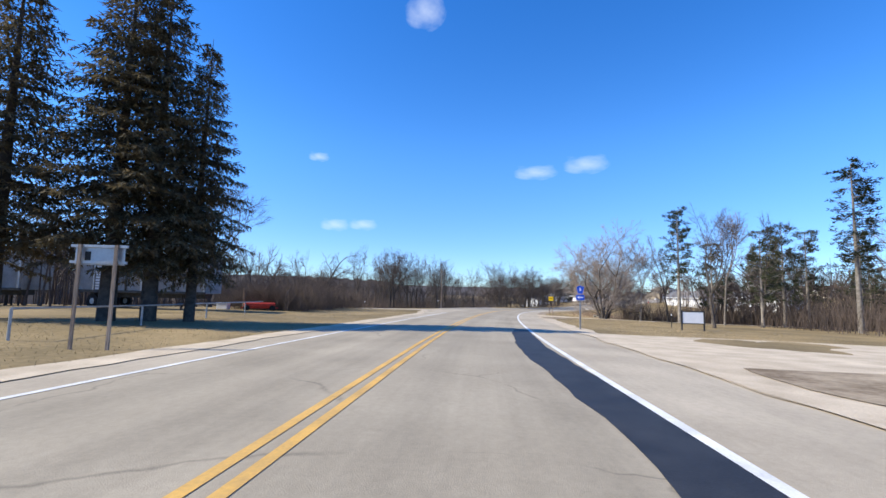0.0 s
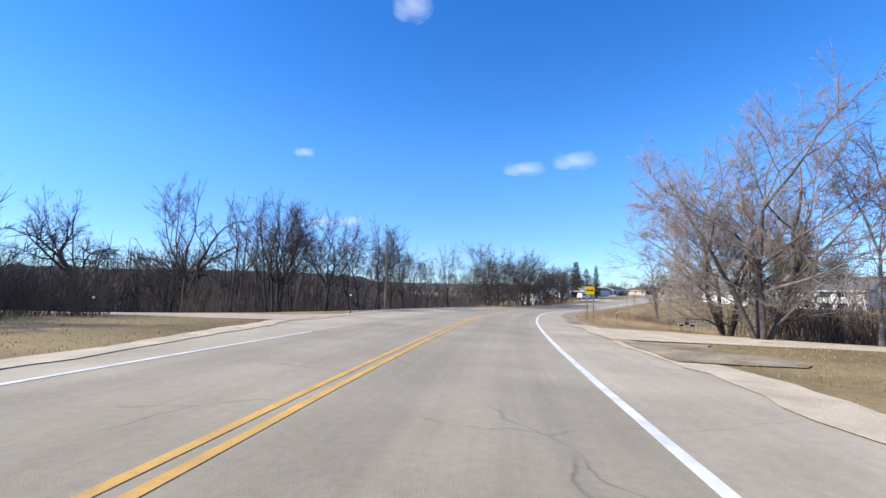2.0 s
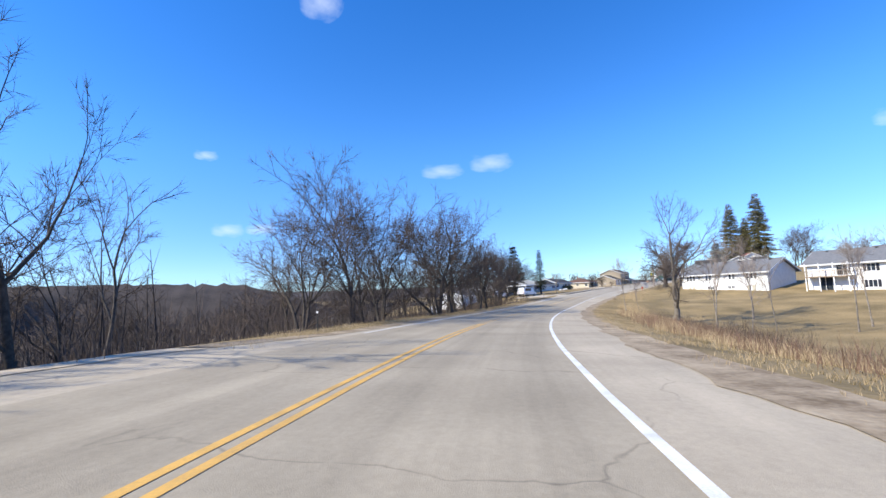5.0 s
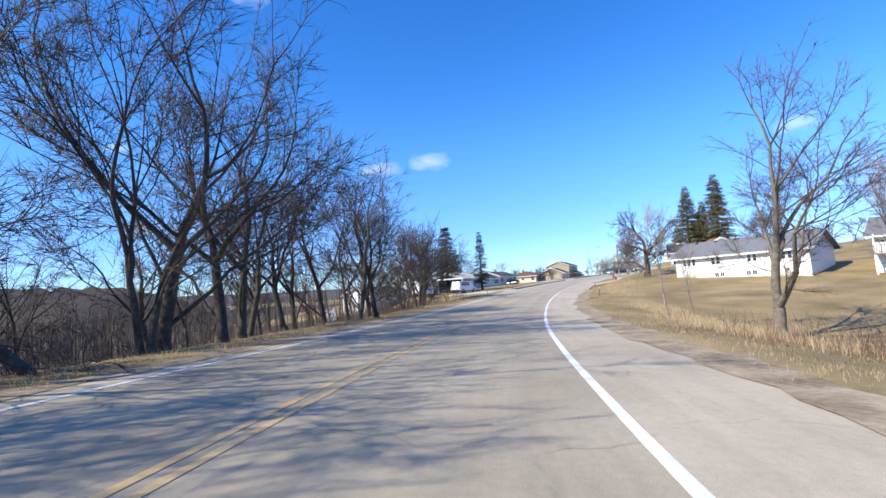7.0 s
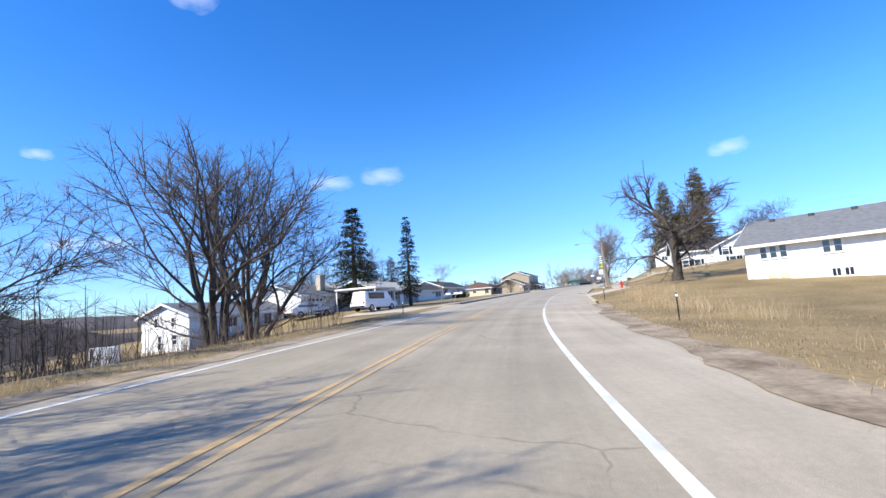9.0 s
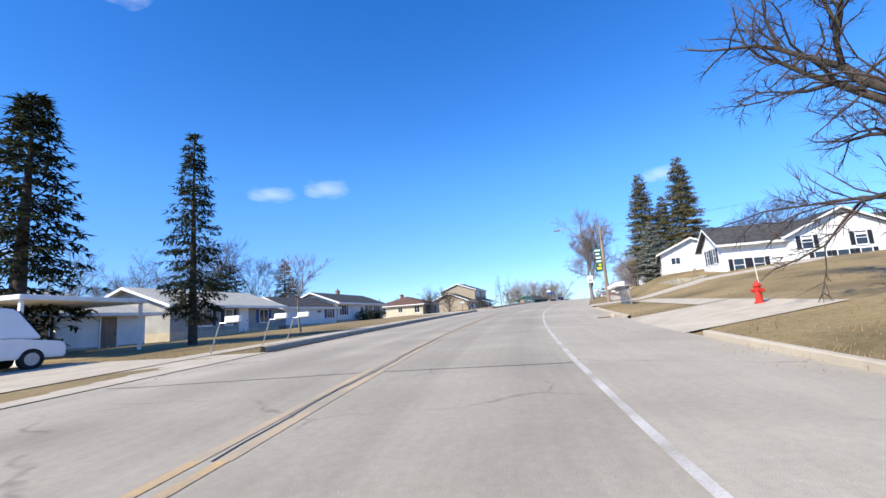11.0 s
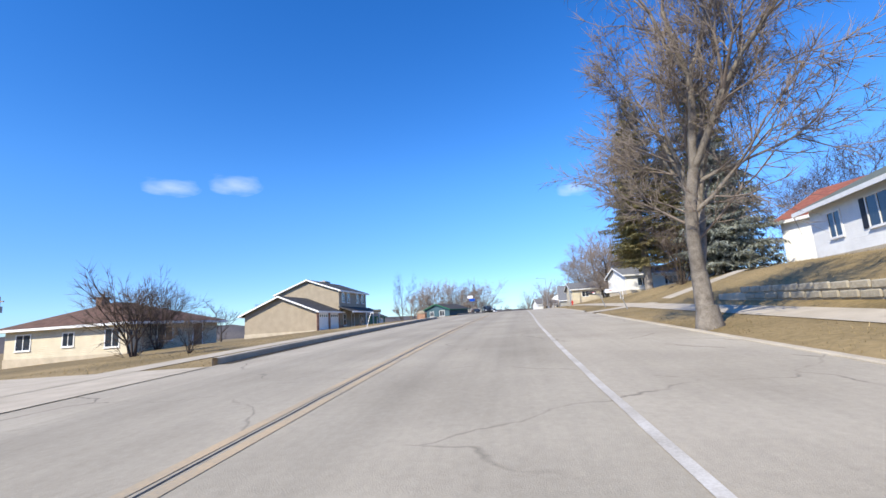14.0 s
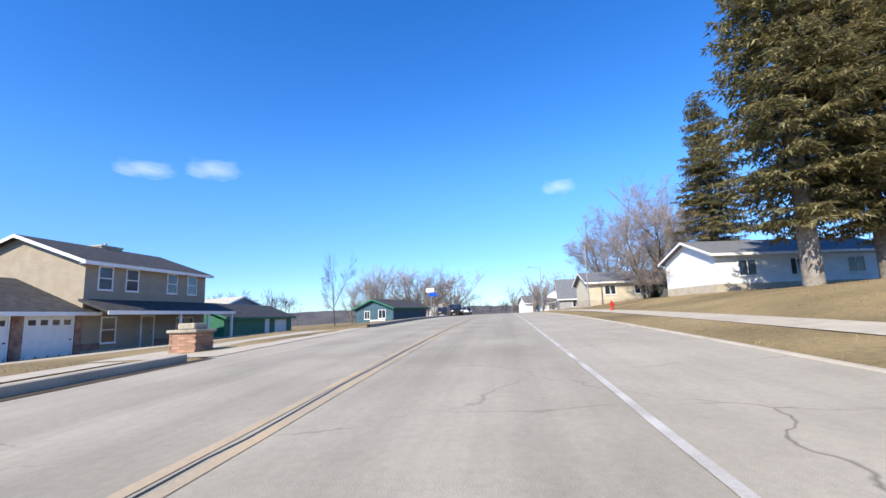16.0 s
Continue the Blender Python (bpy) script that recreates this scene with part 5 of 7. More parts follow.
tree_xy("bare_tree", PALE_TREE[0], -38, 44, 11.0, 60, "big spreading leafless tree behind the lawn")


def triangles(v, f):
    """Arrays of the places and of the triangles."""
    return np.array([tuple(q) for q in v]), np.array([(q[0], q[i], q[i + 1]) for q in f for i in range(1, len(q) - 1)])


def far_shape(seed):
    out = bare_shape("far", 9, 0.13, seed, depth=3)
    v, f = tubes(out[2])
    limb_tubes(out[0] + out[1], v, f)
    v, t = triangles(v, f)
    return v / v[:, 2].max(), t


FAR = [far_shape(400 + i) for i in range(6)]


def woods(name, boxes, count, seed, label, low=6.0, high=10.0, mat="twig"):
    """Far leafless woods: hundreds of slim forked trees, too many to count."""
    rg = random.Random(seed)
    vs, ts, n = [], [], 0
    for i in range(count):
        s0, s1, u0, u1 = rg.choice(boxes)
        p = spot(rg.uniform(s0, s1), rg.uniform(u0, u1))
        h = rg.uniform(low, high)
        v, t = FAR[i % len(FAR)]
        a, k = rg.uniform(0, 6.283), h * rg.uniform(0.8, 1.15)
        c, s = math.cos(a) * k, math.sin(a) * k
        vs.append(np.stack([v[:, 0] * c - v[:, 1] * s + p.x, v[:, 0] * s + v[:, 1] * c + p.y, v[:, 2] * h + p.z - 0.1], 1))
        ts.append(t + n)
        n += len(v)
    v, t = np.concatenate(vs), np.concatenate(ts)
    me = bpy.data.meshes.new(name)
    me.vertices.add(len(v))
    me.vertices.foreach_set("co", v.ravel())
    me.loops.add(t.size)
    me.loops.foreach_set("vertex_index", t.ravel())
    me.polygons.add(len(t))
    me.polygons.foreach_set("loop_start", np.arange(0, t.size, 3))
    me.update(calc_edges=True)
    me.materials.append(M[mat])
    return tagged(new(name, me), label, "woods", kind="stuff")


woods("far_woods", [(62, 165, -75, -24), (62, 165, -60, -30), (30, 110, -120, -60), (90, 190, -140, -45)], 260, 3, "leafless brown woods filling the valley", 6, 10)
woods("far_woods", [(-30, 50, 34, 70), (58, 75, 26, 60)], 130, 4, "leafless brown woods behind the lawn", 6, 10)
woods("far_woods", [(-80, 40, -95, -50), (30, 60, -60, -30)], 110, 6, "leafless brown woods behind the trailers", 7, 11)
woods("far_woods", [(400, 560, -60, -14), (420, 600, 14, 60), (300, 420, -110, -60), (560, 615, -30, 30)], 110, 8, "leafless trees at the far end of the street", 7, 12)
woods("far_woods", [(150, 260, 60, 120), (270, 400, 45, 90)], 80, 9, "leafless trees behind the houses on the slope", 7, 11)


def brush(name, places, seed, label, mat="brush", stems=26, lean=0.35, thick=0.011):
    """Tangled undergrowth or tall dry grass: many thin bent stems, too many to count."""
    rg = random.Random(seed)
    segs = []
    for s, u, r, h in places:
        for i in range(stems):
            a, d = rg.uniform(0, 6.283), r * math.sqrt(rg.random())
            p = spot(s + d * math.cos(a), u + d * math.sin(a))
            k = Vector((rg.uniform(-lean, lean), rg.uniform(-lean, lean), 1))
            hh = h * rg.uniform(0.5, 1.1)
            m = p + k * hh * 0.55
            q = m + (k + Vector((rg.uniform(-.6, .6), rg.uniform(-.6, .6), 0))) * hh * 0.45
            segs += [(p - Vector((0, 0, .05)), m, thick, thick * 0.8), (m, q, thick * 0.8, 0)]
            if h > 1.2:
                for j in range(2):
                    c = p.lerp(m, rg.uniform(0.4, 1))
                    segs.append((c, c + Vector((rg.uniform(-.5, .5), rg.uniform(-.5, .5), rg.uniform(.3, .8))) * hh * 0.4, thick * 0.6, 0))
    ob = new(name, mesh_of(name, *tubes(segs), M[mat]))
    return tagged(ob, label, "undergrowth", kind="stuff")


def stems(name, boxes, count, seed, label, low, high):
    """Close-packed slim stems with a few twigs each, too many to count."""
    rg = random.Random(seed)
    segs = []
    for i in range(count):
        s0, s1, u0, u1 = rg.choice(boxes)
        p = spot(rg.uniform(s0, s1), rg.uniform(u0, u1))
        h = rg.uniform(low, high)
        q = p + Vector((rg.uniform(-.1, .1), rg.uniform(-.1, .1), 1)) * h
        segs.append((p - Vector((0, 0, .3)), q, 0.010 * h + 0.01, 0.012))
        for j in range(5):
            b = p.lerp(q, rg.uniform(0.25, 0.9))
            a = rg.uniform(0, 6.283)
            segs.append((b, b + Vector((math.cos(a) * .5, math.sin(a) * .5, rg.uniform(.4, 1))) * h * 0.25, 0.02, 0))
    tagged(new(name, mesh_of(name, *tubes(segs), M["twig"])), label, "woods", kind="stuff")


stems("valley_woods", [(60, 165, -60, -18), (60, 110, -45, -16), (85, 170, -90, -30), (150, 200, -110, -48)], 1500, 21, "close-packed leafless stems in the valley", 3.5, 7.5)
stems("valley_woods", [(-30, 52, -80, -42), (20, 52, -45, -26)], 700, 22, "close-packed leafless stems behind the lawn", 3.5, 7.0)
stems("valley_woods", [(-30, 49, 30, 60), (58, 76, 26, 46)], 600, 23, "close-packed leafless stems behind the driveway", 3.0, 6.5)
rg = random.Random(8)
spread = lambda n, s0, s1, u0, u1, r, h0, h1: [(rg.uniform(s0, s1), rg.uniform(u0, u1), r, rg.uniform(h0, h1)) for i in range(n)]
brush("undergrowth", spread(200, 88, 165, -24, -7.5, 1.6, 1.0, 2.2), 1, "tangled leafless undergrowth below the trees", stems=22)
brush("undergrowth", spread(240, 56, 95, -40, -13.5, 2.0, 1.6, 3.2), 2, "tangled leafless undergrowth below the trees", stems=22, thick=0.014)
brush("undergrowth", spread(240, 60, 165, -70, -24, 3.0, 2.0, 4.0), 3, "tangled leafless undergrowth in the valley", stems=18, thick=0.022)
brush("thicket", spread(40, 33, 42, -19, -13.8, 1.3, 2.3, 3.3) + spread(40, 42, 50, -26, -15, 1.5, 2.4, 3.4), 4, "dense brown leafless thicket at the edge of the lawn", stems=70, thick=0.009, lean=0.75)
brush("thicket", spread(120, 59, 72, 17, 44, 2.0, 2.4, 4.4) + spread(120, 22, 49, 27, 44, 2.0, 2.4, 4.6), 5, "dense brown leafless thicket behind the lawn", stems=30, thick=0.016)
brush("dry_grass", spread(110, 96, 150, 9.4, 12.5, 0.8, 0.3, 0.7) + spread(40, 100, 138, 12, 17, 0.9, 0.4, 0.8), 6, "tall dry straw-coloured grass on the slope", "dry_grass", stems=34, lean=0.3, thick=0.007)
brush("dry_grass", spread(150, 62, 100, 9.0, 20, 0.8, 0.3, 0.6), 7, "tall dry straw-coloured grass on the slope", "dry_grass", stems=24, lean=0.35, thick=0.007)
brush("dry_grass", spread(46, 158, 180, 9.6, 12.6, 0.9, 0.45, 0.95), 10, "pale dry stalks and scrub on the bank", "dry_grass", stems=26, thick=0.007)
brush("undergrowth", spread(40, 100, 128, 13, 19, 1.0, 0.9, 1.7), 11, "leafless twiggy scrub in the hollow", stems=30, thick=0.008)
brush("verge_grass", spread(300, 60, 182, 6.6, 8.8, 0.7, 0.06, 0.16), 12, "short dry grass along the shoulder", "dry_grass", stems=16, lean=0.6, thick=0.006)
brush("verge_grass", spread(200, 90, 172, -7.0, -4.9, 0.7, 0.08, 0.2), 13, "short dry grass along the shoulder", "dry_grass", stems=16, lean=0.6, thick=0.006)
brush("verge_grass", spread(260, 20, 50, 7, 15, 0.9, 0.04, 0.09), 14, "short dry grass of the lawn", "dry_grass", stems=16, lean=0.7, thick=0.005)

brush("undergrowth", spread(120, 84, 126, 9.6, 15.5, 1.0, 0.5, 1.15), 15, "reddish-brown leafless scrub on the roadside slope", "brush_red", stems=24, thick=0.008)


def grass(name, areas, per_m2, seed, label, mat="blade", low=0.03, high=0.08, bare=()):
    """Single bent blades over stretches (s0, s1, u0, u1) of turf, far too many to count; bare: stretches without."""
    rs = np.random.RandomState(seed)
    ss, us = [], []
    for s0, s1, u0, u1 in areas:
        n = int((s1 - s0) * (u1 - u0) * per_m2)
        ss.append(rs.uniform(s0, s1, n))
        us.append(rs.uniform(u0, u1, n))
    s, u = np.concatenate(ss), np.concatenate(us)
    keep = np.ones(len(s), bool)
    for s0, s1, u0, u1 in bare:
        keep &= ~((s > s0) & (s < s1) & (u > u0) & (u < u1))
    s, u = s[keep], u[keep]
    p = ground_xyz(s, u)
    rough = np.clip((np.abs(u) - 8) / 6, 0.15, 1)
    bump = np.array([noise.noise((x * 0.13, y * 0.13, 0)) * 0.10 + noise.noise((x * 0.6, y * 0.6, 5)) * 0.04 for x, y, _ in p])
    tuft = np.array([noise.noise((x * 0.8, y * 0.8, 11)) for x, y, _ in p])
    p[:, 2] += bump * rough - 0.01
    h = rs.uniform(low, high, len(s)) * (1 + 0.8 * tuft)
    a = rs.uniform(0, 6.283, len(s))
    w = rs.uniform(0.004, 0.0095, len(s))
    side = np.stack([np.cos(a) * w, np.sin(a) * w, 0 * w], 1)
    tip = p + np.stack([rs.normal(0, 0.55, len(s)) * h, rs.normal(0, 0.55, len(s)) * h, h], 1)
    v = np.stack([p - side, p + side, tip], 1).reshape(-1, 3)
    me = bpy.data.meshes.new(name)
    me.vertices.add(len(v))
    me.vertices.foreach_set("co", v.ravel())
    me.loops.add(len(v))
    me.loops.foreach_set("vertex_index", np.arange(len(v)))
    me.polygons.add(len(s))
    me.polygons.foreach_set("loop_start", np.arange(0, len(v), 3))
    me.update(calc_edges=True)
    me.materials.append(M[mat])
    return tagged(new(name, me), label, "grass", kind="stuff")


PAVED = [(185.3, 192.7, 6, 24), (209.3, 214.7, 6, 24.2), (251.1, 253.7, 6, 20.2), (192.5, 207, 9.7, 11.1), (216.9, 420, 9.2, 10.7), (226, 244, 11.2, 11.7),
         (178, 186, -15, -5), (226, 234, -19, -5), (268.3, 282.7, -20, -5), (176, 268, -8.7, -7.3), (49.3, 57.7, 6, 50), (50, 80, -48, -6.5)]
grass("turf", [(184, 252, 7.4, 22), (252, 300, 7.4, 19)], 42, 31, "short dormant straw and olive grass on the bank", bare=PAVED)
grass("turf", [(182, 226, -12.5, -5.7), (226, 300, -13, -5.7)], 38, 32, "short dormant straw and olive grass of the front yards", bare=PAVED)
grass("turf", [(60, 184, 7.2, 15)], 34, 33, "dry bleached grass on the roadside slope", low=0.04, high=0.13, bare=PAVED)
grass("turf", [(20.5, 49.5, 6.9, 20)], 34, 34, "short dormant brown grass of the lawn", bare=PAVED)
grass("turf", [(2, 50, -17, -5.5)], 30, 35, "short dormant brown grass of the lawn", bare=PAVED)
grass("turf", [(92, 172, -9, -5.2)], 34, 36, "dry bleached grass along the wooded bank", low=0.05, high=0.14, bare=PAVED)

# right side trees by the lawn
tree_xy("bare_tree", FAN_BROWN, 18.3, 51.6, 11.6, 250, "spreading leafless tree with a fan of stems", squash=1.1)
tree_xy("bare_tree", FAN_BROWN, 21.0, 58.4, 10.6, 100, "spreading leafless tree with a fan of stems", squash=1.15)
tree_xy("bare_tree", TALL[1], 22.0, 36.9, 10.6, 30, "leafless tree standing beside the white board", squash=0.85)
PINE = [pine_meshes(13, 171, 0.38, 1.9), pine_meshes(11, 172, 0.22, 2.3)]
for x, y, h, k in ((24.4, 46.3, 12.3, 0), (30, 50, 9.5, 1), (34, 45, 10.5, 1), (37, 40, 9.0, 1), (31.5, 34, 13.6, 0), (42, 44, 8.5, 1), (29, 40.7, 9.2, 1), (38, 47, 10.5, 1)):
    tree_xy("pine_tree", dress(PINE[k], (PALE, M["needle_dark"])), x, y, h, x * 40, "open-crowned pine with olive tufts and a bare stem")
for x, y, h in ((22, 50.5, 9.5), (25.5, 51, 10.5), (27.5, 44, 11.5), (29, 41, 10.5), (36, 35, 10), (40, 31, 9.5), (32, 55, 9), (45, 36, 9)):
    tree_xy("bare_tree", rng.choice(THIN + TALL_LIGHT), x, y, h, x * 31, "slim leafless tree behind the lawn")
tree_xy("bare_tree", PALE_TREE[0], 48.3, 120.7, 14.4, 195, "large leafless tree with a pale forked trunk", squash=1.15)
for s, u, h in ((131, 18.2, 8), (125, 19.6, 7), (129, 22.5, 8), (126, 27.4, 9), (130, 29.9, 9.6), (124, 30.3, 9), (126, 33.6, 9.6), (124, 37.9, 10), (129, 17.7, 9.6), (139, 23.1, 10), (135.5, 10.0, 6.5), (136, 11.4, 4.5), (121, 43, 9)):
    tree_at("sapling_tree", rng.choice(THIN), s, u, h, rng.uniform(0, 360), "slim pale leafless young tree in the hollow", "young trees in the hollow", squash=0.9)
tree_xy("oak_tree", OAK[0], 77.2, 160.0, 12.3, 0, "gnarled leafless oak with a dark twisted crown", squash=0.95)
tree_xy("bare_tree", STREET, 106.5, 197.7, 12.6, 60, "large leafless street tree with pale trunk and fine twigs", squash=0.95)

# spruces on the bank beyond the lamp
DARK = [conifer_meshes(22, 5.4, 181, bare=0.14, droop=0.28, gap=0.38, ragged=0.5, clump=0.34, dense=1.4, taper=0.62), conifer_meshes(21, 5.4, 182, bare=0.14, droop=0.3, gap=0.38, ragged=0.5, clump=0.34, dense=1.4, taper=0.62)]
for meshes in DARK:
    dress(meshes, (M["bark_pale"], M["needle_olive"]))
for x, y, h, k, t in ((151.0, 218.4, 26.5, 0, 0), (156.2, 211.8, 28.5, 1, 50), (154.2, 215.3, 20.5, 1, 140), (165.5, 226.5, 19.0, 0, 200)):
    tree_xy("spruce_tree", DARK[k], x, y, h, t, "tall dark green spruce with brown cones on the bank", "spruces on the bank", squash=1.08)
BLUE = conifer_meshes(11, 4.9, 191, bare=0.03, droop=0.25, gap=0.32, ragged=0.2, clump=0.36, dense=1.6)
tree_xy("blue_spruce", dress(BLUE, (M["bark"], M["needle_blue"])), 130.8, 203.8, 11.0, 0, "broad silvery blue spruce with boughs to the ground")
tree_xy("bare_tree", SHRUB[0], 128.5, 206.0, 6.0, 0, "reddish leafless ornamental tree in front of the spruces", squash=0.9)
for x, y, h in ((179.5, 243.2, 14.0), (170.0, 234.8, 13.5), (165.3, 230.3, 12.5)):
    tree_xy("bare_tree", FAN_BROWN, x, y, h, x * 20, "pale pinkish leafless tree in a front yard", squash=1.0)

for x, y, h in ((158, 199, 15.5), (163, 205, 14.0), (150, 190, 13.0)):
    tree_xy("bare_tree", MULTI[0], x, y, h, x * 11, "pinkish round-crowned leafless tree behind the houses on the bank")

# conifers and trees of the left front yards
tree_xy("spruce_tree", dress(conifer_meshes(11.5, 2.3, 201, bare=0.13, droop=0.35, gap=0.4, ragged=0.3, clump=0.3), (M["bark"], M["needle_dark"])), 60.15, 184.1, 11.3, 0, "slim dark spruce with layered boughs in a front yard")
tree_xy("spruce_tree", dress(conifer_meshes(13, 2.6, 202, bare=0.1, droop=0.5, clump=0.34), (M["bark"], M["needle_dark"])), 53.2, 184.4, 12.6, 40, "broad dark spruce beside the garage", squash=1.6)
tree_xy("spruce_tree", SPRUCE[0], 78.3, 246.1, 14.5, 40, "dark layered spruce behind the white house", squash=1.5)
tree_xy("evergreen_tree", dress(conifer_meshes(8, 4.4, 205, bare=0.12, droop=0.1, gap=0.4, ragged=0.5, taper=0.45), (M["bark"], M["needle_dark"])), 65.4, 219.5, 9.0, 0, "broad round dark evergreen behind the pale-roofed house")
for x, y, h in ((50, 214, 11), (55, 226, 12)):
    tree_xy("bare_tree", PALE_TREE[0], x, y, h, x * 13, "leafless tree behind the houses")
tree_at("bare_tree", THIN[0], 200.5, -12.5, 5.6, 80, "small pale leafless tree in the front yard", squash=1.6)
for x, y, h, k in ((96.6, 217.4, 4.4, 0), (97.9, 213.9, 2.0, 1), (99.4, 228.8, 6.0, 2)):
    tree_xy("shrub", SHRUB[k], x, y, h, x * 3, "leafless twiggy shrub in the front yard", category="shrub", squash=1.1)
for x, y, h in ((166.0, 286.4, 9.0), (169.0, 283.1, 12.0), (176.0, 282.7, 12.0), (181.3, 280.7, 11.0), (188.7, 281.9, 11.0), (172.5, 287.5, 11.0), (185, 287, 11.5), (196, 292, 10.5)):
    tree_xy("bare_tree", YARD[int(x) % 2], x, y, h, x * 17, "big leafless tree beyond the teal shop", squash=1.1)
tree_xy("bare_tree", TALL[0], 159.7, 282.1, 13.0, 70, "slim leafless tree beyond the teal shop", squash=0.6)
for x, y, h in ((214.6, 280.2, 11), (222, 284, 9), (206, 272, 8), (232, 300, 10), (240, 296, 11), (252, 309, 10)):
    tree_xy("bare_tree", FAR_TREE[int(x) % 2], x, y, h, x, "leafless street tree far down the road")

for x, y, h, k in ((63.0, 222, 14.5, 0), (68.5, 224.5, 14.0, 1), (54, 221, 12.5, 1)):
    tree_xy("bare_tree", MULTI[k], x, y, h, x * 13, "dense round-crowned leafless tree behind the houses")

for i in range(16):
    tree_at("bare_tree", YARD[i % 2], 345 + i * 8.0, (13 + (i * 7) % 17) * (1 if i % 2 else -1), 8 + (i * 5) % 4, i * 47, "leafless street tree far down the road", "far street trees")

# ---- houses ----
W, V = "window", "sash"
house("apartment_house", (75.3, 152.6), (79.6, 138.4), 9, -3.5, 4.25, 2.0, "white_siding", "roof_grey", "long white two-storey apartment house with grey shingle roof", vents=6,
      openings=[("front", a, 2.98, 0.38, 0.82, V, None) for a in (1.2, 1.8, 2.4, 4.8, 5.4, 8.9, 9.5, 11.8, 12.4, 13.0)]
      + [("front", a, 0.12, 0.55, 1.75, "door", "roof_pale") for a in (1.55, 2.3, 11.9, 12.65)] + [("front", a, 1.35, 0.42, 0.5, W, None) for a in (5.1, 5.75, 8.7, 9.35)], plinth=0.12, eave=0.6)
apt = house("apartment_house", (82.2, 134.0), (88.0, 117.5), 9, -3.0, 4.3, 2.0, "white_siding", "roof_grey", "long white apartment house with a recessed balcony front", vents=6,
            openings=[("front", a, 2.75, 0.9, 1.0, W, "shutter_dark") for a in (7.5, 10.5, 13.5)] + [("front", a, 0.5, 0.9, 1.0, W, "shutter_dark") for a in (7.5, 10.5, 13.5)]
            + [("front", 2.2, 0.1, 1.7, 2.0, W, None), ("front", 4.4, 2.35, 1.5, 1.8, W, None)], plinth=0.12, eave=0.6)
part("balcony", box(0.2, 5.6, -1.6, 0, 2.1, 2.25), M["wood_pole"], apt)
for i in range(4):
    part("balcony_post", box(0.25 + i * 1.7, 0.37 + i * 1.7, -1.55, -1.43, -0.5, 4.2), M["trim_white"], apt)
rail = box(0.2, 5.6, -1.58, -1.5, 3.05, 3.13)
for i in range(28):
    box(0.25 + i * 0.19, 0.29 + i * 0.19, -1.56, -1.52, 2.25, 3.05, bm=rail)
part("balcony_rail", rail, M["wood_pole"], apt)
house("red_roof_house", (131.8, 200.4), (128.2, 194.2), 9, 2.2, 3.5, 2.3, "white_siding", "roof_red", "white house with a rusty red roof on the bank", openings=[("front", 3, 0.9, 1.4, 1.1, W, None), ("front", 8, 0.9, 1.4, 1.1, W, None)])
house("red_roof_house", (112, 147), (115, 134), 9, 1.0, 2.7, 1.5, "cream_siding", "roof_brown", "low house with a brown roof behind the apartments", openings=[("front", 3, 0.9, 1.4, 1.1, W, None)])

# left: white house on the slope with its long low side
wh = house("white_house", (36.8, 173.9), (46.7, 183.8), 5.5, -4.8, 3.3, 1.0, "white_siding", "roof_grey", "white two-storey house built into the slope, shaded long side", eave=0.35,
           openings=[("end0", 2.2, 0.5, 0.35, 1.1, V, None), ("end0", 3.9, 0.9, 0.5, 0.75, V, None), ("end0", 1.75, 2.35, 0.35, 0.7, V, None), ("end0", 3.7, 2.35, 0.35, 0.7, V, None),
                     ("front", 4.5, 2.0, 1.0, 1.0, W, None), ("front", 9, 2.0, 1.0, 1.0, W, None), ("front", 12.0, 2.0, 1.4, 1.0, W, None)])
house("garage_house", (46.5, 181.0), (52.5, 186.0), 7, -2.4, 2.4, 1.2, "white_siding", "roof_grey", "low white garage with a brick chimney", chimney=(4.6, 1.2, 0.9, 0.9, "concrete"),
      openings=[("front", 2.2, 0.0, 2.5, 2.0, "garage", None), ("front", 6.0, 0.9, 1.0, 0.9, W, None)])
house("ranch_house", (50.6, 186.4), (57.6, 192.6), 8, -2.1, 2.4, 1.4, "white_siding", "roof_pale", "low white ranch house with a pale metal hip roof", hip=3.0, eave=0.7,
      openings=[("front", 3.0, 0.9, 1.6, 1.1, W, "shutter_dark"), ("front", 7.0, 0.0, 0.95, 2.0, "door", "wood_pole")])
cp = thing("carport", place(188.5, -17.5, 0), "white flat carport roof on square posts beside the house", "carport")
part("roof", box(-2.6, 2.6, -2.8, 2.8, 2.25, 2.45, 0.03), M["trim_white"], cp)
for x in (-2.4, 2.4):
    for y in (-2.6, 2.6):
        part("post", box(x - 0.06, x + 0.06, y - 0.06, y + 0.06, -0.2, 2.25), M["trim_white"], cp)
house("pale_roof_house", (59.0, 195.3), (68.0, 203.2), 8, -1.5, 2.4, 1.4, "grey_siding", "roof_pale", "grey ranch house with a cream metal roof and dark shutters", eave=0.6, chimney=(8.0, 4.6, 0.4, 0.3, "brick"),
      openings=[("front", 2.9, 0.7, 1.7, 1.2, W, "shutter_dark"), ("front", 5.6, 0.7, 0.8, 1.2, V, "shutter_dark"), ("front", 7.3, 0.0, 0.95, 2.0, "door", "trim_white"), ("front", 9.9, 0.8, 1.1, 1.1, W, "shutter_blue")])
house("garage_wing", (69.0, 204.4), (76.0, 209.6), 5.2, -1.4, 2.2, 1.1, "white_siding", "roof_dark", "white garage wing with dark shingle roof, lit gable end", eave=0.35,
      openings=[("front", 7.2, 0.9, 0.9, 0.9, W, "shutter_blue")])
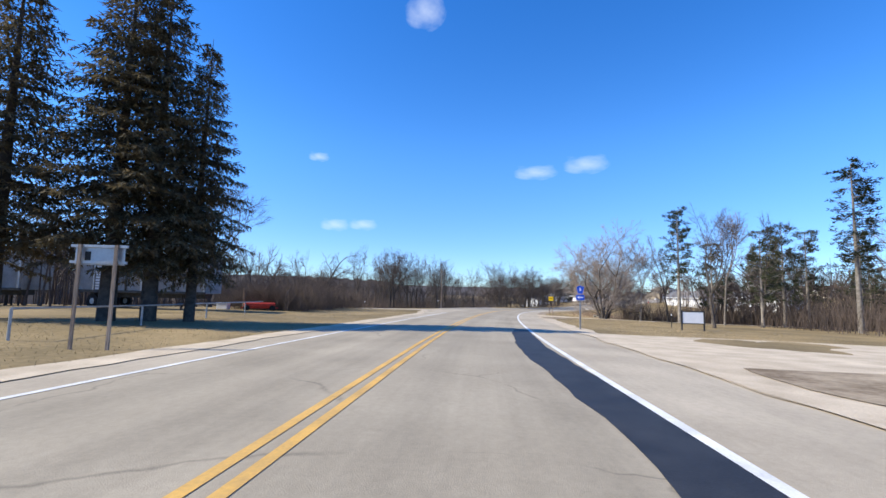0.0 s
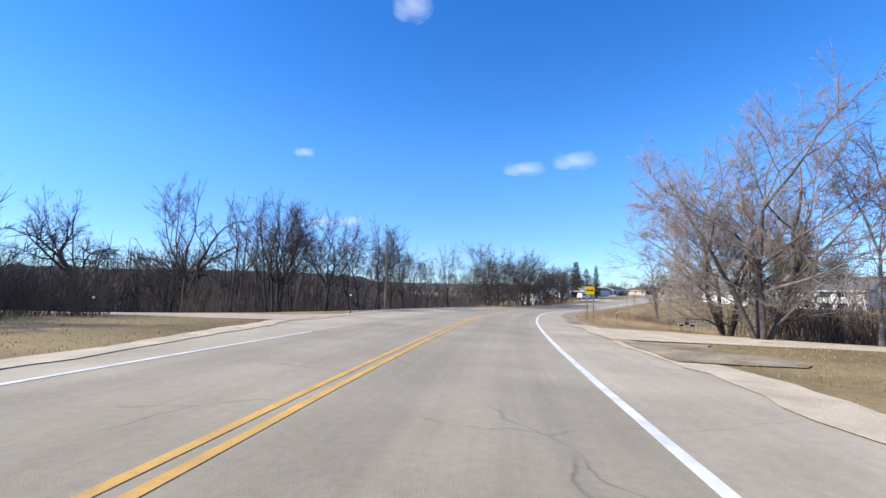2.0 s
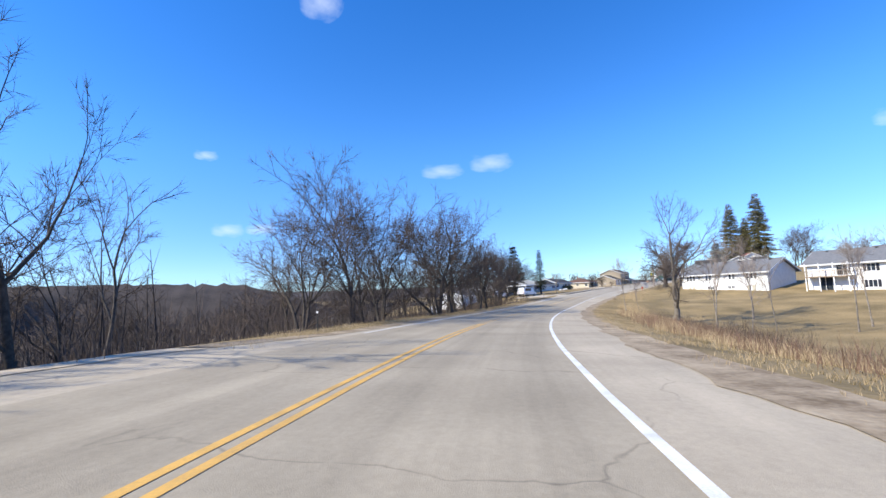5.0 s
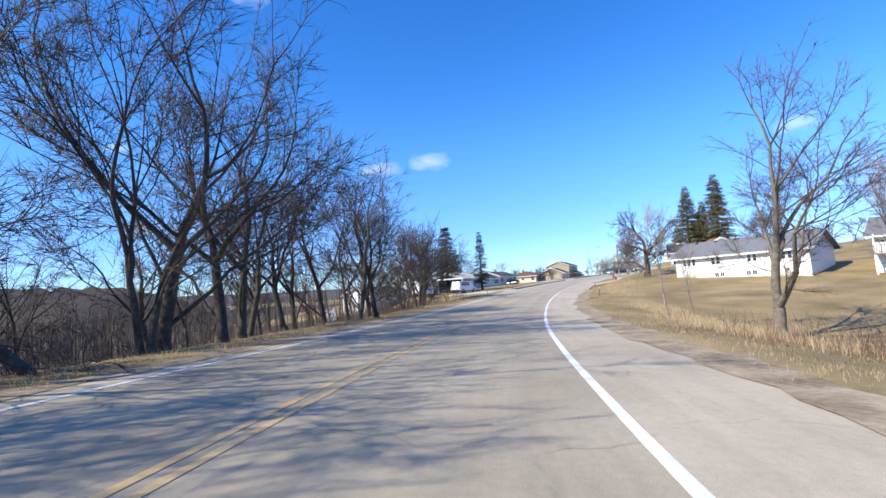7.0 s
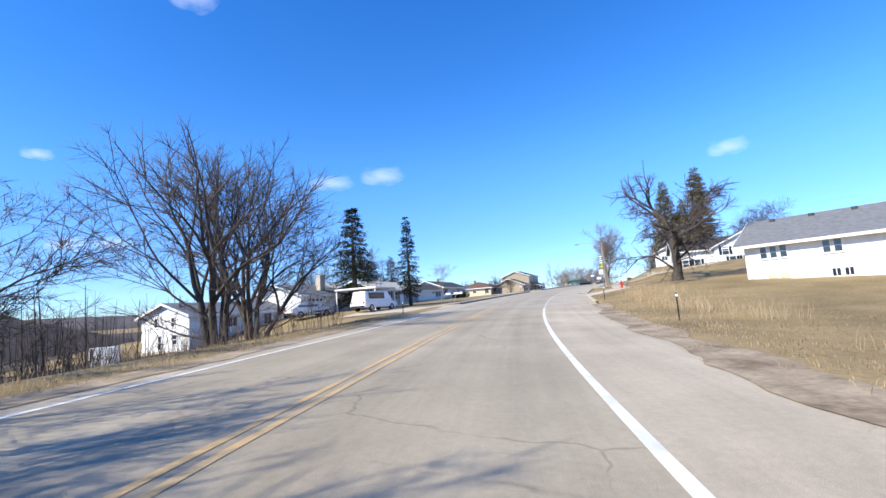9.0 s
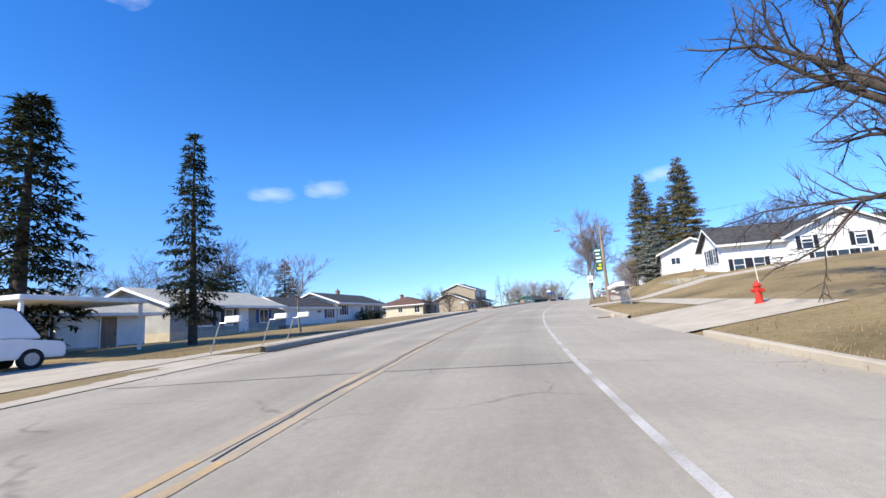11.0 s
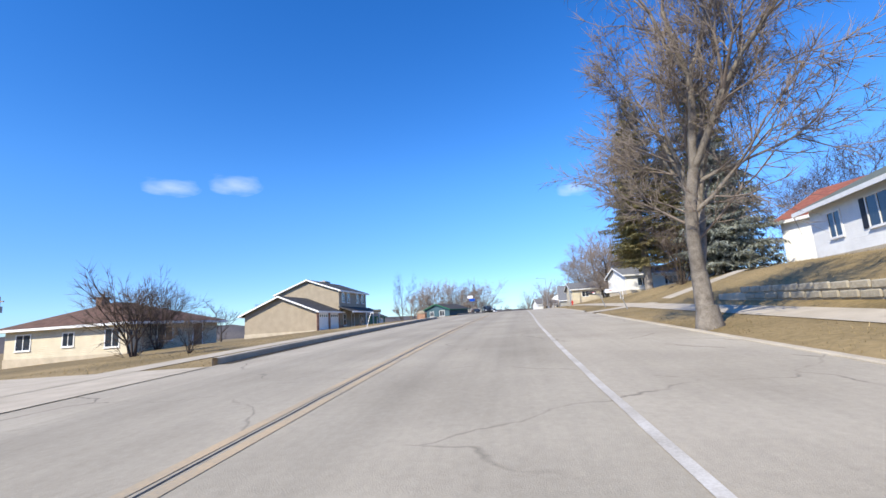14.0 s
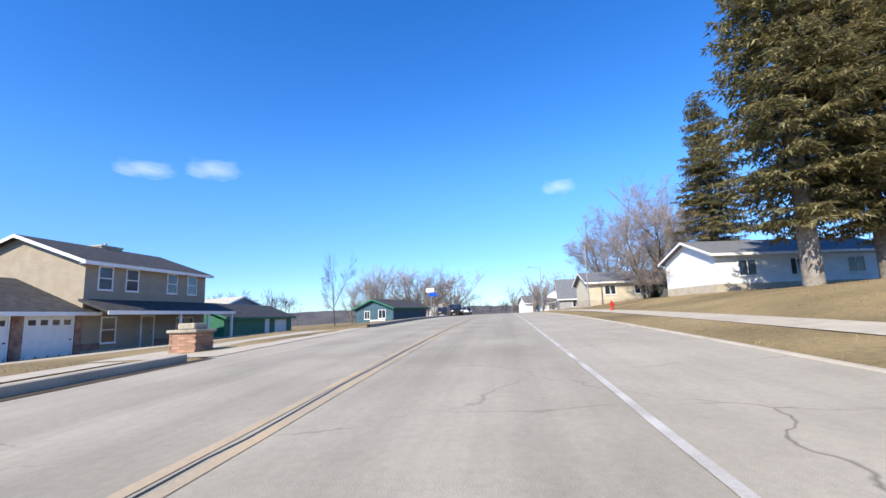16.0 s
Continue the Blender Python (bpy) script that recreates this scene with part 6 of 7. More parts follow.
bars = thing("house_lettering", Matrix.Translation((69.0, 204.4, -1.4)) @ Matrix.Rotation(math.atan2(5.2, 7.0), 4, "Z"), "small dark house-number marks on the garage wall", "house number")
for i in range(3):
    part("mark", box(5.0 + i * 0.22, 5.14 + i * 0.22, -0.03, 0.0, 1.5, 1.72), M["shutter_dark"], bars)
house("ranch_house", (76.0, 209.4), (85.6, 218.2), 6.6, -1.1, 2.5, 1.25, "white_siding", "roof_dark", "white ranch house with dark roof, blue shutters and chimney", eave=0.6, chimney=(6.6, 3.6, 0.55, 0.45, "brick"),
      openings=[("front", 1.5, 0.9, 1.1, 1.1, W, "shutter_blue"), ("front", 4.2, 0.0, 0.95, 2.0, "door", "trim_white"), ("front", 6.3, 1.0, 0.8, 0.8, W, None), ("front", 8.4, 0.9, 1.1, 1.1, W, "shutter_blue"), ("front", 11.2, 0.8, 1.3, 1.2, W, "shutter_blue")])
house("cream_house", (97.8, 228.1), (104.4, 233.3), 9.4, -0.75, 2.35, 1.5, "cream_siding", "roof_brown", "cream ranch house with brown hip roof", hip=3.6, eave=0.55, chimney=(3.4, 5.6, 0.7, 0.35, "brick"),
      openings=[("end0", 1.5, 0.85, 1.1, 0.95, W, None), ("end0", 5.0, 0.95, 0.8, 0.8, W, None), ("end0", 8.3, 0.75, 1.0, 1.1, W, None), ("front", 3, 0.9, 1.3, 1.1, W, None), ("front", 6.2, 0, 0.95, 2.0, "door", "wood_pole")])
house("garden_shed", (84, 236.5), (88, 239.5), 4, -1.6, 2.0, 0.9, "cream_siding", "roof_brown", "small brown-roofed shed in the back yard", openings=[("front", 2.0, 0.9, 0.8, 0.7, W, None)])

# tan house: garage wing and two-storey part
g0, g1, g2 = Vector((117.5, 242.3)), Vector((122.9, 246.7)), Vector((130.9, 252.9))
house("tan_garage", g0, g1 + (g1 - g0) * 0.02, 9.0, -0.15, 2.65, 1.85, "tan_siding", "roof_dark", "tan garage wing with two white doors, gable end lit", eave=0.55,
      openings=[("front", 1.95, 0.05, 2.45, 2.2, "garage", None), ("front", 5.2, 0.05, 2.45, 2.2, "garage", None)])
for a0, a1 in ((0.0, 0.55), (3.3, 3.85), (6.55, 6.95)):
    bp = thing("brick_pier", Matrix.Translation((g0.x, g0.y, -0.15)) @ Matrix.Rotation(math.atan2(g1.y - g0.y, g1.x - g0.x), 4, "Z"), "red brick pier between the garage doors", "pier")
    part("facing", box(a0 + 0.01, a1, -0.09, -0.004, -0.2, 2.6), M["brick"], bp)
tan = house("tan_house", g1, g2, 8.8, -0.1, 5.35, 1.6, "tan_siding", "roof_dark", "tan two-storey house with dark shingle roof and front porch", eave=0.4, chimney=(6.0, 4.9, 1.7, 0.15, "concrete"),
            openings=[("front", a, 3.75, 0.85, 1.25, V, None) for a in (1.3, 3.2, 6.6, 8.6)] + [("front", 1.7, 0.7, 0.9, 1.4, V, None), ("front", 4.6, 0.1, 0.95, 2.05, "door", "tan_siding"), ("front", 8.0, 0.7, 1.6, 1.3, W, None)])
pr = bmesh.new()
roof_slab(pr, (-0.3, -1.9, 2.45), (11.2, -1.9, 2.45), (11.2, -0.0, 3.15), (-0.3, -0.0, 3.15))
part("porch_roof", pr, M["roof_dark"], tan)
part("porch_fascia", box(-0.3, 11.2, -1.94, -1.9, 2.22, 2.44), M["trim_white"], tan)
for x in (5.4, 8.2, 11.0):
    part("porch_post", box(x - 0.07, x + 0.07, -1.8, -1.66, -0.6, 2.35), M["trim_white"], tan)
part("porch_floor", box(3.0, 11.2, -1.9, -0.03, -0.9, 0.05), M["concrete"], tan)
for x, wide in ((0.6, 1.1), (6.4, 2.2)):
    part("brick_facing", box(x - wide / 2, x + wide / 2, -0.06, -0.005, 0.3, 0.68), M["brick"], tan)

house("green_barn", (134.3, 258.7), (146.6, 270.9), 6, -0.1, 2.2, 1.3, "green_siding", "roof_dark", "low green metal outbuilding", openings=[("front", 9.6, 0.1, 1.0, 1.9, "door", "trim_white"), ("front", 13.6, 0.1, 3.4, 2.0, "garage", None)], trim="green_siding")
house("metal_barn", (137.0, 274.5), (147.6, 277.6), 12, -0.4, 2.9, 2.3, "blue_siding", "roof_pale", "pale blue barn with a white metal roof", ridge="y", eave=0.4)
house("teal_house", (153.8, 266.9), (155.4, 260.8), 7.5, 0.4, 2.3, 1.1, "teal_siding", "roof_dark", "small teal shop with green roof trim and white windows", ridge="y", eave=0.4, trim="green_siding",
      openings=[("front", 2.0, 0.9, 0.8, 0.95, W, None), ("front", 4.5, 0.95, 1.1, 1.0, W, None)])
sb = thing("shop_sign", Matrix.Translation((153.8, 266.9, 0.4)) @ Matrix.Rotation(math.atan2(-6.1, 1.6), 4, "Z"), "white painted name board on the teal shop wall", "sign")
part("board", box(2.5, 5.0, -0.06, -0.01, 0.3, 0.75), M["sign_white"], sb)
for i in range(5):
    part("lettering", box(2.8 + i * 0.45, 3.1 + i * 0.45, -0.07, -0.06, 0.4, 0.6), M["sign_black"], sb)

# right: white houses on the bank
house("white_gable_house", (111.4, 190.5), (115.2, 184.7), 12.6, 1.97, 2.69, 1.55, "white_siding", "roof_moss", "white gabled house on the bank with a grey roof", ridge="y", eave=0.5, chimney=(3.4, 6.5, 0.6, 0.3, "concrete"), plinth=0.1,
      openings=[("front", 1.6, 1.2, 0.95, 0.75, W, None), ("front", 5.9, 1.2, 0.55, 0.85, V, None), ("front", 3.7, 0.05, 0.85, 1.9, "door", "trim_white"), ("end0", 2.0, 0.9, 0.9, 1.1, W, None), ("end0", 5.0, 0.9, 1.3, 1.2, W, "shutter_dark")])
RH0, RH1, RHd = Vector((100.9, 178.2)), Vector((111.5, 168.2)), Vector((0.69, 0.72))
house("white_split_house", RH0, RH1, 4.6, 0.05, 3.5, 1.6, "white_siding", "roof_dark", "large white split-level house with black roof and shutters", eave=0.5,
      openings=[("front", a, 0.75, 0.8, 1.1, V, "shutter_dark") for a in (1.3, 2.9)] + [("end0", 1.5, 1.75, 0.55, 1.3, V, "shutter_dark"), ("end0", 3.1, 1.75, 0.55, 1.3, V, "shutter_dark")])
RHx = (RH1 - RH0).normalized()
house("white_split_house", RH0 + RHx * 5.2 - RHd * 0.5, RH0 + RHx * 13.5 - RHd * 0.5, 7.2, 0.05, 3.55, 2.0, "white_siding", "roof_dark", "cross-gabled wing of the white split-level house", ridge="y", eave=0.4,
      openings=[("front", a, 0.75, 0.8, 1.1, V, "shutter_dark") for a in (2.2, 3.9, 5.6)] + [("front", 1.4, 2.2, 0.8, 1.1, V, "shutter_dark"), ("front", 5.4, 2.2, 0.8, 1.1, V, "shutter_dark")])
house("white_ranch", (158.0, 224.8), (168.5, 215.2), 7, 2.7, 2.7, 1.3, "white_siding", "roof_grey", "long white ranch house behind the spruces", openings=[("front", 2.5, 0.9, 1.3, 1.1, W, None), ("front", 7, 0.9, 1.3, 1.1, W, "shutter_dark"), ("front", 11, 0.9, 1.3, 1.1, W, None)])
house("white_ranch", (170, 241.5), (176.5, 234), 7, 2.3, 2.5, 1.3, "cream_siding", "roof_grey", "small pale house behind the bare trees", openings=[("front", 2.5, 0.9, 1.2, 1.0, W, None), ("front", 6, 0.9, 1.2, 1.0, W, None)])
house("grey_house", (194.5, 260.5), (201.5, 250.5), 9, 1.2, 2.7, 3.6, "grey_siding", "roof_grey", "grey house with a steep roof down the street", openings=[("front", 3, 0.9, 1.2, 1.1, W, None), ("front", 8, 0.9, 1.2, 1.1, W, None)])
for x0, y0, x1, y1, wm, rm in ((205, 302, 213, 309, "white_siding", "roof_grey"), (226, 318, 236, 326, "cream_siding", "roof_brown"), (214, 282, 221, 276, "white_siding", "roof_grey"), (240, 300, 247, 294, "white_siding", "roof_red")):
    house("street_house", (x0, y0), (x1, y1), 8, 1.0, 2.8, 1.8, wm, rm, "small house far down the street", openings=[("front", 2.5, 0.9, 1.2, 1.1, W, None), ("front", 6.5, 0.9, 1.2, 1.1, W, None)])

# trailers behind the spruces
for x, y, n in ((-33.0, 29.5, 1.0), (-20.0, 31.0, 0.68)):
    p = Vector((x, y, ground_z(x, y)))
    tr = thing("semi_trailer", Matrix.Translation(p) @ Matrix.Rotation(radians(4), 4, "Z") @ Matrix.Diagonal((n, 1, 1, 1)), "grey slatted stake trailer with a white ribbed panel behind the spruces", "trailer", "parked trailers")
    body = part("body", box(-6, 6, -1.25, 1.25, 1.1, 3.6, 0.03), M["trailer_grey"], tr)
    part("top_rail", box(-6.03, 6.03, -1.33, -1.25, 3.48, 3.66), M["galvanised"], body)
    part("bottom_rail", box(-6.03, 6.03, -1.33, -1.25, 1.06, 1.22), M["steel_dark"], body)
    for i in range(9):
        part("post", box(-6.0 + i * 1.475, -5.88 + i * 1.475, -1.35, -1.25, 1.22, 3.48), M["galvanised" if i % 3 else "steel_dark"], body)
    for i in range(12):
        part("rib", box(-4.35, -2.95, -1.29, -1.25, 1.26 + i * 0.18, 1.37 + i * 0.18), M["car_white"], body)
    part("chassis", box(-5.5, 5.5, -0.5, 0.5, 0.75, 1.1), M["steel_dark"], tr)
    for wx in (-4.6, -3.4):
        for wy in (-1.05, 1.05):
            wheel = part("wheel", rod((wx, wy - 0.14, 0.48), (wx, wy + 0.14, 0.48), 0.5, sides=20), M["rubber"], tr)
            part("hub", rod((wx, wy - 0.15, 0.48), (wx, wy + 0.15, 0.48), 0.2, sides=12), M["galvanised"], wheel)
    for wy in (-0.8, 0.8):
        part("landing_leg", box(3.4, 3.55, wy - 0.07, wy + 0.07, 0, 1.1), M["steel_dark"], tr)

# ---- signs, poles, boxes, vehicles ----
def sign_plate(w, h, r=0.04, t=0.004):
    b = bmesh.new()
    pts = []
    for cx, cy, a0 in ((w / 2 - r, h / 2 - r, 0), (-w / 2 + r, h / 2 - r, 90), (-w / 2 + r, -h / 2 + r, 180), (w / 2 - r, -h / 2 + r, 270)):
        for k in range(4):
            a = radians(a0 + k * 30)
            pts.append((cx + r * math.cos(a), cy + r * math.sin(a)))
    return extrude_xz(b, pts, t)


def extrude_xz(b, pts, t, y=0.0):
    """A flat outline in x and z, t thick, its face towards -y."""
    f = [b.verts.new((x, y, z)) for x, z in pts]
    k = [b.verts.new((x, y + t, z)) for x, z in pts]
    b.faces.new(f)
    b.faces.new(k[::-1])
    n = len(pts)
    for i in range(n):
        b.faces.new((f[i], k[i], k[(i + 1) % n], f[(i + 1) % n]))
    return b


def letters(parent, s, size, z, mat, x=0.0, y=-0.006, bold=0.0):
    me = text_mesh(s, size, bold)
    me.materials.append(mat)
    return part("lettering", me, None, parent, m=Matrix.Translation((x, y, z)) @ Matrix.Rotation(math.pi / 2, 4, "X"))


def up_post(h, w=0.07):
    b = box(-w / 2, -w / 2 + 0.012, -0.02, 0.025, -0.4, h)
    box(w / 2 - 0.012, w / 2, -0.02, 0.025, -0.4, h, bm=b)
    box(-w / 2, w / 2, 0.018, 0.03, -0.4, h, bm=b)
    return b


# route marker with its arrow plate
mk = thing("route_marker", place(24.6, 6.5, 3), "blue pentagon county route marker with arrow plate on a steel post", "road sign")
part("post", up_post(2.35), M["galvanised"], mk)
penta = [(-0.14, -0.24), (0.14, -0.24), (0.23, 0.14), (0.0, 0.24), (-0.23, 0.14)]
pl = part("route_plate", extrude_xz(bmesh.new(), penta, 0.004), M["sign_blue"], mk, m=Matrix.Translation((0, -0.03, 2.1)))
edge = bmesh.new()
for i in range(5):
    a, c = Vector((penta[i][0] * 0.93, -0.003, penta[i][1] * 0.93)), Vector((penta[(i + 1) % 5][0] * 0.93, -0.003, penta[(i + 1) % 5][1] * 0.93))
    rod(a, c, 0.006, sides=4, bm=edge)
part("border", edge, M["sign_yellow"], pl)
letters(pl, "5", 0.22, 0.0, M["sign_white"], bold=0.006)
ap = part("arrow_plate", sign_plate(0.43, 0.28), M["sign_blue"], mk, m=Matrix.Translation((0, -0.03, 1.69)))
arrow = [(0.16, -0.025), (0.16, 0.025), (-0.05, 0.025), (-0.05, 0.075), (-0.17, 0.0), (-0.05, -0.075), (-0.05, -0.025)]
part("arrow", extrude_xz(bmesh.new(), arrow, 0.003, -0.004), M["sign_white"], ap)

# yellow double-arrow sign on two posts
ys = thing("arrow_sign", place(67.8, 7.4, 4), "yellow warning sign with a black two-way arrow on two posts", "road sign")
for x in (-0.2, 0.24):
    part("post", box(x - 0.04, x + 0.04, -0.03, 0.03, -0.5, 2.4), M["wood_pole"], ys)
pl = part("plate", sign_plate(0.64, 0.58), M["sign_yellow"], ys, m=Matrix.Translation((0, -0.05, 2.25)))
two = [(-0.25, 0), (-0.13, 0.1), (-0.13, 0.035), (0.13, 0.035), (0.13, 0.1), (0.25, 0), (0.13, -0.1), (0.13, -0.035), (-0.13, -0.035), (-0.13, -0.1)]
part("arrow", extrude_xz(bmesh.new(), two, 0.003, -0.004), M["sign_black"], pl)

# speed limit sign
sp = thing("speed_limit_sign", place(223.2, 7.6, 0), "white speed limit 30 sign on a steel post", "road sign")
part("post", up_post(2.75), M["galvanised"], sp)
pl = part("plate", sign_plate(0.64, 0.78), M["sign_white"], sp, m=Matrix.Translation((0, -0.03, 2.42)))
letters(pl, "SPEED", 0.13, 0.28, M["sign_black"])
letters(pl, "LIMIT", 0.13, 0.14, M["sign_black"])
letters(pl, "30", 0.36, -0.14, M["sign_black"], bold=0.006)
bd = bmesh.new()
for x0, x1, z0, z1 in ((-0.3, 0.3, 0.355, 0.365), (-0.3, 0.3, -0.365, -0.355), (-0.3, -0.29, -0.36, 0.36), (0.29, 0.3, -0.36, 0.36)):
    box(x0, x1, -0.006, -0.003, z0, z1, bm=bd)
part("border", bd, M["sign_black"], pl)

# the grey back of a big road sign by the spruces
bk = thing("sign_back", place(9.2, -6.9, 6), "grey metal back of a road sign on two leaning posts", "road sign")
part("panel", box(-0.55, 0.55, 0, 0.02, 1.85, 2.3, 0.004), M["sign_grey"], bk)
for z in (1.88, 2.24):
    part("rail", box(-0.62, 0.62, -0.05, 0.0, z, z + 0.06), M["galvanised"], bk)
for x in (-0.4, 0.4):
    part("post", box(x - 0.035, x + 0.035, -0.09, -0.05, -0.5, 2.3), M["wood_pole"], bk)
part("plate_mark", box(-0.33, -0.2, -0.004, 0.0, 1.95, 2.15), M["sign_black"], bk)

# white board on two posts on the lawn
wb = thing("yard_board", place(30.6, 14.4, 0), "blank white board in a dark frame on two posts", "sign")
part("board", box(-0.62, 0.62, -0.02, 0.02, 0.45, 1.15), M["sign_white"], wb)
fr = box(-0.68, 0.68, -0.03, 0.03, 1.15, 1.21)
box(-0.68, 0.68, -0.03, 0.03, 0.40, 0.45, bm=fr)
part("frame", fr, M["steel_dark"], wb)
for x in (-0.66, 0.66):
    part("post", box(x - 0.04, x + 0.04, -0.035, 0.035, -0.3, 1.25), M["steel_dark"], wb)

# small tan yard sign
rs = thing("yard_sign", place(67.6, 13.8, 0), "small weathered tan yard sign with dark lettering on legs", "sign")
part("board", box(-0.6, 0.6, -0.02, 0.0, 0.35, 0.72), M["roof_pale"], rs)
for k in range(3):
    part("lettering", box(-0.5 + k * 0.35, -0.22 + k * 0.35, -0.024, -0.02, 0.42 + 0.1 * (k % 2), 0.55 + 0.1 * (k % 2)), M["sign_black"], rs)
part("border", box(-0.6, 0.6, -0.025, -0.02, 0.66, 0.72), M["rust"], rs)
for x in (-0.4, 0.4):
    part("leg", box(x - 0.03, x + 0.03, -0.01, 0.03, -0.2, 0.6), M["wood_pole"], rs)
part("shelf", box(-0.6, 0.6, -0.15, 0.15, 0.05, 0.1), M["wood_pole"], rs)

# reflector posts along the road
for s, u, h in ((33.6, 14.1, 1.0), (57.5, -6.9, 1.15), (80, 10.5, 0.9), (158, 8.3, 1.0), (176, 7.9, 1.0), (172, -6.5, 0.9), (97, -6.2, 0.9), (47.5, -13, 0.9)):
    dp = thing("reflector_post", place(s, u, 0), "thin steel post with a small white reflector", "marker post", "reflector posts")
    part("post", box(-0.025, 0.025, -0.01, 0.01, -0.3, h), M["steel_dark"], dp)
    part("reflector", rod((0, -0.015, h - 0.1), (0, -0.03, h - 0.1), 0.05, sides=12), M["sign_white"], dp)

# utility pole at the side road
up = thing("utility_pole", place(72.6, -10.4, 0), "weathered slim utility pole at the side road", "utility pole")
part("pole", rod((0, 0, -0.6), (0, 0, 6.5), 0.10, 0.07, 10), M["wood_pole"], up)
part("guard", rod((0, 0, 0), (0, 0, 2.2), 0.115, 0.11, 10), M["wood_pole"], up)
up = thing("utility_pole", place(261.6, -50.6, 0), "weathered utility pole with a crossarm behind the houses", "utility pole")
part("pole", rod((0, 0, -0.6), (0, 0, 7.8), 0.13, 0.10, 10), M["wood_pole"], up)
part("crossarm", box(-0.6, 0.6, -0.05, 0.05, 7.2, 7.32), M["wood_pole"], up)
part("transformer", rod((0.18, 0, 6.1), (0.18, 0, 6.75), 0.2, sides=12), M["galvanised"], up)
for k, (s, u, h) in enumerate(((309, 11.9, 7.0), (340, 9.3, 8.0), (366, 9.2, 8), (372, -9, 7.5))):
    up = thing("street_lamp", place(s, u, 0), "grey street lamp pole far down the street", "street lamp")
    part("pole", rod((0, 0, -0.3), (0, 0, h), 0.09, 0.06, 8), M["galvanised"], up)
    sgn = -1 if u > 0 else 1
    part("arm", rod((0, 0, h - 0.2), (sgn * 2.0, 0, h + 0.1), 0.035, sides=6), M["galvanised"], up)
    part("head", box(sgn * 2.0 - 0.3, sgn * 2.0 + 0.3, -0.12, 0.12, h + 0.02, h + 0.16, 0.03), M["sign_grey"], up)

# the wooden lamp pole with banner
lp = thing("street_lamp", place(215.6, 8.8, 0), "wooden pole with street lamp arm and green banner", "street lamp")
part("pole", rod((0, 0, -0.5), (0, 0, 6.9), 0.16, 0.11, 14), M["wood_pole"], lp)
arm = bmesh.new()
pts = [(-0.05 - 3.5 * t, 0, 6.3 + 0.7 * math.sin(t * 2.1)) for t in np.linspace(0, 1, 9)]
for a, c in zip(pts, pts[1:]):
    rod(a, c, 0.03, sides=8, bm=arm)
la = part("arm", arm, M["galvanised"], lp)
part("lamp_head", box(pts[-1][0] - 0.55, pts[-1][0] + 0.05, -0.13, 0.13, pts[-1][2] - 0.08, pts[-1][2] + 0.09, 0.04), M["sign_grey"], la)
part("brace", rod((-0.05, 0, 5.3), (-1.2, 0, 6.35), 0.012, sides=6), M["galvanised"], lp)
bn = part("banner", extrude_xz(bmesh.new(), [(-0.80 + 0.13 * math.sin(k * 0.45), 2.75 + k * 0.31) for k in range(8)] + [(-0.17 + 0.04 * math.sin(k * 0.45), 2.75 + k * 0.31) for k in range(7, -1, -1)], 0.01), M["banner_green"], lp)
for k in range(4):
    z = 4.68 - k * 0.33
    part("lettering", box(-0.70 + 0.05 * (k > 0), -0.22 - 0.1 * (k == 1), -0.004, 0.0, z - 0.08, z + 0.07), M["sign_white"], bn, m=Matrix.Translation((0, -0.001, 0)) @ Matrix.Rotation(radians(0), 4, "Y"))
part("emblem", rod((-0.36, -0.006, 3.36), (-0.36, 0.0, 3.36), 0.12, sides=12), M["sign_yellow"], bn)
part("emblem", box(-0.64, -0.26, -0.005, 0.0, 2.95, 3.15), M["sign_yellow"], bn)
for z in (2.75, 4.92):
    part("banner_rod", rod((-0.8, 0.005, z), (0, 0.005, z), 0.012, sides=6), M["galvanised"], lp)
part("bracket", box(-0.05, 0.05, -0.2, -0.12, 5.6, 5.75), M["steel_dark"], lp)

# overhead wires from the lamp pole
wa = thing("power_line", Matrix.Identity(4), "thin black overhead wires from the pole to the houses", "wire")
p0 = spot(215.6, 8.8, 6.8)
for q in ((118, 172, 9.5), (124, 166, 9.8)):
    q = Vector(q)
    pts = [p0.lerp(q, k / 12) - Vector((0, 0, 1.2 * (k / 12) * (1 - k / 12))) for k in range(13)]
    wv, wf = [], []
    limb_tubes([(pts, [0.007] * 13)], wv, wf)
    part("wire", mesh_of("wire", wv, wf, M["steel_dark"]), None, wa)


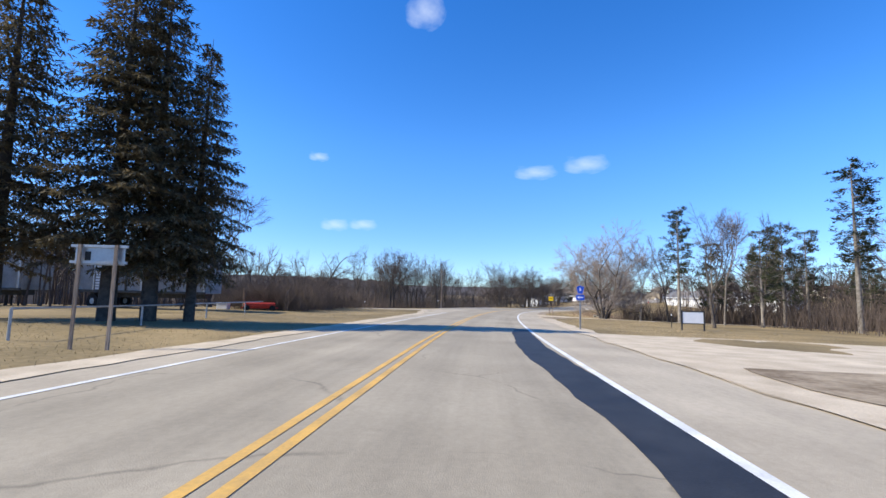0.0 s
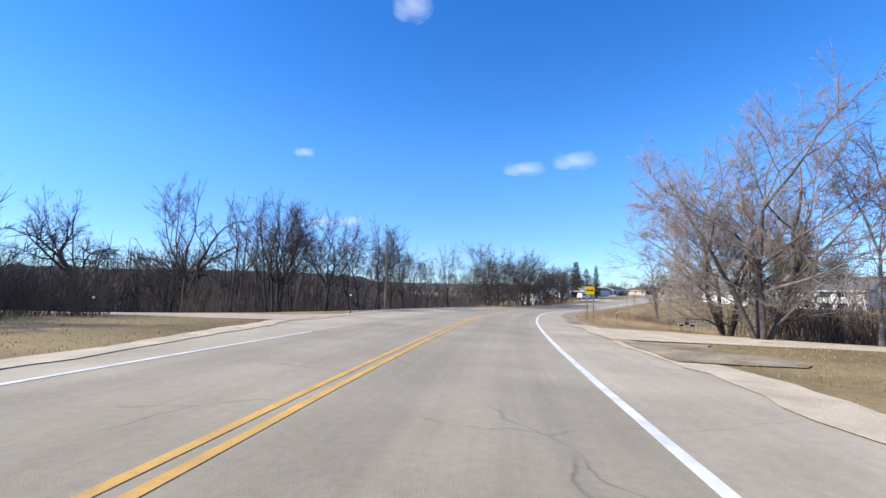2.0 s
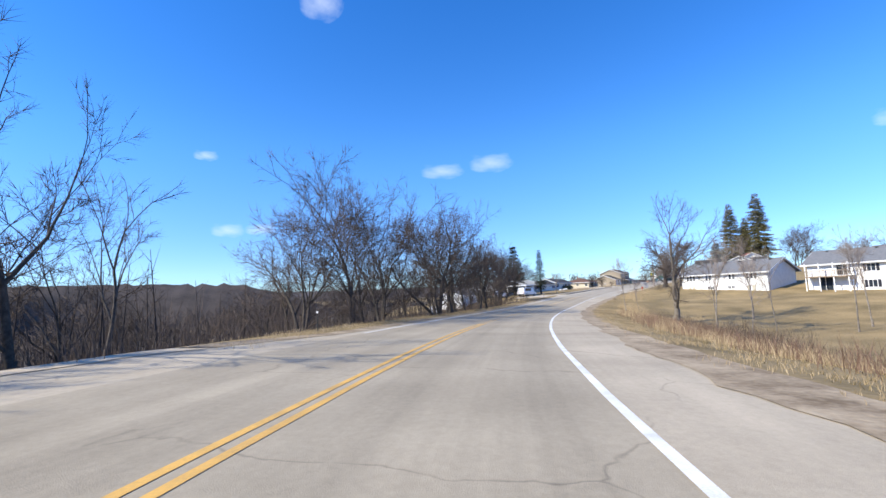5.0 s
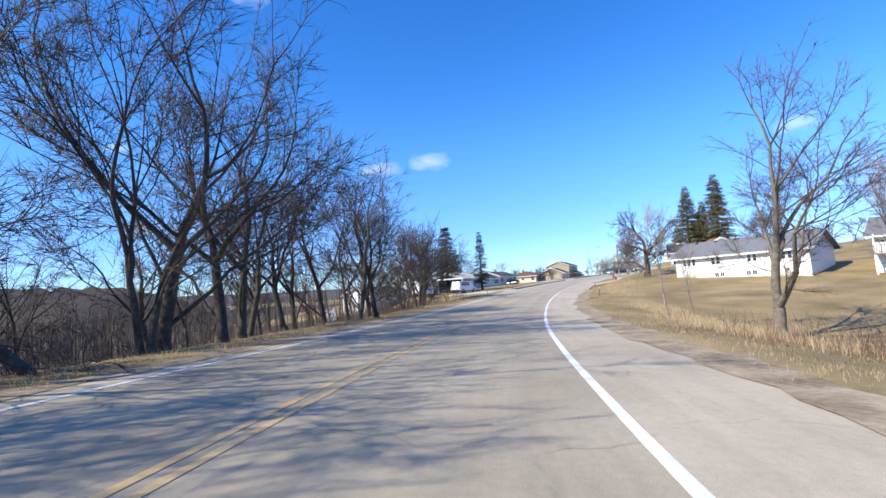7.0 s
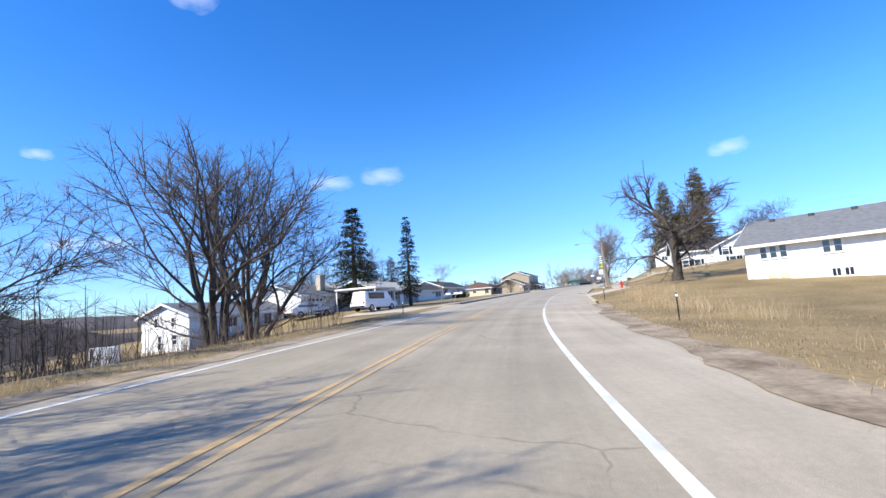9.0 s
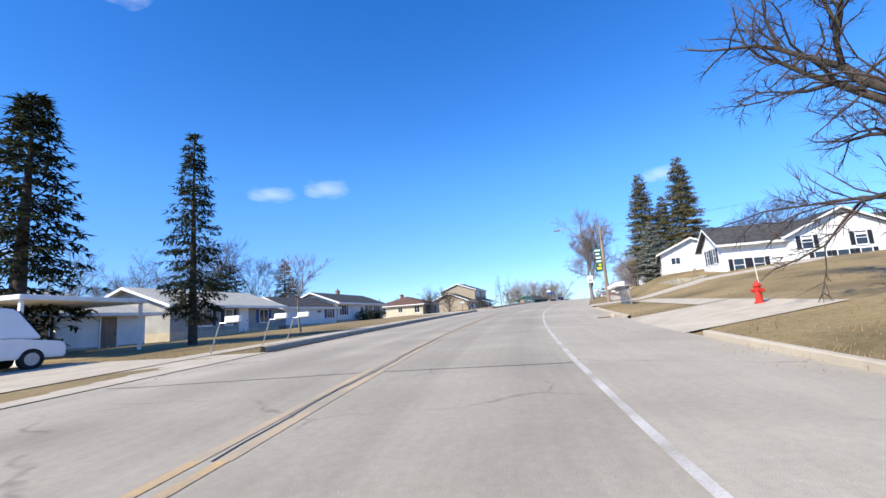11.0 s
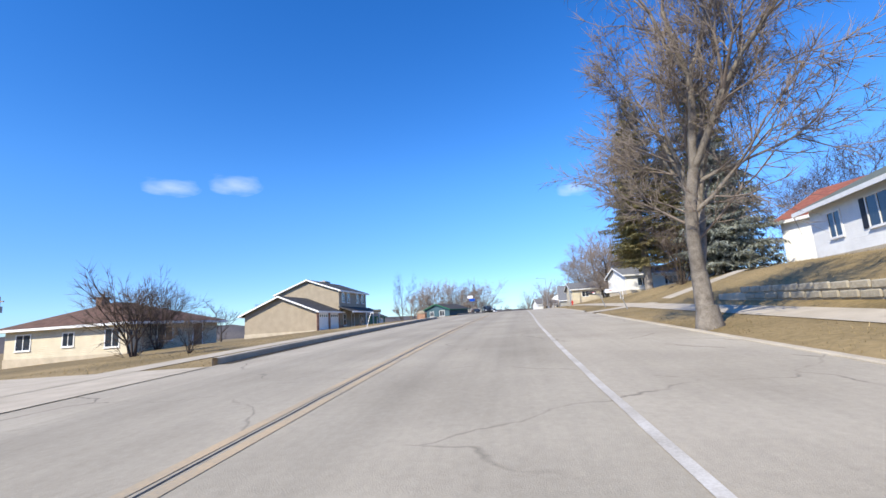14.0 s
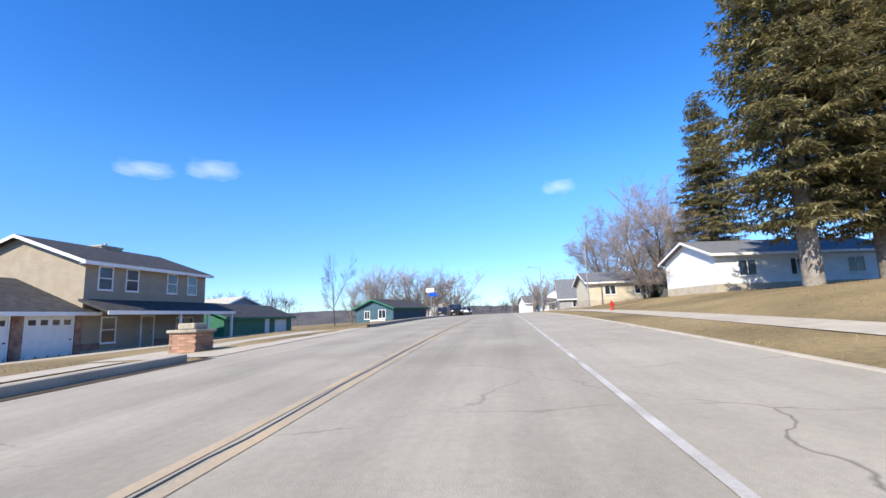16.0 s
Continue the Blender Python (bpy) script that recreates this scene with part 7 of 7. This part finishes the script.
def mailbox(s, u, turn, label, body="steel_dark", arm=True, post="galvanised"):
    mb = thing("mailbox", place(s, u, turn), label, "mailbox")
    b = bmesh.new()
    prof = [(-0.09, 0), (0.09, 0), (0.09, 0.12)] + [(0.09 * math.cos(radians(a)), 0.12 + 0.09 * math.sin(radians(a))) for a in range(30, 180, 30)] + [(-0.09, 0.12)]
    f = [b.verts.new((-0.26, y, z + 1.05)) for y, z in prof]
    k = [b.verts.new((0.26, y, z + 1.05)) for y, z in prof]
    b.faces.new(f)
    b.faces.new(k[::-1])
    for i in range(len(prof)):
        j = (i + 1) % len(prof)
        b.faces.new((f[i], k[i], k[j], f[j]))
    bo = part("box", b, M[body], mb)
    part("door", box(-0.275, -0.26, -0.08, 0.08, 1.06, 1.24), M[body], bo)
    part("flag", box(-0.05, 0.12, -0.105, -0.095, 1.16, 1.2), M["red"], bo)
    part("plate_mark", box(0.02, 0.2, -0.1, -0.09, 1.08, 1.16), M["sign_white"], bo)
    if arm:
        part("arm", rod((-0.2, 0, 1.03), (0.5, 0, 1.03), 0.025, sides=8), M[post], mb)
        part("post", rod((0.5, 0, 1.03), (0.85, 0, 0.0), 0.025, sides=8), M[post], mb)
    else:
        part("post", box(-0.05, 0.05, -0.05, 0.05, -0.3, 1.05), M["wood_pole"], mb)
    return mb


mailbox(226.0, 9.0, 0, "black mailbox with red flag on a bent pipe arm")
mailbox(257.2, 8.1, 0, "black mailbox with red flag on a bent pipe arm")
mailbox(249.7, 7.95, 0, "white mailbox on a bent pipe arm beside the driveway", "car_white")
mailbox(255.6, -7.7, 180, "black mailbox on a bent white pipe arm by the kerb", "steel_dark", True, "trim_white")
mailbox(224.6, -7.0, 180, "grey mailbox on a square wooden post", "galvanised", False)
mailbox(186.5, -6.9, 180, "white mailbox on a bent pipe arm by the kerb", "car_white", True)
mailbox(189.5, -6.9, 180, "white mailbox on a bent pipe arm by the kerb", "car_white", True)
mailbox(191.5, -7.0, 180, "white mailbox on a bent pipe arm by the kerb", "car_white", True)

# rack of newspaper boxes on bent posts, by the concrete drive
rk = thing("mailbox_rack", place(204.6, 8.9, 0), "row of bent pipe mailbox posts under a long white box", "mailbox rack")
for k in range(6):
    y = -2.0 + k * 0.8
    part("leg", rod((0.12, y, -0.2), (0.02, y, 0.95), 0.035, sides=8), M["galvanised"], rk)
    part("arm", rod((0.02, y, 0.95), (-0.5, y, 1.12), 0.03, sides=8), M["galvanised"], rk)
    bx = part("box", box(-0.72, -0.2, y - 0.36, y + 0.36, 1.1, 1.4, 0.03), M["car_white"], rk)
    part("door", box(-0.735, -0.72, y - 0.32, y + 0.32, 1.14, 1.36), M["sign_white"], bx)


def hydrant(s, u, label):
    hy = thing("fire_hydrant", place(s, u, 0), label, "fire hydrant", "hydrants")
    b = rod((0, 0, -0.1), (0, 0, 0.55), 0.11, 0.1, 14)
    rod((0, 0, 0.0), (0, 0, 0.05), 0.16, sides=14, bm=b)
    rod((0, 0, 0.55), (0, 0, 0.59), 0.14, sides=14, bm=b)
    bo = part("barrel", b, M["red"], hy)
    part("bonnet", rod((0, 0, 0.59), (0, 0, 0.73), 0.11, 0.03, 14), M["red"], hy)
    for d in ((-0.2, 0), (0.2, 0), (0, -0.21)):
        part("nozzle", rod((0, 0, 0.42), (d[0], d[1], 0.42), 0.06, sides=10), M["red"], bo)
    part("flag_rod", rod((0.08, 0, 0.5), (0.02, 0, 1.5), 0.012, sides=6), M["sign_white"], hy)


hydrant(188.8, 10.4, "red fire hydrant with a white marker rod in the grass")
hydrant(station(151.5, 229.9)[0], station(151.5, 229.9)[1], "red fire hydrant with a white marker rod in the grass")

# rusty storm drain in the gutter
sd = thing("storm_drain", place(194.6, 6.35, 0, 0.0), "rusty iron storm drain grate in the gutter", "drain")
for x0, x1, y0, y1 in ((-0.26, 0.26, -0.48, -0.42), (-0.26, 0.26, 0.42, 0.48), (-0.26, -0.21, -0.42, 0.42), (0.21, 0.26, -0.42, 0.42)):
    part("frame_bar", box(x0, x1, y0, y1, -0.05, 0.022), M["rust"], sd)
for k in range(9):
    part("slat", box(-0.21, 0.21, -0.39 + k * 0.09, -0.345 + k * 0.09, -0.03, 0.018), M["rust"], sd)
part("hood", box(0.28, 0.44, -0.5, 0.5, -0.05, 0.15, 0.03), M["concrete"], sd)

# brick pier at the tan house's drive
bpier = thing("brick_pier", place(*station(124.4, 231.4), 0, -0.2), "square reddish brick drive pier with a stone cap", "pier")
rgb = random.Random(4)
shared = {}
for r in range(8):
    for side in range(4):
        for c in range(3):
            off = -0.3 + c * 0.3 + (0.1 if r % 2 else 0) - 0.05
            key = "b"
            if key not in shared:
                shared[key] = mesh_of("brick", [(-0.14, -0.02, 0), (0.14, -0.02, 0), (0.14, 0.05, 0), (-0.14, 0.05, 0), (-0.14, -0.02, 0.09), (0.14, -0.02, 0.09), (0.14, 0.05, 0.09), (-0.14, 0.05, 0.09)],
                                      [(0, 1, 5, 4), (1, 2, 6, 5), (2, 3, 7, 6), (3, 0, 4, 7), (4, 5, 6, 7), (3, 2, 1, 0)], M["brick_piece"])
            part("brick", shared[key], None, bpier, m=Matrix.Rotation(side * math.pi / 2, 4, "Z") @ Matrix.Translation((off * 0.9, -0.42, r * 0.1)))
part("core", box(-0.4, 0.4, -0.4, 0.4, -0.4, 0.8), M["concrete"], bpier)
part("cap", box(-0.52, 0.52, -0.52, 0.52, 0.8, 0.9, 0.02), M["stone"], bpier)
part("lamp_base", box(-0.3, 0.3, -0.3, 0.3, 0.9, 1.1, 0.03), M["stone"], bpier)

# hand rail, utility box, wagon-wheel yard ornament
hr = thing("hand_rail", place(266.6, 12.1, 0), "white pipe hand rail in the lawn", "rail")
for y in (-0.6, 0.5):
    part("post", rod((0, y, -0.2), (0, y, 0.7 + 0.3 * (y > 0)), 0.025, sides=8), M["trim_white"], hr)
part("top_rail", rod((0, -0.6, 0.7), (0, 0.5, 1.0), 0.025, sides=8), M["trim_white"], hr)
ub = thing("utility_box", Matrix.Translation((30.8, 176.0, ground_z(30.8, 176.0))) @ Matrix.Rotation(radians(-10), 4, "Z"), "white metal storage box beside the house", "utility box")
part("cabinet", box(-0.9, 0.9, -0.6, 0.6, -0.3, 1.7, 0.04), M["car_white"], ub)
part("door", box(-0.8, 0.8, -0.62, -0.6, 0.1, 1.6), M["trim_white"], ub)

# stone terrace with steps by the white split-level house
ter = thing("stone_terrace", Matrix.Translation((101.5, 181.5, 0)) @ Matrix.Rotation(radians(46), 4, "Z"), "tan stone terrace wall with rough blocks below the white house", "terrace")
rg2 = random.Random(12)
for k in range(9):
    for r in range(2):
        part("stone", box(-0.42, 0.42, -0.25, 0.25, -0.22, 0.22, 0.07), M["stone"], ter, m=Matrix.Translation((-3.5 + k * 0.86 + 0.3 * r, rg2.uniform(-.06, .06), 0.2 + r * 0.42 - 0.15)) @ Matrix.Rotation(rg2.uniform(-.1, .1), 4, "Z"))
part("fill", box(-3.9, 4.2, 0.2, 2.4, -0.8, 0.55), M["stone"], ter)
ww = thing("wagon_wheel", Matrix.Translation((100.2, 180.4, ground_z(100.2, 180.4) + 0.42)) @ Matrix.Rotation(radians(46), 4, "Z"), "old wooden wagon wheel leaning on the terrace", "ornament")
rim = bmesh.new()
for k in range(16):
    a, c = 2 * math.pi * k / 16, 2 * math.pi * (k + 1) / 16
    rod((0.42 * math.cos(a), 0, 0.42 * math.sin(a)), (0.42 * math.cos(c), 0, 0.42 * math.sin(c)), 0.03, sides=6, bm=rim)
part("rim", rim, M["wood_pole"], ww)
part("hub", rod((0, -0.07, 0), (0, 0.07, 0), 0.07, sides=10), M["wood_pole"], ww)
for k in range(8):
    a = math.pi * k / 4
    part("spoke", rod((0.05 * math.cos(a), 0, 0.05 * math.sin(a)), (0.41 * math.cos(a), 0, 0.41 * math.sin(a)), 0.016, sides=6), M["wood_pole"], ww)


# red and white farm machine and white posts behind the lawn
fm = thing("farm_machine", Matrix.Translation((-14.0, 34.6, ground_z(-14, 34.6))) @ Matrix.Rotation(radians(20), 4, "Z"), "red flat implement parked on the grass", "implement")
part("deck", box(-1.1, 1.1, -0.6, 0.6, 0.3, 0.62, 0.05), M["red"], fm)
part("frame", box(-1.3, 1.3, -0.5, -0.4, 0.2, 0.3), M["red"], fm)
for x in (-0.9, 0.9):
    part("wheel", rod((x, -0.7, 0.22), (x, -0.55, 0.22), 0.22, sides=14), M["rubber"], fm)
for x, y in ((-15.6, 35.4), (-12.5, 36.2)):
    gp = thing("fence_post", Matrix.Translation((x, y, ground_z(x, y))), "grey wooden post standing in the grass", "post")
    part("post", box(-0.09, 0.09, -0.09, 0.09, -0.3, 1.7, 0.02), M["wood_pole"], gp)
wd = thing("salt_bin", Matrix.Translation((-16.8, 34.6, ground_z(-16.8, 34.6))), "small white crate on the grass", "crate")
part("crate", box(-0.4, 0.4, -0.3, 0.3, 0, 0.45, 0.03), M["car_white"], wd)
part("lid", box(-0.43, 0.43, -0.33, 0.33, 0.45, 0.52, 0.02), M["sign_white"], wd)
pf = thing("pipe_fence", Matrix.Identity(4), "low grey pipe rail round the trailers", "rail")
prev = None
for k in range(12):
    x, y = -10.5 - 0.2 * k, 11.0 + k * 1.9
    c = Vector((x, y, ground_z(x, y) + 0.75))
    if prev:
        part("rail", rod(prev, c, 0.03, sides=6), M["galvanised"], pf)
    if k % 3 == 0:
        part("post", rod(c - Vector((0, 0, 1.0)), c, 0.035, sides=6), M["galvanised"], pf)
    prev = c


def car(x, y, yaw, paint, label, length=4.6, width=1.85, height=1.6, van=False):
    z = ground_z(x, y)
    ob = thing("van" if van else "car", Matrix.Translation((x, y, z + 0.02)) @ Matrix.Rotation(radians(yaw), 4, "Z"), label, "car", "parked cars")
    L, H, Wd = length / 2, height, width / 2
    low = [(-L, 0.35), (L, 0.35), (L, 0.75), (L * 0.96, 0.85), (L * 0.5, 0.98), (-L * 0.95, 1.0), (-L, 0.8)]
    cab = [(L * 0.5, 0.97), (L * 0.18, H - 0.04), (0, H), (-L * 0.62, H), (-L * 0.92, 0.98)] if not van else [(L * 0.75, 0.97), (L * 0.5, H - 0.05), (L * 0.4, H), (-L * 0.9, H), (-L * 0.97, 0.98)]

    def hull(prof, w0, w1, zmax):
        b = bmesh.new()
        rows = []
        for sgn in (-1, 1):
            rows.append([b.verts.new((px, sgn * (w0 + (w1 - w0) * max(0, (pz - 0.9) / (zmax - 0.9))), pz)) for px, pz in prof])
        b.faces.new(rows[0])
        b.faces.new(rows[1][::-1])
        n = len(prof)
        for i in range(n):
            b.faces.new((rows[0][i], rows[1][i], rows[1][(i + 1) % n], rows[0][(i + 1) % n]))
        bmesh.ops.bevel(b, geom=list(b.edges), offset=0.05, segments=2, affect="EDGES")
        return b
    part("body", hull(low, Wd, Wd, H), M[paint], ob)
    cb = part("cabin", hull(cab, Wd * 0.95, Wd * 0.78, H), M[paint], ob)
    for sgn in (-1, 1):
        part("side_glass", box(-L * 0.72, L * 0.22, sgn * Wd * 0.885 - 0.02, sgn * Wd * 0.885 + 0.02, 1.05, H - 0.16, 0.01), M["glass"], cb)
    b = bmesh.new()
    xa, xb = (L * 0.49, L * 0.2) if not van else (L * 0.74, L * 0.53)
    vs = [b.verts.new(p) for p in ((xa + .03, -Wd * 0.85, 1.02), (xa + .03, Wd * 0.85, 1.02), (xb + .03, Wd * 0.74, H - 0.08), (xb + .03, -Wd * 0.74, H - 0.08))]
    b.faces.new(vs)
    part("windscreen", b, M["glass"], cb)
    for x0 in (-L * 0.62, L * 0.64):
        for sgn in (-1, 1):
            wh2 = part("wheel", rod((x0, sgn * (Wd - 0.2), 0.33), (x0, sgn * (Wd + 0.01), 0.33), 0.33, sides=20), M["rubber"], ob)
            part("rim", rod((x0, sgn * (Wd - 0.1), 0.33), (x0, sgn * (Wd + 0.02), 0.33), 0.2, sides=14), M["galvanised"], wh2)
    for sgn in (-1, 1):
        part("headlight", box(L - 0.06, L + 0.012, sgn * Wd * 0.72 - 0.17, sgn * Wd * 0.72 + 0.17, 0.62, 0.76, 0.02), M["sign_white"], ob)
        part("tail_light", box(-L - 0.012, -L + 0.05, sgn * Wd * 0.78 - 0.1, sgn * Wd * 0.78 + 0.1, 0.72, 0.92, 0.02), M["red"], ob)
    part("bumper", box(L - 0.02, L + 0.05, -Wd * 0.92, Wd * 0.92, 0.38, 0.54, 0.03), M["rubber"], ob)
    part("bumper", box(-L - 0.05, -L + 0.02, -Wd * 0.92, Wd * 0.92, 0.38, 0.54, 0.03), M["rubber"], ob)
    return ob


car(53.2, 176.6, 35, "car_white", "white van parked in a front drive", 5.2, 1.95, 1.95, True)
car(46.9, 178.0, 20, "car_white", "white car parked beside the garage", 4.4, 1.8, 1.4)
car(50.4, 190.5, 50, "car_dark", "dark pickup parked under the spruce", 5.0, 1.9, 1.7)
p = spot(322, -4.6)
car(p.x, p.y, 232, "car_dark", "dark car standing at the far kerb", 4.7, 1.85, 1.65)
for s, u, pt in ((331, -5.4, "car_white"), (337, -8.5, "car_dark"), (342, -5.5, "car_white"), (352, 15.5, "car_white"), (358, 14.5, "car_dark"), (350, -5.4, "car_dark"), (346, -10, "red")):
    p = spot(s, u)
    car(p.x, p.y, 232 if u < 0 else 52, pt, "parked car far down the street")

# shop sign pole and street bins near the teal shop
ss = thing("pole_sign", Matrix.Translation((164.5, 263.5, ground_z(164.5, 263.5))) @ Matrix.Rotation(radians(-50), 4, "Z"), "white and blue shop sign on a pole", "sign")
part("pole", rod((0, 0, -0.3), (0, 0, 4.6), 0.07, sides=10), M["galvanised"], ss)
part("panel", box(-0.7, 0.5, -0.08, 0.08, 3.6, 4.2, 0.02), M["sign_white"], ss)
part("panel", box(-0.3, 0.9, -0.07, 0.07, 3.0, 3.5, 0.02), M["sign_blue"], ss)
ws = thing("pole_sign", place(348, 12.0, 0), "white arrow-shaped sign on posts beside the street", "sign")
part("panel", extrude_xz(bmesh.new(), [(-1.2, 2.6), (0.9, 2.2), (0.9, 3.8), (-0.2, 3.4)], 0.1), M["sign_white"], ws)
for x in (-0.5, 0.6):
    part("post", box(x - 0.05, x + 0.05, 0, 0.08, -0.3, 2.8), M["wood_pole"], ws)
for x, y, h in ((80.2, 211.4, 1.4), (82.9, 213.9, 1.4), (174.9, 238.8, 2.6), (172.2, 234.7, 2.2)):
    b = bmesh.new()
    sh = thing("hedge", Matrix.Translation((x, y, ground_z(x, y))), "dark clipped evergreen bush by the front wall", "shrub", "front bushes")
    rgh = random.Random(int(x * 10))
    v, f = [], []
    for k in range(1500):
        d = Vector((rgh.gauss(0, 1), rgh.gauss(0, 1), rgh.gauss(0, 1))).normalized()
        q = Vector((d.x * 1.3, d.y * 0.9, (d.z * 0.5 + 0.5) * h)) * rgh.uniform(0.8, 1.0)
        t = Vector((rgh.uniform(-1, 1), rgh.uniform(-1, 1), rgh.uniform(-1, 1))).normalized() * 0.11
        o = d.cross(t).normalized() * 0.05
        j = len(v)
        v += [q - o, q + t, q + o]
        f.append((j, j + 1, j + 2))
    part("foliage", mesh_of("foliage", v, f, M["needle_dark"]), None, sh)
    part("core", mesh_of("core", *tubes([(Vector((0, 0, -0.1)), Vector((0, 0, h * 0.6)), 0.5, 0.3)]), M["needle_dark"]), None, sh)
